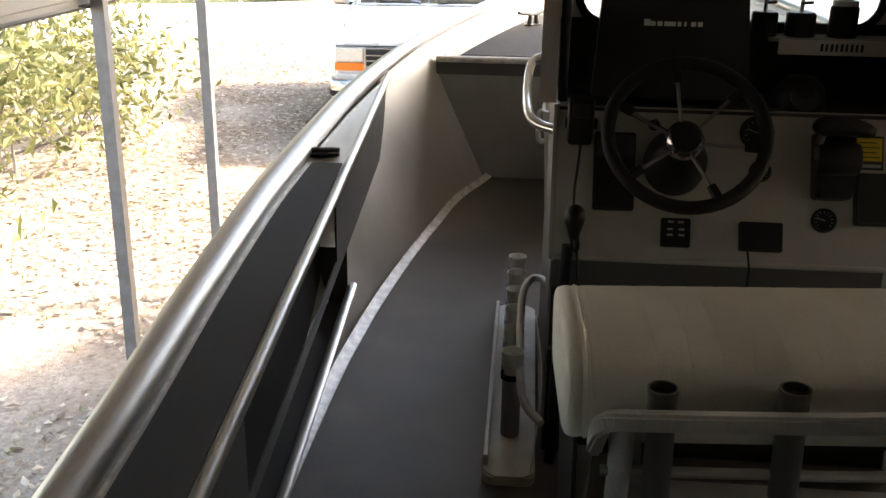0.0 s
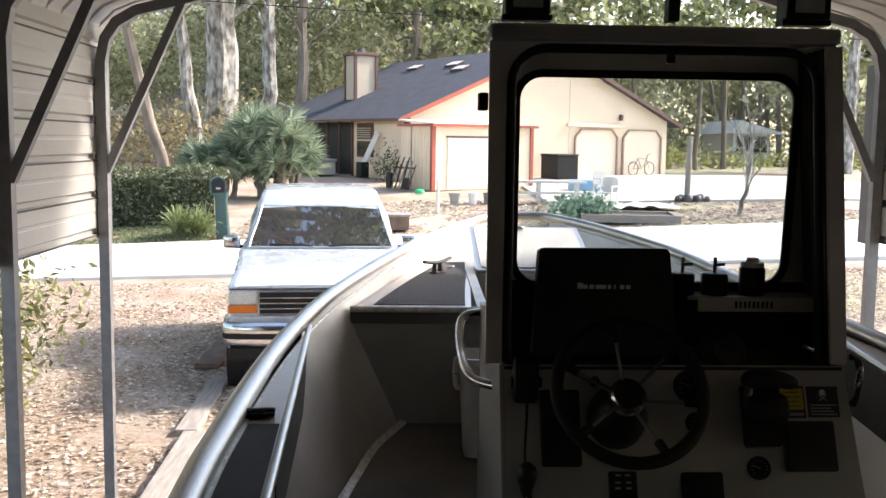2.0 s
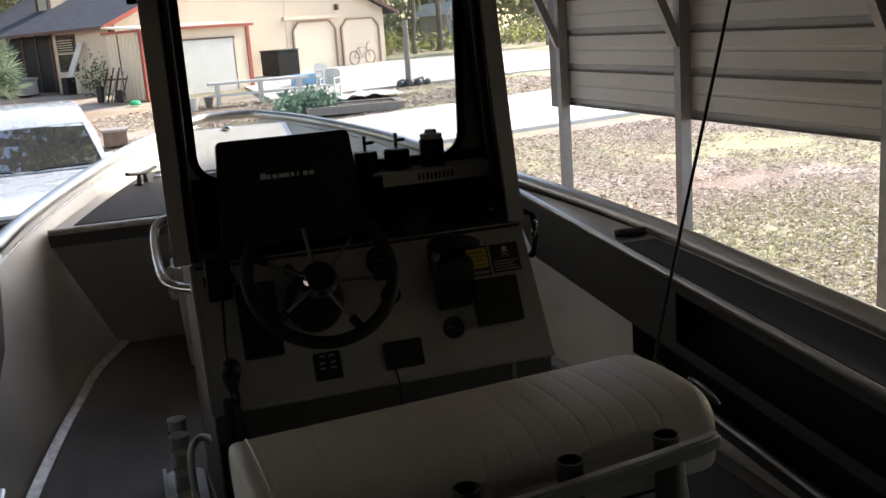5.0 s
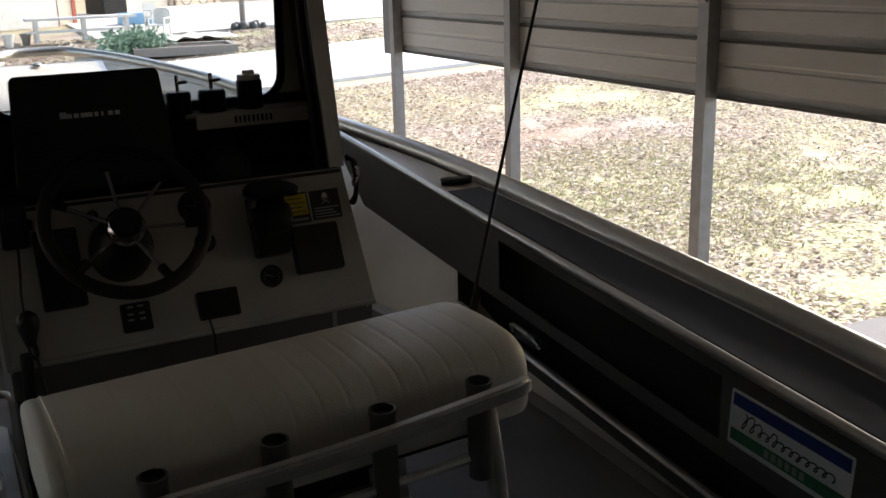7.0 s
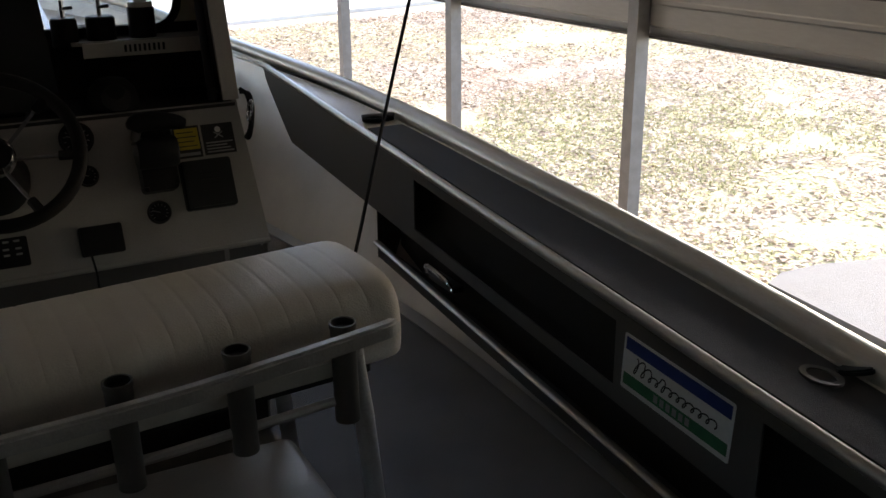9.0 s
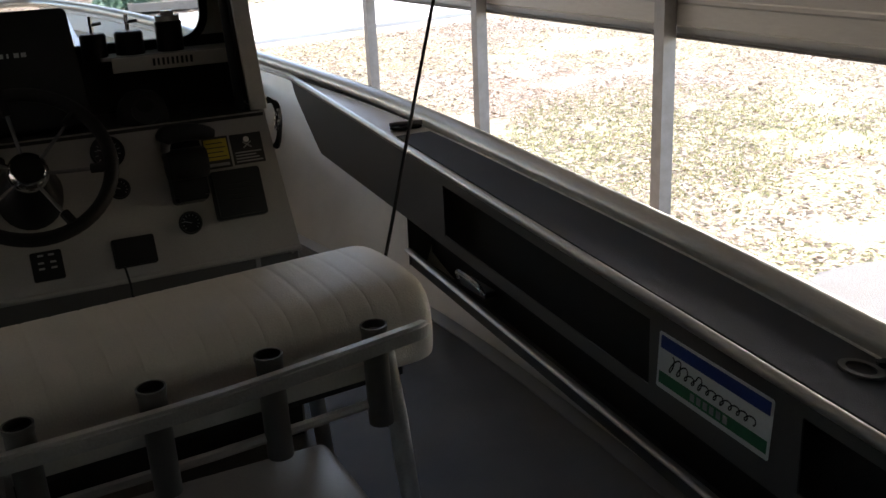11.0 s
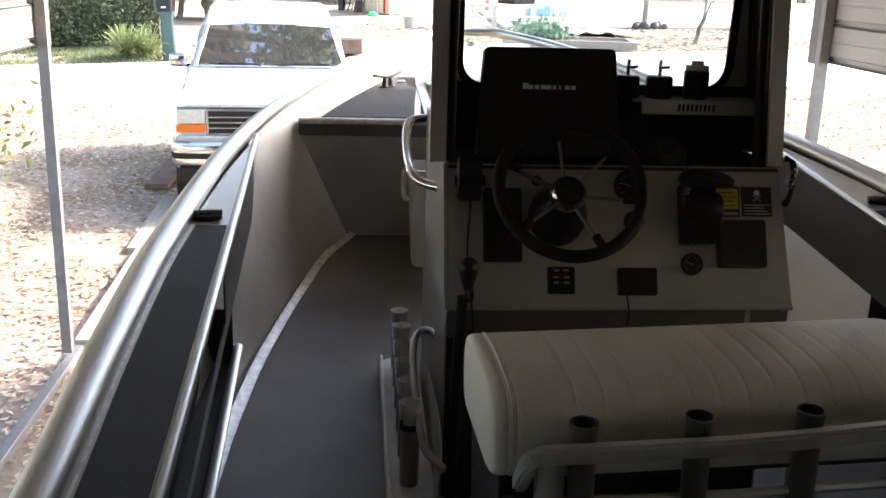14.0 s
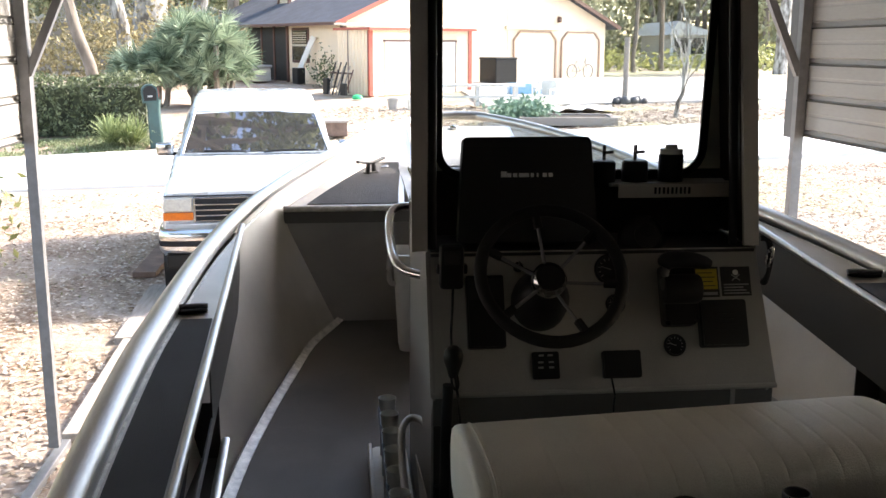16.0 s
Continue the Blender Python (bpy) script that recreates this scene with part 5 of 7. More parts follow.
tube(bm, arc([(0.356, 1.96, 1.63), (0.350, 1.90, 1.68), (0.360, 1.862, 1.735), (0.41, 1.846, 1.747), (0.56, 1.843, 1.748), (0.75, 1.842, 1.750), (0.95, 1.842, 1.760), (1.10, 1.844, 1.769), (1.155, 1.850, 1.770), (1.182, 1.875, 1.760)], 5), 0.023, 4, flat=(0.85, 1.0), phase=math.pi / 4)
bmesh.ops.bevel(bm, geom=bm.edges[:], offset=0.006, segments=2, affect="EDGES")
bmesh.ops.translate(bm, verts=bm.verts[:], vec=(0, 0, 0.011))
part("back_rail", bm, SATIN, seat, "bent aluminium back rail", True)
bm = bmesh.new()
tube(bm, [(0.36, 1.90, 1.632), (0.75, 1.897, 1.630), (1.10, 1.90, 1.634)], 0.010, 8)
part("lower_rail", bm, ALU, seat, "", True)
part("pale_backing", boxed((0.40, 1.922, 1.674), (1.10, 1.927, 1.706)), WHITE, seat, "pale strip behind the rod holders")
for x in (0.454, 0.667, 0.876, 1.084):
    bm = bmesh.new()
    lathe(bm, [(0.0245, 0.0), (0.0245, 0.195), (0.0262, 0.198), (0.0262, 0.208), (0.0225, 0.208), (0.0222, 0.200), (0.0222, 0.05)], frame_at((x, 1.893, 1.589 + 0.006 * (x - 0.45)), (0, -0.02, 1)), 20)
    holder = part("rod_holder", bm, INNER, seat, "grey tube rod holder", True)
    # black sleeve put in for the shade inside the tube
    bm = bmesh.new()
    lathe(bm, [(0.0219, 0.192), (0.0217, 0.06), (0.0, 0.059)], frame_at((x, 1.893, 1.589 + 0.006 * (x - 0.45)), (0, -0.02, 1)), 20)
    part("bore", bm, RUBBER, holder, "black sleeve for the shade in the bore")
for x, dx in ((0.40, -0.04), (1.105, 0.045)):
    bm = bmesh.new()
    tube(bm, [(x, 1.90, 1.74), (x + dx * 0.3, 1.895, 1.6), (x + dx, 1.88, deck_z(1.88) - 0.010)], 0.020, 12)
    part("leg", bm, SATIN, seat, "", True)
    bm = bmesh.new()
    tube(bm, [(x, 2.36, 1.64), (x + dx, 2.40, deck_z(2.40) - 0.010)], 0.020, 12)
    part("leg", bm, SATIN, seat, "", True)
    part("gusset", boxed((x - 0.028, 1.905, 1.60), (x + 0.028, 1.912, 1.73), None, 0.002), SATIN, seat)

seat.matrix_basis = Matrix.Translation((0.791, 2.212, deck_z(2.2))) @ Matrix.Rotation(radians(2.0), 4, "Z") @ Matrix.Rotation(radians(-1.4), 4, "Y")

cool = thing("cooler", (0.765, 1.88, deck_z(1.88)), "pale grey cooler pushed under the bench seat", "cooler")
ZC = deck_z(1.9)
part("tub", boxed((0.47, 1.71, ZC), (1.08, 2.18, ZC + 0.29), None, 0.03, 3), PANEL, cool, "", True)
clid = part("lid", boxed((0.455, 1.695, ZC + 0.293), (1.10, 2.20, ZC + 0.352), None, 0.026, 4), CONSOLE, cool, "pale grey rounded lid", True)
part("lid_groove", boxed((0.60, 1.78, ZC + 0.351), (0.93, 1.80, ZC + 0.354), None, 0.001), PANEL, clid)

aerial = thing("whip_aerial", (1.25, 2.328, 1.56), "thin black whip aerial leaning beside the seat", "aerial")
bm = bmesh.new()
tube(bm, arc([(1.257, 2.302, 1.60), (1.319, 2.305, 1.80), (1.385, 2.319, 2.02), (1.50, 2.340, 2.40), (1.685, 2.378, 3.0)], 4), 0.0042, 8)
part("whip", bm, BLACK, aerial, "", True)
bm = bmesh.new()
cyl(bm, (1.247, 2.302, 1.575), (1.260, 2.302, 1.62), 0.008, 0.006, 10)
part("socket", bm, BLACK, aerial, "", True)
part("bracket", boxed((1.17, 2.29, 1.636), (1.275, 2.314, 1.642)), DARKSTEEL, aerial)

# ---- parked truck ----
PAINT = mat("silver-blue truck paint", (0.60, 0.645, 0.69), 0.28, 0.35, 0.04, 3, 0, 100, coat=0.6)
CARGLASS = mat("dark truck glass", (0.19, 0.192, 0.20), 0.03, 0.85, 0.05, 3, coat=1.0)
LENS = mat("clear headlamp lens", (0.50, 0.50, 0.46), 0.12, 0.2, 0.1, 40, 0.3, 90, coat=0.8)
AMBER = mat("amber turn lens", (0.55, 0.13, 0.01), 0.2, 0.0, 0.1, 40, 0.2, 90, coat=0.8)
CARGLASS.node_tree.links.remove(CARGLASS.node_tree.nodes["Principled BSDF"].inputs["Roughness"].links[0])
CARGLASS.node_tree.nodes["Principled BSDF"].inputs["Roughness"].default_value = 0.015
TYRE = mat("black tyre", (0.018, 0.018, 0.018), 0.8, 0, 0.2, 20, 0.3, 120)
MESHBLACK = mat("black grille mesh", (0.006, 0.006, 0.007), 0.9, 0, 0.1, 30)
CHROMEC = mat("chrome bumper", (0.62, 0.63, 0.65), 0.12, 1.0, 0.05, 8)


def loft(bm, sections):
    """A closed skin through rings with equal numbers of points."""
    vs = [[bm.verts.new(p) for p in s] for s in sections]
    n = len(sections[0])
    for a, b in zip(vs, vs[1:]):
        for i in range(n):
            bm.faces.new((a[i], a[(i + 1) % n], b[(i + 1) % n], b[i]))
    bm.faces.new(vs[0][::-1]), bm.faces.new(vs[-1])
    bmesh.ops.recalc_face_normals(bm, faces=bm.faces[:])
    return bm


def section(y, w0, w1, z0, z1, r):
    """Half widths at the bottom and top, heights, and the rounding of the upper corners."""
    pts = [(w0, z0), (w0, z0 + (z1 - z0) * 0.5), (w1, z1 - r)]
    pts += [(w1 - r + r * math.cos(radians(a)), z1 - r + r * math.sin(radians(a))) for a in (22, 45, 68, 90)]
    pts += [(w1 * 0.4, z1 + 0.012)]
    return [(x, y, z) for x, z in pts] + [(-x, y, z) for x, z in pts[::-1]]


truck = thing("utility_truck", (0, 0, 0), "silver two-door utility truck parked nose towards the carport", "truck")
bm = bmesh.new()
loft(bm, [section(0.16, 0.92, 0.93, 0.62, 1.16, 0.06), section(0.24, 0.96, 0.95, 0.52, 1.185, 0.08), section(0.9, 0.985, 0.95, 0.52, 1.225, 0.09), section(1.9, 0.985, 0.96, 0.50, 1.285, 0.08), section(2.05, 0.985, 0.965, 0.46, 1.29, 0.05), section(3.4, 0.985, 0.965, 0.46, 1.27, 0.05), section(4.5, 0.98, 0.96, 0.5, 1.27, 0.05), section(4.62, 0.95, 0.93, 0.58, 1.22, 0.05)])
body = part("body", bm, PAINT, truck, "silver-blue painted body", True)
bm = bmesh.new()
loft(bm, [section(1.98, 0.90, 0.89, 1.2, 1.30, 0.03), section(2.56, 0.86, 0.76, 1.27, 1.76, 0.05), section(2.72, 0.86, 0.74, 1.27, 1.86, 0.07), section(3.2, 0.87, 0.75, 1.27, 1.91, 0.08), section(4.2, 0.87, 0.75, 1.27, 1.90, 0.08), section(4.58, 0.88, 0.77, 1.24, 1.80, 0.07)])
part("cab", bm, PAINT, truck, "pale painted cab and roof", True)
bm = bmesh.new()
grid(bm, [[(x * (0.84 - 0.13 * t), 1.955 + 0.60 * t - 0.05 * (1 - abs(x)) * 0.6, 1.305 + 0.44 * t) for x in (-1, -0.5, 0, 0.5, 1)] for t in (0.02, 0.5, 1)], (0, -0.006, 0.004))
part("windscreen", bm, CARGLASS, truck, "dark reflecting windscreen", True)
bm = bmesh.new()
tube(bm, [(x * (0.84 - 0.13 * t), 1.950 + 0.60 * t - 0.03 * (1 - abs(x)), 1.307 + 0.44 * t) for x, t in ((-1, 0.02), (-0.5, 0.02), (0, 0.02), (0.5, 0.02), (1, 0.02), (1, 0.5), (1, 1), (0.5, 1), (0, 1), (-0.5, 1), (-1, 1), (-1, 0.5))], 0.012, 6, closed=True)
part("windscreen_seal", bm, SATIN, truck, "silver windscreen surround")
for s in (-1, 1):
    bm = bmesh.new()
    grid(bm, [[(s * (0.882 - 0.11 * (z - 1.3) / 0.45), y, z) for y in (2.42 + (z - 1.3) * 0.6, 2.9, 3.25)] for z in (1.32, 1.72)], (s * 0.004, 0, 0))
    part("side_window", bm, CARGLASS, truck)
    bm = bmesh.new()
    tube(bm, arc([(s * 0.12, 1.93, 1.325), (s * 0.2, 1.935, 1.34), (s * 0.6, 1.97, 1.345)] if s < 0 else [(0.08, 1.93, 1.325), (0.3, 1.935, 1.345), (0.68, 1.975, 1.34)], 3), 0.010, 5)
    part("wiper", bm, BLACK, truck)
    bm = bmesh.new()
    box(bm, (s * 1.06 - 0.10, 2.18, 1.27), (s * 1.06 + 0.10, 2.27, 1.42), None, 0.03, 3)
    mirror = part("door_mirror", bm, CHROMEC, truck, "chrome door mirror", True)
    part("mirror_arm", boxed((s * 0.99 - 0.06, 2.24, 1.26), (s * 0.99 + 0.06, 2.28, 1.30), None, 0.008), BLACK, mirror)
    part("headlamp", boxed((s * 0.80 - 0.135, 0.135, 0.978), (s * 0.80 + 0.135, 0.20, 1.118), None, 0.014), LENS, truck, "clear headlamp")
    part("turn_signal", boxed((s * 0.80 - 0.145, 0.125, 0.892), (s * 0.80 + 0.145, 0.20, 0.972), None, 0.010), AMBER, truck, "amber turn signal")
    for yy in (0.85, 3.62):
        bm = bmesh.new()
        WMx = Matrix.Translation((s * 0.86, yy, 0.36)) @ Matrix.Rotation(radians(90), 4, "Y")
        lathe(bm, [(0.2, -0.115), (0.33, -0.12), (0.362, -0.09), (0.366, 0), (0.362, 0.09), (0.33, 0.12), (0.2, 0.115)], WMx, 30)
        wh = part("wheel", bm, TYRE, truck, "black tyre", True)
        bm = bmesh.new()
        lathe(bm, [(0.2, s * 0.02), (0.19, s * 0.112), (0.12, s * 0.08), (0.0, s * 0.085)], WMx, 24)
        part("rim", bm, CHROMEC, wh, "", True)
        bm = bmesh.new()
        lathe(bm, [(0.41, -0.06), (0.43, 0.0), (0.41, 0.128)] if s > 0 else [(0.41, 0.06), (0.43, 0.0), (0.41, -0.128)], WMx, 30)
        part("wheel_arch", bm, BLACK, truck)
grille = part("grille_surround", boxed((-0.655, 0.128, 0.868), (0.655, 0.19, 1.125), None, 0.012), CHROMEC, truck, "chrome grille surround")
part("grille_back", boxed((-0.632, 0.124, 0.888), (0.632, 0.13, 1.105)), MESHBLACK, grille, "black grille mesh")
for z in (0.942, 0.997, 1.051):
    part("grille_bar", boxed((-0.63, 0.105, z - 0.007), (0.63, 0.128, z + 0.007), None, 0.002), CHROMEC, grille)
for x in (-0.42, -0.14, 0.14, 0.42):
    part("grille_bar", boxed((x - 0.006, 0.114, 0.888), (x + 0.006, 0.127, 1.105), None, 0.002), MESHBLACK, grille)
part("hood_gap", boxed((-0.93, 0.146, 1.130), (0.93, 0.17, 1.139)), MESHBLACK, truck, "dark gap below the hood")
part("lower_fascia", boxed((-0.935, 0.115, 0.79), (0.935, 0.20, 0.862), None, 0.012), SATIN, truck, "silver strip above the bumper")
curve = arc([(-0.995, 0.42, 0), (-0.985, 0.14, 0), (-0.88, 0.045, 0), (-0.4, 0.005, 0), (0.4, 0.005, 0), (0.88, 0.045, 0), (0.985, 0.14, 0), (0.995, 0.42, 0)], 4)
for name, profile, m, lab in (("bumper", ((0.06, 0.822), (0.012, 0.818), (-0.012, 0.795), (-0.022, 0.745), (-0.018, 0.712), (0.012, 0.708), (0.012, 0.658), (-0.016, 0.654), (-0.012, 0.612), (0.02, 0.572), (0.07, 0.560)), CHROMEC, "chrome front bumper"), ("bumper_pad", ((0.006, 0.705), (-0.024, 0.700), (-0.024, 0.664), (0.006, 0.660)), MESHBLACK, "black bumper strip")):
    bm = bmesh.new()
    grid(bm, [[(c[0] * (1 - d * 0.4), c[1] + d, z) for d, z in profile] for c in curve], (0, 0.004, 0))
    part(name, bm, m, truck, lab, True)
part("valance", boxed((-0.93, 0.08, 0.42), (0.93, 0.22, 0.56), None, 0.02), RUBBER, truck)
part("underbody", boxed((-0.8, 0.3, 0.34), (0.8, 4.4, 0.55)), RUBBER, truck)
truck.matrix_basis = pose(-0.70, 10.10, 0.0, 1.5, 0, 5.2)

# ---- timbers on the ground ----
PLANK = mat("weathered grey timber", (0.30, 0.265, 0.235), 0.8, 0, 0.2, 5, 0.5, 60, stretch=(6, 0.6, 6))
RUST = mat("reddish brown board", (0.16, 0.105, 0.08), 0.85, 0, 0.3, 6, 0.4, 60)
for x, y0, y1 in ((-1.755, 6.77, 9.0), (-1.835, 9.02, 11.05)):
    single("timber_sleeper", boxed((-0.10, y0 - 8.9, -0.10), (0.10, y1 - 8.9, 0.035), pose(x, 8.9, 0.005, 0, 0, 1.5), 0.008), PLANK, "weathered grey timber lying along the drive", "timber", group="timbers along the drive")
single("brown_board", boxed((-2.26, 11.45, 0.02), (-2.0, 13.4, 0.085), None, 0.006), RUST, "reddish brown board lying on the leaves", "board")

# ---- house ----
TAN = mat("peach stucco siding", (0.80, 0.66, 0.50), 0.75, 0, 0.05, 0.8, 0.25, 40)
TAN2 = mat("pale peach door paint", (0.82, 0.70, 0.55), 0.6, 0, 0.04, 0.8, 0.1, 40)
REDTRIM = mat("red painted trim", (0.38, 0.085, 0.055), 0.6, 0, 0.1, 3)
BROWN = mat("brown painted trim", (0.12, 0.06, 0.045), 0.6, 0, 0.1, 3)
PALEBROWN = mat("faded brown trim", (0.36, 0.24, 0.17), 0.6, 0, 0.1, 3)
SHINGLE = mat("charcoal roof shingles", (0.050, 0.056, 0.072), 0.9, 0, 0.22, 2.0, 0.6, 14, piece=0.2)
WGLASS = mat("dark house window glass", (0.02, 0.025, 0.03), 0.06, 0, 0.1, 3, coat=0.8)
CREAM = mat("cream chimney siding", (0.50, 0.43, 0.33), 0.75, 0, 0.06, 1, 0.2, 40)
house = thing("house", (1.5, 43, 0), "peach house with a charcoal shingle roof, chimney and two garage doors", "house")
HM = Matrix.Translation((1.5, 43, 0)) @ Matrix.Rotation(radians(30.5), 4, "Z")
UP = Matrix(((1, 0, 0, 0), (0, 0, 1, 0), (0, 1, 0, 0), (0, 0, 0, 1)))
bm = bmesh.new()
prism(bm, [(0, 0), (15.5, 0), (15.5, 2.86), (7.75, 6.15), (0, 2.86)], HM @ UP, 14)
wall = part("wall", bm, TAN, house, "peach stucco walls")
K = 3.29 / 7.75
for s in (-1, 1):
    bm = bmesh.new()
    ex = -0.65 if s < 0 else 16.15
    n = 22
    rows = []
    for i in range(n + 1):
        t = i / n
        for dt, dz in ((0, 0.0), (0.96 / n, 0.0)) if i < n else ((0, 0),):
            tt = t + dt
            x = ex + (7.75 - ex) * tt
            z = 2.86 - 0.65 * K + (6.15 + 0.65 * K - 2.86 + 0.0) * tt - (0.65 * K) * tt * 0 + 0.10 + 0.02 * (1 if dt else 0)
            rows.append([HM @ Vector((x, y, z)) for y in (-0.45, 4, 9, 14.5)])
    grid(bm, rows, (0, 0, -0.12))
    roof_p = part("roof", bm, SHINGLE, house, "charcoal shingle roof")
    bm = bmesh.new()
    tube(bm, [HM @ Vector((ex, -0.47, 2.86 - 0.65 * K + 0.02)), HM @ Vector((7.75, -0.47, 6.15 + 0.0))], 0.12, 4, flat=(0.35, 1.0), phase=math.pi / 4)
    part("rake_board", bm, REDTRIM if s < 0 else BROWN, house, "red painted rake board" if s < 0 else "brown painted rake board")
bm = bmesh.new()
tube(bm, [HM @ Vector((-0.67, -0.45, 2.62)), HM @ Vector((-0.67, 14.4, 2.62))], 0.09, 4, phase=math.pi / 4)
part("eave_board", bm, BROWN, house)
for x0, x1 in ((9.35, 12.05), (12.45, 15.05)):
    c = 0.38
    w_ = [(x0, 0.02), (x1, 0.02), (x1, 2.40 - c), (x1 - c, 2.40), (x0 + c, 2.40), (x0, 2.40 - c)]
    bm = bmesh.new()
    prism(bm, w_, HM @ Matrix.Translation((0, -0.03, 0)) @ UP, 0.02)
    gd = part("garage_door", bm, TAN2, house, "pale garage door with clipped upper corners")
    for i in range(1, 4):
        part("door_joint", boxed((x0 + 0.05, -0.045, 0.6 * i - 0.01), (x1 - 0.05, -0.032, 0.6 * i + 0.01), HM), TAN, gd)
    bm = bmesh.new()
    tube(bm, [HM @ Vector((x, -0.07, z)) for x, z in ((x0, 0.02), (x0, 2.40 - c), (x0 + c, 2.40), (x1 - c, 2.40), (x1, 2.40 - c), (x1, 0.02))], 0.06, 4, phase=math.pi / 4, up=(0.5, -0.86, 0))
    part("door_surround", bm, PALEBROWN, gd, "pale brown door surround")
part("lintel", boxed((8.8, -0.16, 2.50), (12.5, 0.0, 2.66), HM, 0.02), TAN2, house)
part("wall_lamp", boxed((12.15, -0.18, 2.86), (12.32, 0.0, 3.15), HM, 0.03), BROWN, house, "brown wall lantern")
part("corner_board", boxed((-0.06, -0.05, 0), (0.10, 0.10, 2.8), HM), BROWN, house)
part("wall_joint", boxed((8.98, -0.025, 0.1), (9.04, 0.0, 5.4), HM), TAN2, house)
win = part("window", boxed((-0.06, 3.0, 0.95), (0.02, 4.55, 2.5), HM, 0.02), BROWN, house, "sash window in a brown frame")
part("pane", boxed((-0.09, 3.12, 1.06), (-0.055, 4.43, 1.68), HM), WGLASS, win)
part("pane", boxed((-0.09, 3.12, 1.78), (-0.055, 4.43, 2.38), HM), WGLASS, win)
for i in range(5):
    part("blind_slat", boxed((-0.095, 3.14, 1.85 + i * 0.1), (-0.091, 4.41, 1.89 + i * 0.1), HM), CREAM, win)
part("meeting_rail", boxed((-0.10, 3.1, 1.68), (-0.05, 4.45, 1.78), HM, 0.005), CREAM, win)
# flat dark plate stands for the shade inside the porch
part("porch_recess", boxed((-0.05, 5.0, 0.1), (0.02, 9.0, 2.55), HM), SHADE_DARK, house, "dark plate for the shade inside the porch")
for y in (5.0, 6.3, 7.6, 9.0):
    part("porch_post", boxed((-0.10, y - 0.06, 0.0), (0.03, y + 0.06, 2.6), HM), BROWN, house)
part("downpipe", boxed((-0.12, 0.02, 0.1), (-0.03, 0.13, 2.7), HM, 0.01), BROWN, house)


def on_roof(x):
    return 2.86 + 0.10 + K * x


chim = part("chimney", boxed((1.9, 8.4, 3.5), (3.1, 9.5, 6.0), HM), CREAM, house, "cream clad chimney")
for cx_, cy_ in ((1.9, 8.4), (3.1, 8.4), (1.9, 9.5)):
    part("chimney_corner", boxed((cx_ - 0.07, cy_ - 0.07, 3.4), (cx_ + 0.07, cy_ + 0.07, 6.0), HM), BROWN, chim)
part("chimney_cap", boxed((1.78, 8.28, 6.0), (3.22, 9.62, 6.16), HM, 0.02), BROWN, chim)
bm = bmesh.new()
cyl(bm, HM @ Vector((2.5, 8.95, 6.16)), HM @ Vector((2.5, 8.95, 6.42)), 0.2, None, 14)
part("flue", bm, DARKSTEEL, chim)
RM = lambda x, y: HM @ Matrix.Translation((x, y, on_roof(x) + 0.02)) @ Matrix.Rotation(-math.atan(K), 4, "Y")
for x, y in ((5.3, 3.9), (6.1, 5.6), (6.2, 9.6)):
    sk = part("skylight", boxed((-0.30, -0.55, 0.0), (0.30, 0.55, 0.10), RM(x, y), 0.03), BROWN, house, "flat skylight")
    part("pane", boxed((-0.24, -0.48, 0.10), (0.24, 0.48, 0.115), RM(x, y)), WHITE, sk)
bm = bmesh.new()
cyl(bm, HM @ Vector((5.9, 1.6, on_roof(5.9))), HM @ Vector((5.9, 1.6, on_roof(5.9) + 0.35)), 0.06, None, 10)
part("roof_vent", bm, CREAM, house)

# ---- garden shed against the gable ----
shed = thing("garden_shed", (2.3, 38.1, 0), "peach garden shed with red trim and a wide pale door", "shed")
SM2 = Matrix.Translation((2.3, 38.1, 0)) @ Matrix.Rotation(radians(30.5), 4, "Z")
bm = bmesh.new()
prism(bm, [(0, 0), (4.75, 0), (4.75, 2.50), (0, 2.50)], SM2 @ UP, 2.4)
part("wall", bm, TAN, shed, "peach plank walls")
for i in range(10):
    part("batten", boxed((-0.03, 0.12 + i * 0.24, 0.05), (0.0, 0.15 + i * 0.24, 2.45), SM2), BROWN if i % 6 == 0 else TAN2, shed)
bm = bmesh.new()
grid(bm, [[SM2 @ Vector((x, y, z)) for y, z in ((-0.16, 2.52), (1.2, 2.60), (2.46, 2.68))] for x in (-0.10, 2.4, 4.9)], (0, 0, 0.07))
part("roof", bm, TAN2, shed, "pale flat shed roof")
for a, b in (((-0.14, -0.21, 2.45), (4.94, -0.17, 2.55)), ((-0.06, -0.05, 0.0), (0.10, 0.06, 2.45)), ((4.66, -0.05, 0.0), (4.82, 0.06, 2.45)), ((-0.15, -0.17, 2.46), (-0.11, 2.46, 2.55))):
    part("trim_board", boxed(a, b, SM2), REDTRIM, shed, "red trim board")
door = part("door", boxed((0.66, -0.04, 0.05), (4.02, 0.0, 2.03), SM2), WHITE, shed, "wide pale door")
part("door_header", boxed((0.6, -0.06, 2.03), (4.08, 0.0, 2.10), SM2), BROWN, door)
part("door_gap", boxed((3.99, -0.05, 0.05), (4.03, -0.03, 2.03), SM2), BROWN, door)

# ---- things by the house ----
LEANW = mat("white painted board", (0.80, 0.79, 0.77), 0.5, 0, 0.06, 3)
hot = thing("hot_tub", (9.2, 45.6, 0), "black clad hot tub in front of the garage", "hot tub")
TMx = Matrix.Translation((8.55, 45.4, 0)) @ Matrix.Rotation(radians(30), 4, "Z")
part("tub", boxed((-0.62, -0.6, 0.0), (0.62, 0.6, 1.06), TMx, 0.05), BLACK, hot)
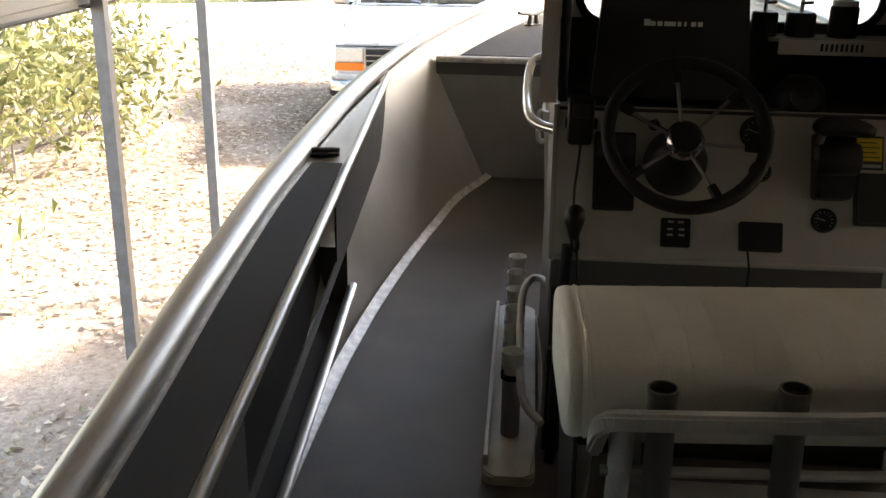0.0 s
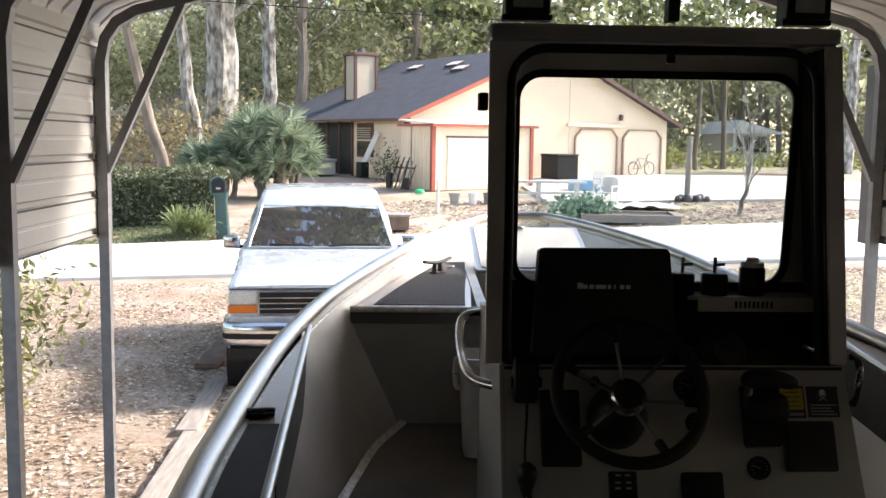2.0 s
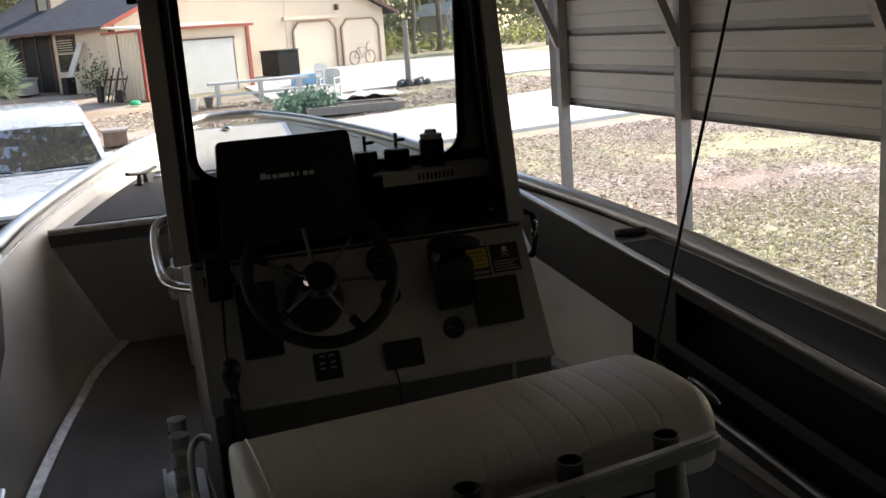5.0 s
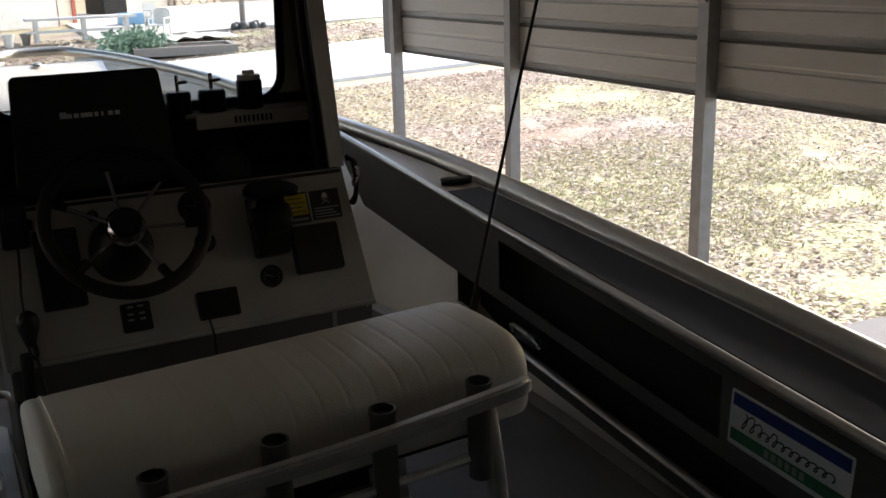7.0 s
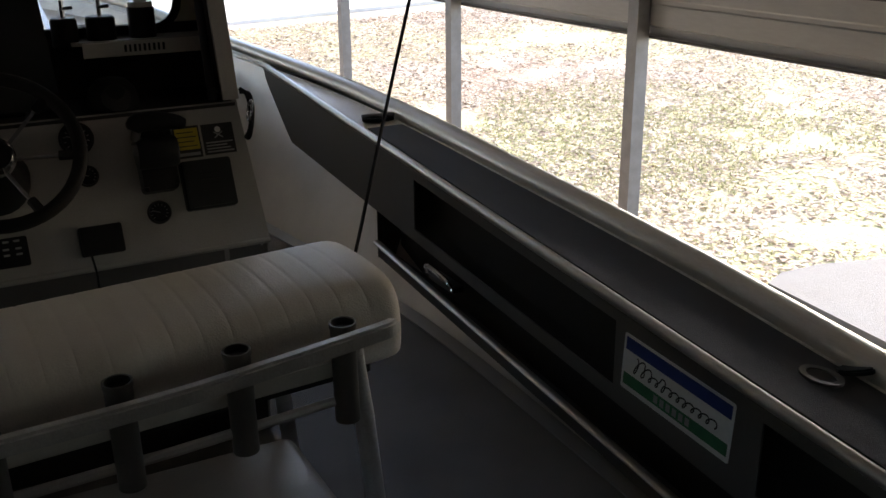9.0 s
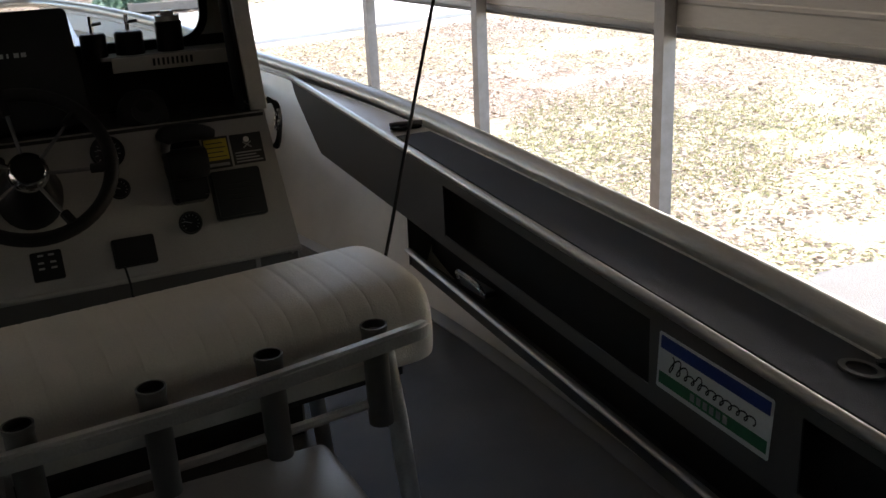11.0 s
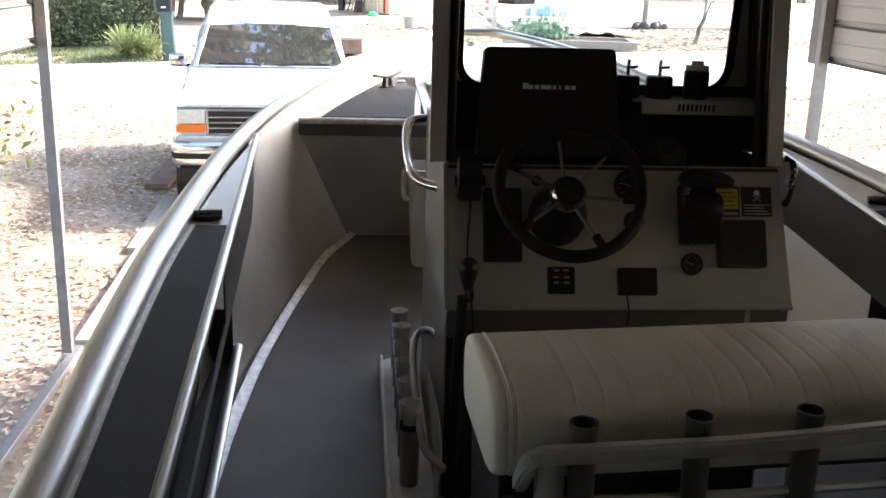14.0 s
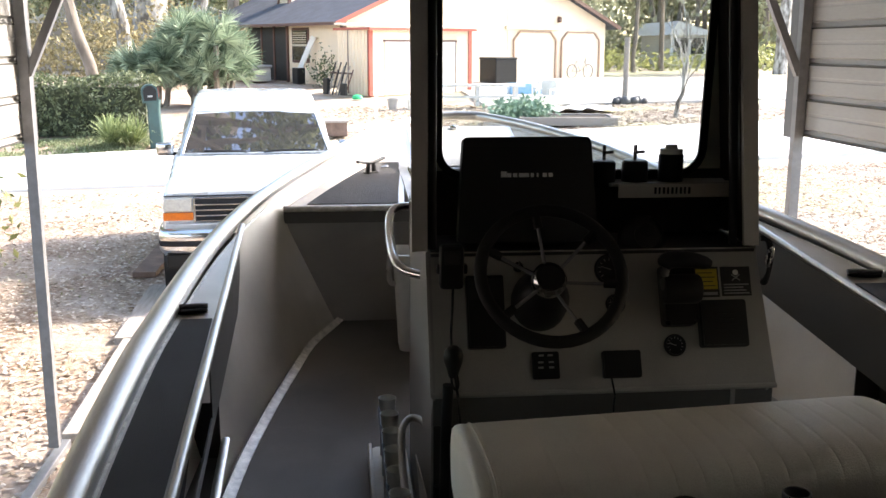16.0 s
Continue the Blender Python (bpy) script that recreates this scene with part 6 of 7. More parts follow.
part("lid", boxed((-0.65, -0.63, 1.06), (0.65, 0.63, 1.16), TMx, 0.03), SUNCOVER, hot)
crate = thing("planter_box", (0.72, 26.9, 0), "reddish brown wooden planter box at the roadside", "planter")
part("box", boxed((0.44, 26.5, -0.02), (1.02, 27.3, 0.34), None, 0.015), RUST, crate)
part("rim", boxed((0.40, 26.46, 0.34), (1.06, 27.34, 0.40), None, 0.01), PLANK, crate)
lean = thing("leaning_board", HM @ Vector((-0.4, 2.5, 0)), "long white board leaning against the house wall", "board")
bm = bmesh.new()
tube(bm, [HM @ Vector((-0.62, 2.72, 0.60)), HM @ Vector((-0.12, 2.28, 2.05))], 0.17, 4, flat=(0.9, 0.9), phase=math.pi / 4)
part("plank", bm, LEANW, lean)
part("stand", boxed((-0.85, 2.50, 0.0), (-0.45, 3.0, 0.70), HM, 0.03), BLACK, lean, "black bin under the board")
bin_ = thing("storage_chest", HM @ Vector((-1.4, 5.6, 0)), "grey storage chest beside the porch", "chest")
part("chest", boxed((-1.9, 4.6, 0.0), (-1.0, 6.6, 0.62), HM, 0.04), CONSOLE, bin_)
part("lid", boxed((-1.95, 4.55, 0.62), (-0.95, 6.65, 0.74), HM, 0.03), PANEL, bin_)
tools = thing("tool_rack", SM2 @ Vector((-0.5, 1.4, 0)), "garden tools leaning in a rack by the shed", "tool rack")
part("bar", boxed((-0.55, 0.5, 0.78), (-0.47, 2.0, 0.85), SM2), BROWN, tools)
for i in range(9):
    bm = bmesh.new()
    y = 0.55 + i * 0.16
    tube(bm, [SM2 @ Vector((-0.75 - 0.05 * (i % 3), y, 0.0)), SM2 @ Vector((-0.45, y + 0.08 * ((i % 4) - 1.5), 0.95 + 0.14 * (i % 3)))], 0.025, 6)
    part("tool_handle", bm, (BROWN, PLANK, BLACK)[i % 3], tools)
for y, h in ((0.6, 0.45), (1.9, 0.62)):
    part("shovel_blade", boxed((-0.85, y - 0.18, 0.0), (-0.72, y + 0.18, h), SM2, 0.03), BLACK, tools)
ball = thing("green_ball", (1.75, 36.9, 0), "bright green plastic lid on the grass", "lid")
BRIGHTGREEN = mat("bright green plastic", (0.03, 0.42, 0.16), 0.4, 0, 0.05, 5)
bm = bmesh.new()
lathe(bm, [(0.18, 0.0), (0.20, 0.04), (0.18, 0.12), (0.1, 0.17), (0, 0.18)], Matrix.Translation((1.75, 36.9, 0.0)), 18)
part("shell", bm, BRIGHTGREEN, ball, "", True)
for i, (x, y, r, h, m_) in enumerate(((2.75, 33.2, 0.19, 0.28, PANEL), (3.35, 33.0, 0.17, 0.30, WHITE), (3.9, 33.6, 0.15, 0.24, PLANK))):
    pot = thing("plant_pot", (x, y, 0), ("grey", "white", "weathered brown")[i] + " empty plant pot on the grass", "pot", "plant pots by the shed")
    bm = bmesh.new()
    lathe(bm, [(r * 0.7, -0.05), (r, h), (r * 1.1, h), (r * 1.1, h + 0.06), (r * 0.92, h + 0.06), (r * 0.9, h - 0.05), (0, h - 0.06)], Matrix.Translation((x, y, 0)), 20)
    part("pot", bm, m_, pot, "", True)
stake = thing("white_stake", (2.05, 31.0, 0), "thin white stake standing in the lawn", "stake")
bm = bmesh.new()
cyl(bm, (2.05, 31.0, -0.1), (2.05, 31.0, 0.95), 0.05, 0.045, 8)
part("pole", bm, WHITE, stake)
stake2 = copy_thing(stake, Matrix.Translation((-2.25, 24.2, 0.15)))
tagged(stake2, "thin pale stake beside the roadside mailbox")

# mailbox
MBG = mat("dark green plastic", (0.022, 0.062, 0.062), 0.4, 0, 0.1, 6)
mb = thing("mailbox", (-4.1, 26.7, 0), "dark green plastic mailbox with a rounded hood on its post", "mailbox")
bm = bmesh.new()
loft(bm, [[(-4.1 + x * k, 26.62 + y * k, z) for x, y in rounded(0.30, 0.26, 0.05)] for k, z in ((1.0, -0.2), (0.92, 0.4), (0.86, 0.80), (0.98, 0.95), (1.05, 1.02))])
part("post", bm, MBG, mb, "", True)
arcp = [(0.18 * math.cos(radians(a)), 0.24 + 0.18 * math.sin(radians(a))) for a in range(0, 181, 15)]
MBM = Matrix.Translation((-4.1, 26.32, 0.97)) @ Matrix.Rotation(radians(12), 4, "Z") @ UP
bm = bmesh.new()
prism(bm, [(0.165, 0.0)] + arcp + [(-0.165, 0.0)], MBM, 0.55, 0.02)
part("box", bm, MBG, mb)
bm = bmesh.new()
prism(bm, [(x * 0.80, z * 0.80 + 0.05) for x, z in [(0.165, 0.0)] + arcp + [(-0.165, 0.0)]], MBM @ Matrix.Translation((0, 0, -0.014)), 0.014)
door = part("door", bm, BLACK, mb, "black front door")
part("latch", boxed((-0.05, 0.13, -0.03), (0.05, 0.17, -0.014), MBM, 0.004), GREYINK, door)
part("flag", boxed((0.181, 0.12, 0.15), (0.196, 0.32, 0.22), MBM), REDTRIM, mb, "folded red flag")

mb.matrix_basis = Matrix.Translation((-3.91, 26.7, 0)) @ Matrix.Rotation(radians(-2.5), 4, "Y") @ Matrix.Diagonal((1.16, 1.16, 1.12, 1))

# raised bed, plastic chairs, blue tub, post and sapling across the road
bed = thing("raised_bed", (7.2, 27.2, 0), "low raised garden bed edged with grey timbers", "garden bed")
BDM = Matrix.Translation((7.0, 27.3, 0)) @ Matrix.Rotation(radians(-8), 4, "Z")
for a, b in (((-1.1, -0.85, -0.05), (1.25, -0.70, 0.17)), ((-1.1, 0.75, -0.05), (1.25, 0.90, 0.17)), ((-1.25, -0.85, -0.05), (-1.1, 0.90, 0.17)), ((1.25, -0.85, -0.05), (1.4, 0.90, 0.17))):
    part("timber", boxed(a, b, BDM, 0.01), PLANK, bed)
SOIL = mat("dark garden soil", (0.07, 0.05, 0.035), 0.95, 0, 0.3, 6, 0.6, 30)
part("soil", boxed((-1.1, -0.7, -0.05), (1.25, 0.75, 0.12), BDM), SOIL, bed)
cloth = thing("white_tarpaulin", (8.1, 29.6, 0.05), "crumpled white tarpaulin lying behind the garden bed", "tarpaulin")
bm = bmesh.new()
grid(bm, [[(6.3 + 3.1 * u, 29.9 + 2.0 * v, 0.06 + 0.16 * abs(noise.noise((u * 5, v * 3, 2))) + 0.05 * noise.noise((u * 14, v * 9, 4))) for u in [i / 30 for i in range(31)]] for v in [j / 14 for j in range(15)]], (0, 0, -0.01))
part("sheet", bm, WHITE, cloth, "", True)
table = thing("white_bench", (5.6, 33.5, 0), "long white garden bench seen across the road", "bench")
part("top", boxed((3.9, 33.2, 0.62), (7.2, 33.7, 0.70), None, 0.01), WHITE, table)
for x in (4.2, 5.6, 6.9):
    part("leg", boxed((x - 0.06, 33.25, -0.02), (x + 0.06, 33.65, 0.62)), WHITE, table)
part("rail", boxed((3.9, 33.2, 0.25), (7.2, 33.28, 0.33)), WHITE, table)


def chair(x, y, turn):
    ob = thing("plastic_chair", (x, y, 0), "white moulded plastic garden chair on the grass", "chair", "white garden chairs")
    m = Matrix.Translation((x, y, 0)) @ Matrix.Rotation(radians(turn), 4, "Z")
    part("seat", boxed((-0.26, -0.25, 0.40), (0.26, 0.25, 0.44), m, 0.01), WHITE, ob)
    bm = bmesh.new()
    prism(bm, rounded(0.52, 0.52, 0.14), m @ Matrix.Translation((0, 0.26, 0.66)) @ UP, 0.03)
    part("backrest", bm, WHITE, ob)
    for sx in (-0.24, 0.24):
        part("armrest", boxed((sx - 0.03, -0.25, 0.62), (sx + 0.03, 0.27, 0.65), m), WHITE, ob)
        for sy in (-0.23, 0.23):
            part("leg", boxed((sx - 0.025, sy - 0.025, -0.02), (sx + 0.025, sy + 0.025, 0.62 if sy < 0 else 0.42), m), WHITE, ob)
    return ob


chair(8.2, 35.2, 20)
chair(7.4, 31.2, -35)
tub = thing("blue_tub", (8.2, 38.2, 0), "light blue plastic tub on the lawn", "tub")
BLUEP = mat("light blue plastic", (0.22, 0.42, 0.60), 0.45, 0, 0.05, 4)
part("tub", boxed((7.6, 37.9, -0.02), (8.9, 38.6, 0.42), None, 0.05), BLUEP, tub)
lot = thing("wooden_post", (10.4, 33.2, 0), "weathered wooden post with stones at its foot", "post")
bm = bmesh.new()
cyl(bm, (10.4, 33.2, -0.1), (10.42, 33.2, 2.15), 0.105, 0.095, 10)
part("post", bm, PLANK, lot, "", True)
for i in range(7):
    bm = bmesh.new()
    bmesh.ops.create_icosphere(bm, subdivisions=2, radius=0.13 + 0.03 * (i % 3), matrix=Matrix.Translation((10.0 + 0.16 * i, 32.85 + 0.1 * (i % 2), 0.05)))
    for v in bm.verts:
        v.co += Vector((0, 0, 1)) * 0.05 * noise.noise(v.co * 6)
    part("stone", bm, DARKSTEEL, lot, "", True)
lot.matrix_basis = Matrix.Translation((10.6, 33.2, 0))
bike = thing("bicycle", HM @ Vector((13.6, -0.6, 0)), "bicycle leaning by the garage door", "bicycle")
for x in (13.0, 14.1):
    bm = bmesh.new()
    tube(bm, [HM @ Vector((x + 0.33 * math.cos(a), -0.5, 0.34 + 0.33 * math.sin(a))) for a in n24], 0.022, 6, closed=True, up=(0.5, -0.86, 0))
    part("wheel", bm, BLACK, bike)
for pts in ([(13.0, 0.34), (13.3, 0.85), (13.9, 0.82), (14.1, 0.34)], [(13.3, 0.85), (13.55, 0.33), (13.9, 0.82)], [(13.9, 0.8), (13.95, 1.05), (14.15, 1.08)], [(13.0, 0.34), (13.55, 0.33)]):
    bm = bmesh.new()
    tube(bm, [HM @ Vector((x, -0.5, z)) for x, z in pts], 0.022, 6, up=(0.5, -0.86, 0))
    part("frame_tube", bm, PLANK, bike)

# white house far behind the trees, and a grey roof to the west
far_house = thing("far_house", (27.5, 80, 0), "white house far off behind the trees", "house")
part("wall", boxed((29.2, 80, 0), (32.2, 88, 2.6)), WHITE, far_house)
bm = bmesh.new()
prism(bm, [(28.8, 2.5), (33.4, 2.5), (29.6, 3.6)], Matrix.Translation((0, 79.4, 0)) @ UP, 9.4)
part("roof", bm, WHITE, far_house)
for x in (29.5, 30.9):
    part("window", boxed((x, 79.9, 1.0), (x + 1.1, 80.0, 2.3)), WGLASS, far_house)
grey_house = thing("far_house", (-13, 66, 0), "grey roofed house behind the oak trunks", "house")
part("wall", boxed((-17, 66, 0), (-4.5, 74, 3.0)), PLANK, grey_house)
bm = bmesh.new()
prism(bm, [(-17.8, 2.9), (-3.7, 2.9), (-10.5, 5.6)], Matrix.Translation((0, 65.4, 0)) @ UP, 9.4)
part("roof", bm, CONSOLE, grey_house)

# overhead service line
bm = bmesh.new()
tube(bm, [(x, 30, (6.0 - 0.044 * x if x < 12 else 5.47 + 0.0004 * (x - 12) ** 2) + (0.002 * (x + 4) ** 2 if x < -4 else 0)) for x in range(-60, 61, 4)], 0.014, 6)
single("power_line", bm, BLACK, "thin overhead service line above the road", "cable")

# ---- plants ----
BARK = mat("pale lichened bark", (0.45, 0.44, 0.41), 0.9, 0, 0.5, 4.5, 1.0, 14, tint=(0.10, 0.088, 0.072), stretch=(1, 1, 0.45))
BARKD = mat("dark bark", (0.19, 0.16, 0.13), 0.9, 0, 0.3, 2.5, 0.9, 14, stretch=(1, 1, 0.35))
OAK = leaf_mat("oak leaves", (0.08, 0.10, 0.045), (0.30, 0.33, 0.16), 0.6, 0.45)
# the haze of distance is put into these two paler leaf colours
HAZE = leaf_mat("haze-paled far leaves", (0.15, 0.165, 0.085), (0.46, 0.46, 0.26), 0.6, 0.5)
FAR_HAZE = leaf_mat("haze-paled woods leaves", (0.24, 0.25, 0.155), (0.47, 0.47, 0.31), 0.6, 0.5)
YELLOW = leaf_mat("yellowing bush leaves", (0.075, 0.09, 0.032), (0.29, 0.285, 0.115), 0.55, 0.35)
HEDGE = leaf_mat("dark hedge leaves", (0.05, 0.065, 0.035), (0.17, 0.20, 0.105))
FERN = leaf_mat("light green fronds", (0.13, 0.18, 0.07), (0.38, 0.43, 0.20))
PALM = leaf_mat("grey-green palm fronds", (0.075, 0.12, 0.075), (0.36, 0.44, 0.31), 0.45)
AUTUMN = leaf_mat("tan and olive leaves", (0.14, 0.115, 0.055), (0.40, 0.34, 0.18), 0.6, 0.4)
DEAD = leaf_mat("fallen leaves", (0.20, 0.14, 0.095), (0.70, 0.62, 0.52), 0.8, 0.2)
rng = np.random.default_rng(7)


def leaf_mesh(name, centres, size, rand=0.5, flat=0.0, long=1.6):
    """Many small bent leaves, two quads each, about the given places."""
    c = np.asarray(centres, float)
    n = len(c)
    a = rng.normal(size=(n, 3))
    if flat:
        a[:, 2] *= 1 - flat
    a /= np.linalg.norm(a, axis=1)[:, None]
    b = np.cross(a, rng.normal(size=(n, 3)))
    if flat:
        b[:, 2] *= 1 - flat
    b /= np.linalg.norm(b, axis=1)[:, None]
    nrm = np.cross(a, b)
    s = size * (1 + rand * (rng.random(n) - 0.5) * 2)
    a *= (s * long / 2)[:, None]
    b *= (s / 2)[:, None]
    nrm *= (s * 0.18)[:, None]
    v = np.stack([c - a, c - b * 0.9 + nrm, c + a, c + b * 0.9 + nrm], 1).reshape(-1, 3)
    f = np.arange(4 * n).reshape(n, 4)
    me = bpy.data.meshes.new(name)
    faces = np.concatenate([f[:, [0, 1, 2]], f[:, [0, 2, 3]]]).tolist()
    me.from_pydata(v.tolist(), [], faces)
    return me


def leaves(name, centres, size, material, parent=None, **kw):
    me = leaf_mesh(name, centres, size, **kw)
    me.materials.append(material)
    ob = new(name, me)
    if parent is not None:
        ob.parent = parent
        ob.matrix_parent_inverse = parent.matrix_basis.inverted()
    return ob


def limb(bm, start, end, r0, r1, bend=0.25, seg=8, steps=7, jitter=0.02):
    start, end = Vector(start), Vector(end)
    off = Vector(rng.normal(size=3)) * (end - start).length * bend * 0.35
    pts = []
    for i in range(steps + 1):
        t = i / steps
        pts.append(start.lerp(end, t) + off * math.sin(math.pi * t) + Vector(rng.normal(size=3)) * jitter * (end - start).length * (0 < i < steps))
    rings = []
    for i, p in enumerate(pts):
        d = (pts[min(i + 1, steps)] - pts[max(i - 1, 0)]).normalized()
        u = d.cross(Vector((0, 1, 0)) if abs(d.y) < 0.8 else Vector((1, 0, 0))).normalized()
        w = d.cross(u)
        r = r0 + (r1 - r0) * i / steps
        rings.append([bm.verts.new(p + (u * math.cos(2 * math.pi * j / seg) + w * math.sin(2 * math.pi * j / seg)) * r * (1 + 0.10 * math.sin(3 * j + 0.5 * i) + 0.05 * math.sin(5 * j + 1.7 * i))) for j in range(seg)])
    for a, b in zip(rings, rings[1:]):
        for j in range(seg):
            bm.faces.new((a[j], a[(j + 1) % seg], b[(j + 1) % seg], b[j]))
    bm.faces.new(rings[-1])
    return pts


def tree(x, y, h, r, lean=(0, 0), crown_z=5.0, spread=4.0, count=1600, leaf=0.34, bark=BARK, green=OAK, label="tall oak with a pale lichened trunk", clumps=16):
    ob = thing("oak_tree", (x, y, 0), label, "tree")
    bm = bmesh.new()
    top = (x + lean[0], y + lean[1], h)
    pts = limb(bm, (x, y, -0.2), top, r, r * 0.45, 0.03, 14, 12, 0.0035)
    ends = []
    for i in range(clumps):
        t = 0.45 + 0.55 * rng.random()
        p = pts[min(int(t * 12), 12)]
        ang = rng.random() * 2 * math.pi
        d = spread * (0.45 + 0.55 * rng.random())
        e = Vector((p.x + d * math.cos(ang), p.y + d * math.sin(ang), max(crown_z, p.z + 0.3 + 2.4 * rng.random() - 0.6)))
        limb(bm, p, e, r * 0.22, r * 0.04, 0.35, 6, 6)
        ends.append(e)
    part("trunk", bm, bark, ob, "", True)
    cs = []
    per = count // len(ends)
    for e in ends:
        cs.append(np.array(e) + rng.normal(size=(per, 3)) * np.array([0.9, 0.9, 0.55]) * (0.6 + 0.6 * rng.random()))
    leaves("crown", np.concatenate(cs), leaf, green, ob)
    return ob


tree(-6.9, 46, 17, 0.80, (0.3, 0), 9.5, 6.0, 2600, 0.34, label="broad oak with a pale lichened trunk behind the palm")
tree(-7.4, 44, 16, 0.30, (-2.3, 0), 9.5, 4.0, 1100, 0.28, label="slender leaning oak with mottled bark")
tree(-8.3, 41, 15, 0.24, (-3.0, 0), 9.5, 3.6, 900, 0.26, BARKD, OAK, label="leaning oak with a mottled grey trunk")
tree(-5.8, 55, 16, 0.42, (0.1, 0), 10, 5, 1600, 0.30, BARK, label="dark-trunked oak beside the house")
tree(-4.3, 58, 16, 0.36, (0.4, 0), 10, 5, 1600, 0.30, BARKD, label="tall oak behind the house roof")
tree(2.5, 66, 17, 0.45, (0.3, 0), 8, 6, 2400, 0.40, BARKD, label="tall oak rising behind the house")
tree(9.0, 70, 17, 0.45, (0.3, 0), 8, 6, 2400, 0.40, BARKD, label="tall oak rising behind the house")
tree(20.3, 62, 14, 0.15, (0.2, 0), 7.0, 5, 1400, 0.36, BARKD, label="dark slim oak beyond the driveway")
tree(23.5, 66, 15, 0.18, (-0.4, 0), 7.0, 5, 1400, 0.36, BARKD, label="dark slim oak beyond the driveway")
tree(17.6, 68, 15, 0.18, (0.4, 0), 7.5, 5, 1400, 0.36, BARKD, label="dark slim oak beyond the driveway")
tree(28, 58, 14, 0.4, (0.4, 0), 5.0, 5, 2200, 0.36, BARK, label="spreading oak beyond the driveway")
# four oaks out of view, added to shape reflections and block sky light
tree(-12.5, 13, 17, 0.6, (10.5, 2), 10.5, 8.0, 30000, 0.14, BARKD, label="unseen oak over the drive, added for reflections and shade", clumps=40)
tree(-15, 24, 18, 0.5, (2.5, -1), 11, 8.0, 2400, 0.32, BARKD, label="unseen oak west of the drive, added for shade", clumps=20)
tree(-14.5, 18.5, 18, 0.6, (12.5, -1.5), 11, 7.5, 16000, 0.17, BARKD, label="unseen oak over the drive, added to darken the truck glass", clumps=30)
tree(-19, 28, 19, 0.6, (14, 0), 10, 8.0, 14000, 0.20, BARKD, label="unseen oak over the road, added to block sky light", clumps=30)


for x, y, h_, r in ((-7.5, -7, 17, 0.40), (-3.2, -12, 19, 0.5), (0.6, -8.5, 18, 0.36), (3.4, -14, 19, 0.5), (-11, -13, 19, 0.45), (-5.4, -19, 20, 0.5)):
    tree(x, y, h_, r, (0.4, 0.2), 9.5, 4.5, 1500, 0.30, BARKD, label="tall oak standing south of the carport", clumps=14)

# bare sapling across the road
sap = thing("bare_sapling", (10.25, 28, 0), "bare young tree with thin crooked twigs", "tree")
bm = bmesh.new()
trunk_pts = limb(bm, (10.25, 28, -0.1), (10.55, 28, 1.9), 0.075, 0.04, 0.1, 8, 8)
for i in range(15):
    p = trunk_pts[min(8, 3 + int(rng.random() * 6))]
    e = p + Vector((rng.normal() * 0.55, rng.normal() * 0.4, 0.5 + rng.random() * 1.5))
    q = limb(bm, p, e, 0.020, 0.005, 0.4, 5, 5)
    for _ in range(2):
        limb(bm, q[3], q[3] + Vector((rng.normal() * 0.35, rng.normal() * 0.3, 0.2 + rng.random() * 0.7)), 0.008, 0.003, 0.4, 4, 3)
part("trunk", bm, BARK, sap, "", True)
sap.matrix_basis = Matrix.Translation((10.45, 28, 0))

# far woods
cs = []
for i in range(230):
    x = -75 + 150 * rng.random()
    y = 78 + 45 * rng.random() - 0.10 * abs(x)
    if 24 < x < 35 and y < 92:
        continue
    z0 = 0.5 + 13 * rng.random()
    cs.append(np.array([x, y, z0]) + rng.normal(size=(760, 3)) * np.array([2.7, 2.2, 1.7]))
woods = leaves("far_woods", np.concatenate(cs), 0.44, FAR_HAZE)
tagged(woods, "dense green woods behind the houses", "woods", "", "stuff")
bm = bmesh.new()
for i in range(70):
    x, y = -60 + 120 * rng.random(), 74 + 30 * rng.random()
    if 24 < x < 35 and y < 92:
        continue
    limb(bm, (x, y, -0.3), (x + rng.normal() * 1.2, y, 17), 0.2 + 0.22 * rng.random(), 0.12, 0.04, 7, 6, 0.004)
single("far_trunks", bm, BARKD, "bare trunks standing in the far woods", "woods", "stuff", smooth=True)
cs = []
for i in range(60):
    x = -45 + 100 * rng.random()
    if -14 < x < 16:
        continue
    cs.append(np.array([x, 64 + 12 * rng.random(), 0.3 + 0.7 * rng.random()]) + rng.normal(size=(260, 3)) * np.array([1.4, 0.9, 0.45]))
brush = leaves("underbrush", np.concatenate(cs), 0.22, leaf_mat("yellow-green brush leaves", (0.13, 0.145, 0.055), (0.46, 0.47, 0.19), 0.6, 0.4))
tagged(brush, "low green underbrush along the wood's edge", "underbrush", "", "stuff")
cs = []
for i in range(46):
    cs.append(np.array([-16 + 10.5 * rng.random(), 42 + 14 * rng.random(), 0.5 + 1.9 * rng.random()]) + rng.normal(size=(240, 3)) * np.array([1.0, 0.9, 0.7]))
thicket = leaves("thicket", np.concatenate(cs), 0.13, AUTUMN)
tagged(thicket, "tan and olive thicket behind the hedge", "thicket", "", "stuff")

cs = []
for i in range(70):
    cs.append(np.array([-20 + 20 * rng.random(), 60 + 10 * rng.random(), 4.5 + 5.5 * rng.random()]) + rng.normal(size=(260, 3)) * np.array([1.5, 1.2, 0.9]))
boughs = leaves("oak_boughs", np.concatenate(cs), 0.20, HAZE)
tagged(boughs, "hanging green and yellowing oak boughs behind the trunks", "foliage", "", "stuff")

# clipped hedge
hedge = thing("hedge", (-9.5, 29.6, 0), "dark green clipped hedge beside the road", "hedge")
n = 26000
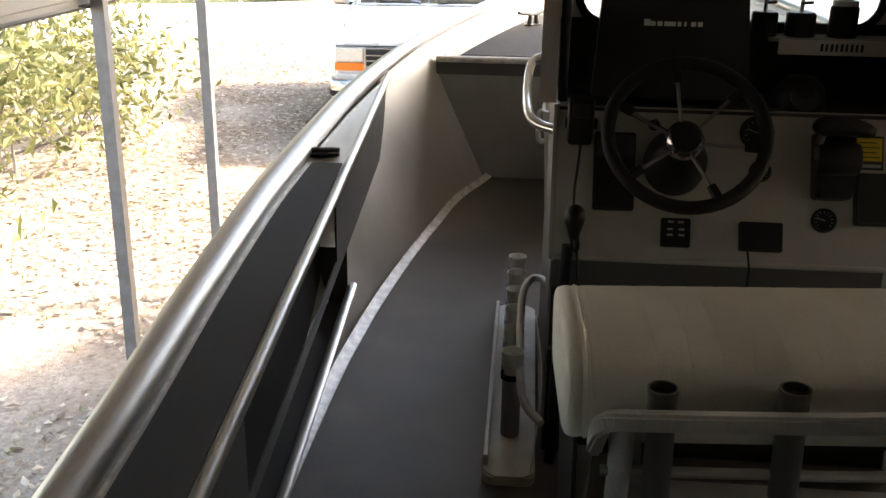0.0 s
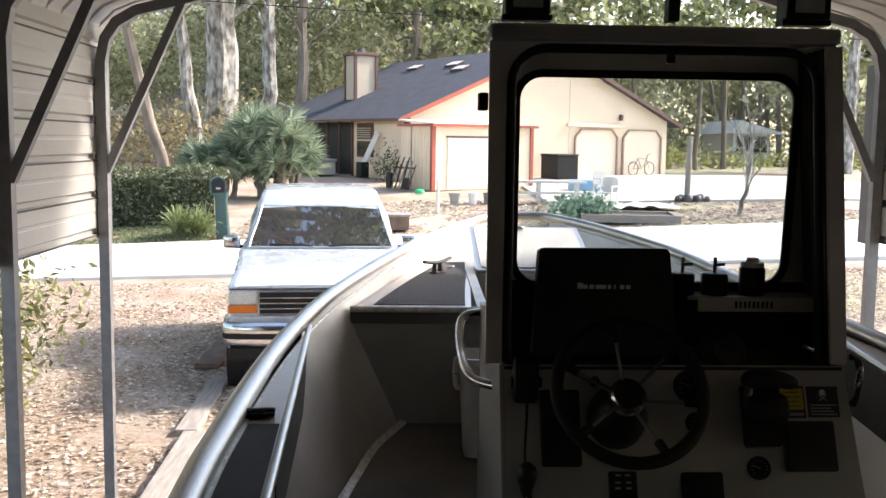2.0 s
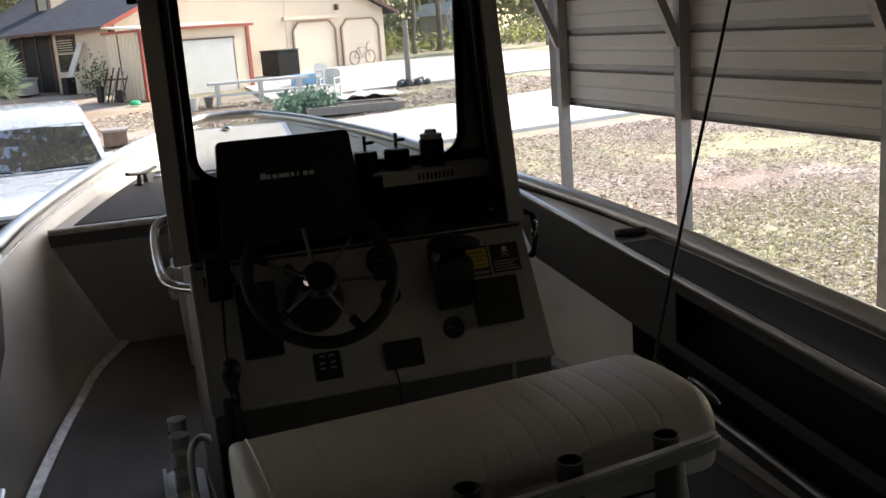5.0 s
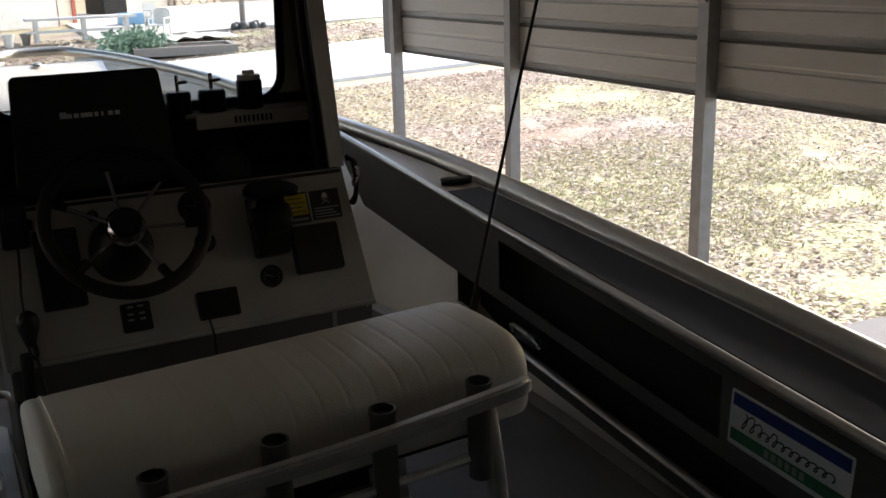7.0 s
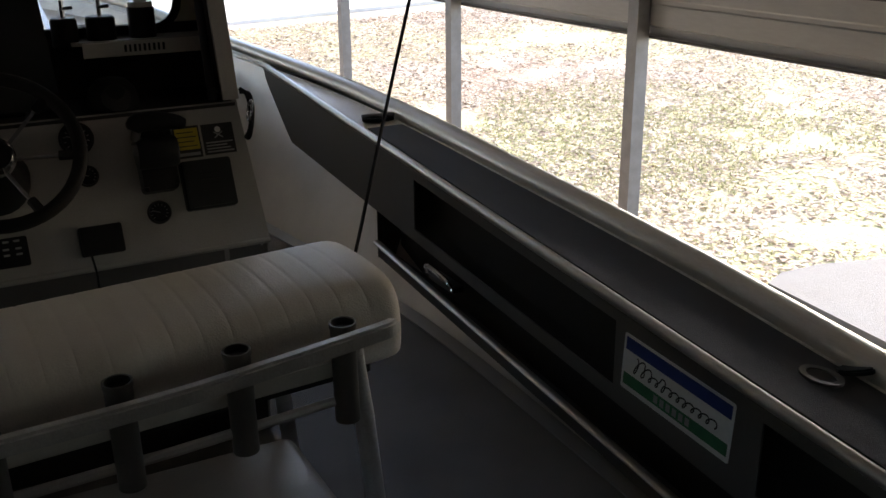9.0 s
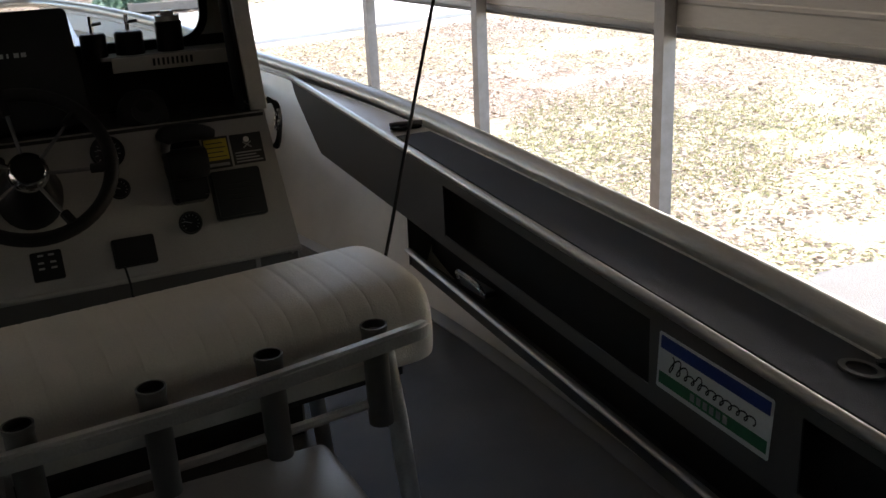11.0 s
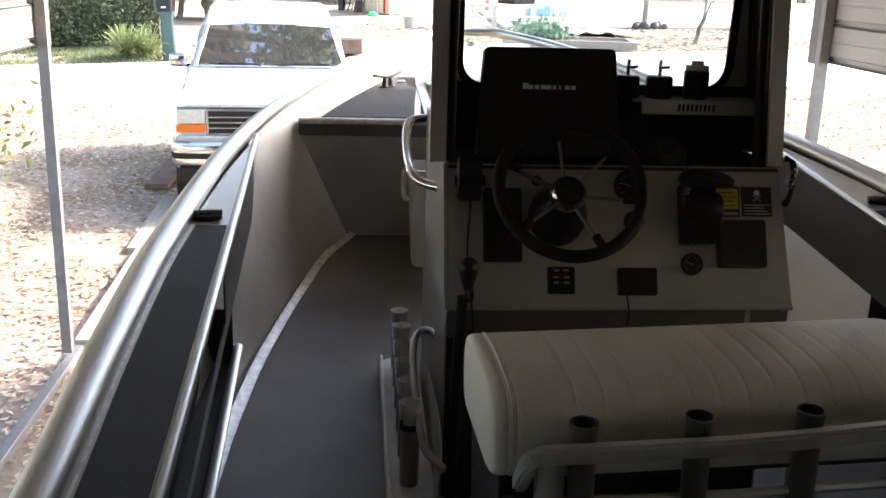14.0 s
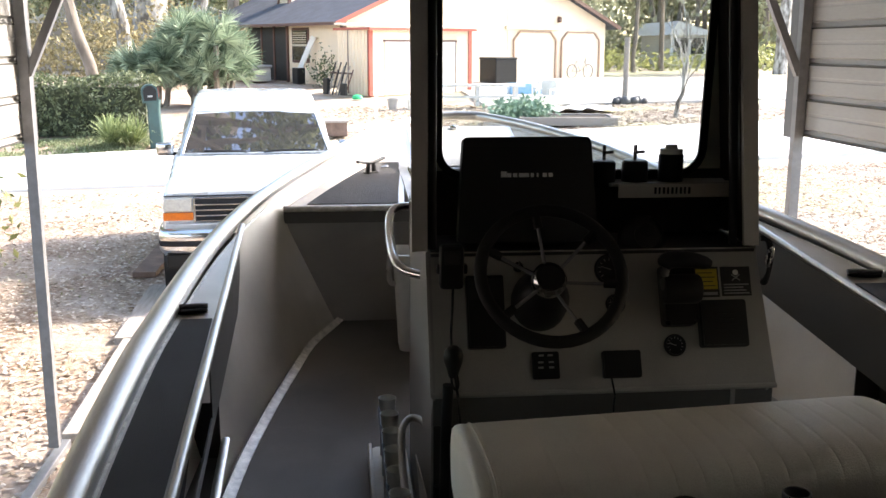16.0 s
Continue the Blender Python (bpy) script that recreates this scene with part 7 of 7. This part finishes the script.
p = np.stack([-15.5 + 11.2 * rng.random(n), 29.0 + 1.7 * rng.random(n), 1.72 * rng.random(n)], 1)
edge = np.minimum.reduce([p[:, 1] - 29.0, 1.72 - p[:, 2]]) < 0.30
p = p[edge]
p[:, 2] += 0.10 * np.sin(p[:, 0] * 2.1) * (p[:, 2] / 1.7)
p[:, 1] += 0.08 * np.sin(p[:, 0] * 3.3 + p[:, 2] * 4)
leaves("foliage", p, 0.08, HEDGE, hedge)
# plain dark box added for the shade between the hedge leaves
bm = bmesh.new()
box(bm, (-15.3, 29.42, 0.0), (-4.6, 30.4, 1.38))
part("inner_growth", bm, mat("shade colour inside the hedge", (0.05, 0.058, 0.034), 0.95, 0, 0.4, 4, 0.6, 20), hedge, "dark block for the shade inside the hedge")


def blades(origins, length, width, material, name, parent=None, droop=0.5, per=24, up=0.7):
    """Arching strap-shaped leaves from each origin."""
    verts, faces = [], []
    for o in origins:
        for _ in range(per):
            a = rng.random() * 2 * math.pi
            L = length * (0.6 + 0.6 * rng.random())
            e = up * (0.4 + 0.9 * rng.random())
            d = np.array([math.cos(a), math.sin(a), 0])
            w = np.array([-math.sin(a), math.cos(a), 0]) * width
            k = len(verts)
            for i in range(5):
                t = i / 4
                c = np.array(o) + d * L * t * math.cos(e) + np.array([0, 0, L * (t * math.sin(e) - droop * t * t)])
                ww = w * (0.35 + 0.65 * math.sin(math.pi * min(1, t + 0.15)))
                verts += [c - ww, c + ww]
            for i in range(4):
                faces.append((k + 2 * i, k + 2 * i + 1, k + 2 * i + 3, k + 2 * i + 2))
    me = bpy.data.meshes.new(name)
    me.from_pydata([tuple(v) for v in verts], [], faces)
    me.materials.append(material)
    ob = new(name, me)
    if parent is not None:
        ob.parent = parent
        ob.matrix_parent_inverse = parent.matrix_basis.inverted()
    return ob


fern = thing("fern_clump", (-4.8, 26.9, 0), "light green strappy fern clump at the roadside", "shrub")
blades([(-5.25 + 0.085 * i + 0.06 * rng.normal(), 26.9 + 0.25 * rng.normal(), 0.05) for i in range(10)], 1.15, 0.016, FERN, "fronds", fern, 0.40, 60, 1.15)

# fan palm
palm = thing("fan_palm", (-4.1, 36, 0), "broad grey-green fan palm with many stems", "palm")
hearts = []
for i in range(19):
    a = 2 * math.pi * i / 13 * 2.6 + 0.4 * rng.random()
    cx_, base, rise, wide = ((-3.45, 1.5, 0.85, 0.9) if i % 2 else (-3.45, 0.5, 0.7, 0.95)) if i < 13 else (-5.3, 0.6, 0.6, 0.55)
    rr = wide * math.sqrt(0.05 + 0.95 * rng.random())
    b0 = Vector((cx_ + rr * math.cos(a) * 0.7, 36 + rr * math.sin(a) * 0.5, -0.1))
    e = Vector((cx_ + rr * math.cos(a), 36 + rr * math.sin(a) * 0.8, base + rise * rng.random() * (1.3 - rr / wide * 0.7)))
    bm = bmesh.new()
    limb(bm, b0, e, 0.11, 0.08, 0.15, 7, 5)
    part("stem", bm, BARKD, palm, "", True)
    hearts.append(e)
verts, faces = [], []
for hpt in hearts:
    for _ in range(10):
        a, e = rng.random() * 2 * math.pi, radians(8 + 74 * rng.random())
        d = Vector((math.cos(a) * math.cos(e), math.sin(a) * math.cos(e), math.sin(e)))
        L = 0.45 + 0.45 * rng.random()
        hub_p = hpt + d * L
        side = d.cross(Vector((0, 0, 1)))
        side = side.normalized() if side.length > 0.01 else Vector((1, 0, 0))
        side = (Matrix.Rotation(rng.normal() * 0.7, 3, d) @ side).normalized()
        fold = d.cross(side)
        k = len(verts)
        verts += [tuple(hpt - side * 0.012), tuple(hpt + side * 0.012), tuple(hub_p + side * 0.012), tuple(hub_p - side * 0.012)]
        faces.append((k, k + 1, k + 2, k + 3))
        for j in range(23):
            f = radians(-99 + 9 * j)
            r_ = (d * math.cos(f) + side * math.sin(f) + fold * 0.22 * abs(math.sin(f))).normalized()
            wv = (side * math.cos(f) - d * math.sin(f)) * 0.024
            bl = (0.70 + 0.30 * rng.random()) * (0.8 + 0.2 * math.cos(f))
            mid_p, tip = hub_p + r_ * bl * 0.5, hub_p + r_ * bl + Vector((0, 0, -0.10 * rng.random() - 0.02))
            k = len(verts)
            verts += [tuple(hub_p), tuple(mid_p + wv), tuple(tip), tuple(mid_p - wv)]
            faces += [(k, k + 1, k + 2), (k, k + 2, k + 3)]
me = bpy.data.meshes.new("fronds")
me.from_pydata(verts, [], faces)
me.materials.append(PALM)
fr = new("fronds", me)
fr.parent = palm
fr.matrix_parent_inverse = palm.matrix_basis.inverted()

# yellow-green bush outside the carport's port side
bush = thing("yellow_bush", (-4.2, 9.8, 0), "yellow-green leafy bush beside the carport", "bush")
bm = bmesh.new()
cs = []
for i in range(60):
    y = 6.2 + 5.0 * rng.random()
    b0 = (-4.6 + 0.5 * rng.normal() * 0.6, y, -0.1)
    e = Vector((-4.1 + 0.42 * rng.normal(), y + 0.45 * rng.normal(), 0.30 + 1.15 * rng.random()))
    limb(bm, b0, e, 0.018, 0.006, 0.3, 5, 4)
    cs.append(np.array(e) + rng.normal(size=(95, 3)) * np.array([0.30, 0.36, 0.26]))
part("branchwork", bm, BARKD, bush)
c = np.concatenate(cs)
c = c[c[:, 2] > 0.03]
leaves("foliage", c, 0.054, YELLOW, bush, long=2.0)

# garden plants in the raised bed
veg = thing("bed_plants", (5.9, 28.2, 0), "bushy green plants beside the raised bed", "plants")
c = np.concatenate([np.array([5.3 + 0.13 * i, 27.6 + 0.3 * rng.normal(), 0.26]) + rng.normal(size=(150, 3)) * np.array([0.24, 0.25, 0.17]) for i in range(9)])
c = c[c[:, 2] > 0.02]
leaves("foliage", c, 0.10, leaf_mat("cool green leaves", (0.10, 0.17, 0.115), (0.26, 0.38, 0.28)), veg)
shrub = thing("wall_shrub", HM @ Vector((-0.9, 0.75, 0)), "small grey-green shrub against the house wall", "shrub")
o = np.array(HM @ Vector((-0.7, 0.55, 0.62)))
c = o + rng.normal(size=(420, 3)) * np.array([0.30, 0.30, 0.38])
leaves("foliage", c[c[:, 2] > 0], 0.085, HEDGE, shrub)

# ---- fallen leaves and tufts ----
def scatter(n, x0, x1, y0, y1):
    p = np.stack([x0 + (x1 - x0) * rng.random(n), y0 + (y1 - y0) * rng.random(n), np.zeros(n)], 1)
    keep = np.array([noise.noise((a * 0.5, b * 0.5, 5)) + 0.5 * noise.noise((a * 1.7, b * 1.7, 9)) > -0.35 + 0.5 * random.random() - 0.25 for a, b, _ in p])
    p = p[keep]
    p[:, 2] = [uneven(a, b) - 0.05 + 0.012 + 0.012 * random.random() for a, b, _ in p]
    return p


def surface(x, y):
    """The ground sheet's own height between its one-metre corners."""
    i, j = math.floor(x), math.floor(y)
    u, v = x - i, y - j
    return (uneven(i, j) * (1 - u) + uneven(i + 1, j) * u) * (1 - v) + (uneven(i, j + 1) * (1 - u) + uneven(i + 1, j + 1) * u) * v - 0.05


pts = np.concatenate([scatter(40000, -9, -1.3, 1.5, 16), scatter(5000, -9, -1.3, 16, 18.2), scatter(125000, 3.2, 14, 0.0, 19), scatter(10000, 14, 22, 0, 12)])
pts[:, 2] = [surface(a, b) + 0.010 + 0.014 * random.random() for a, b, _ in pts]
lit = leaves("leaf_litter", pts, 0.036, DEAD, rand=0.5, flat=0.90, long=1.6)
tagged(lit, "dry brown and tan fallen oak leaves", "leaves", "", "stuff")
DRYGRASS = leaf_mat("dry lawn blades", (0.22, 0.225, 0.10), (0.54, 0.52, 0.31), 0.8, 0.3)
tufts = []
for a, b, _ in np.concatenate([scatter(8000, 3.5, 12, 1, 12), scatter(9000, 5.0, 11.2, 6, 12), scatter(420, -8, -1.9, 3, 16)]):
    if noise.noise((a * 0.30, b * 0.30, 0)) > -0.15 and (b < 6 or a < 0 or math.hypot(a - 8.1, b - 8.9) < 2.0 + 1.4 * random.random()):
        tufts.append((a, b, surface(a, b)))
grass = blades(tufts, 0.055, 0.0040, DRYGRASS, "lawn_grass", None, 0.3, 7, 1.1)
tagged(grass, "sparse yellowing lawn grass among the leaves", "grass", "", "stuff")

# ---- all that stands beyond the drive rests on the rising land, a little to port ----
for ob in list(scene.objects):
    if ob.parent is None and ob.type in ("EMPTY", "MESH") and ob.get("kind") != "structure":
        at = ob.matrix_basis.translation if ob.type == "EMPTY" else sum((Vector(c) for c in ob.bound_box), Vector()) / 8
        if at.y > 14 or ob is bush:
            ob.matrix_basis = Matrix.Translation((-0.027 * at.y, 0, climb(at.x, at.y))) @ ob.matrix_basis

# grass along the far verge of the road
verge = [(a, b, surface(a, b)) for a, b, _ in scatter(5200, -13.5, -4.9, 25.7, 28.9)]
verge_grass = blades(verge, 0.12, 0.010, leaf_mat("grey-green verge grass", (0.10, 0.13, 0.07), (0.36, 0.40, 0.22), 0.8, 0.3), "verge_grass", None, 0.3, 8, 1.1)
tagged(verge_grass, "short grey-green grass along the far verge", "grass", "", "stuff")
far_litter = leaves("far_litter", np.array([(a, b, surface(a, b) + 0.02) for a, b, _ in scatter(16000, -4.5, 13.5, 25.9, 34.5)]), 0.075, DEAD, rand=0.5, flat=0.90, long=1.6)
tagged(far_litter, "brown leaves lying along the far side of the road", "leaves", "", "stuff")
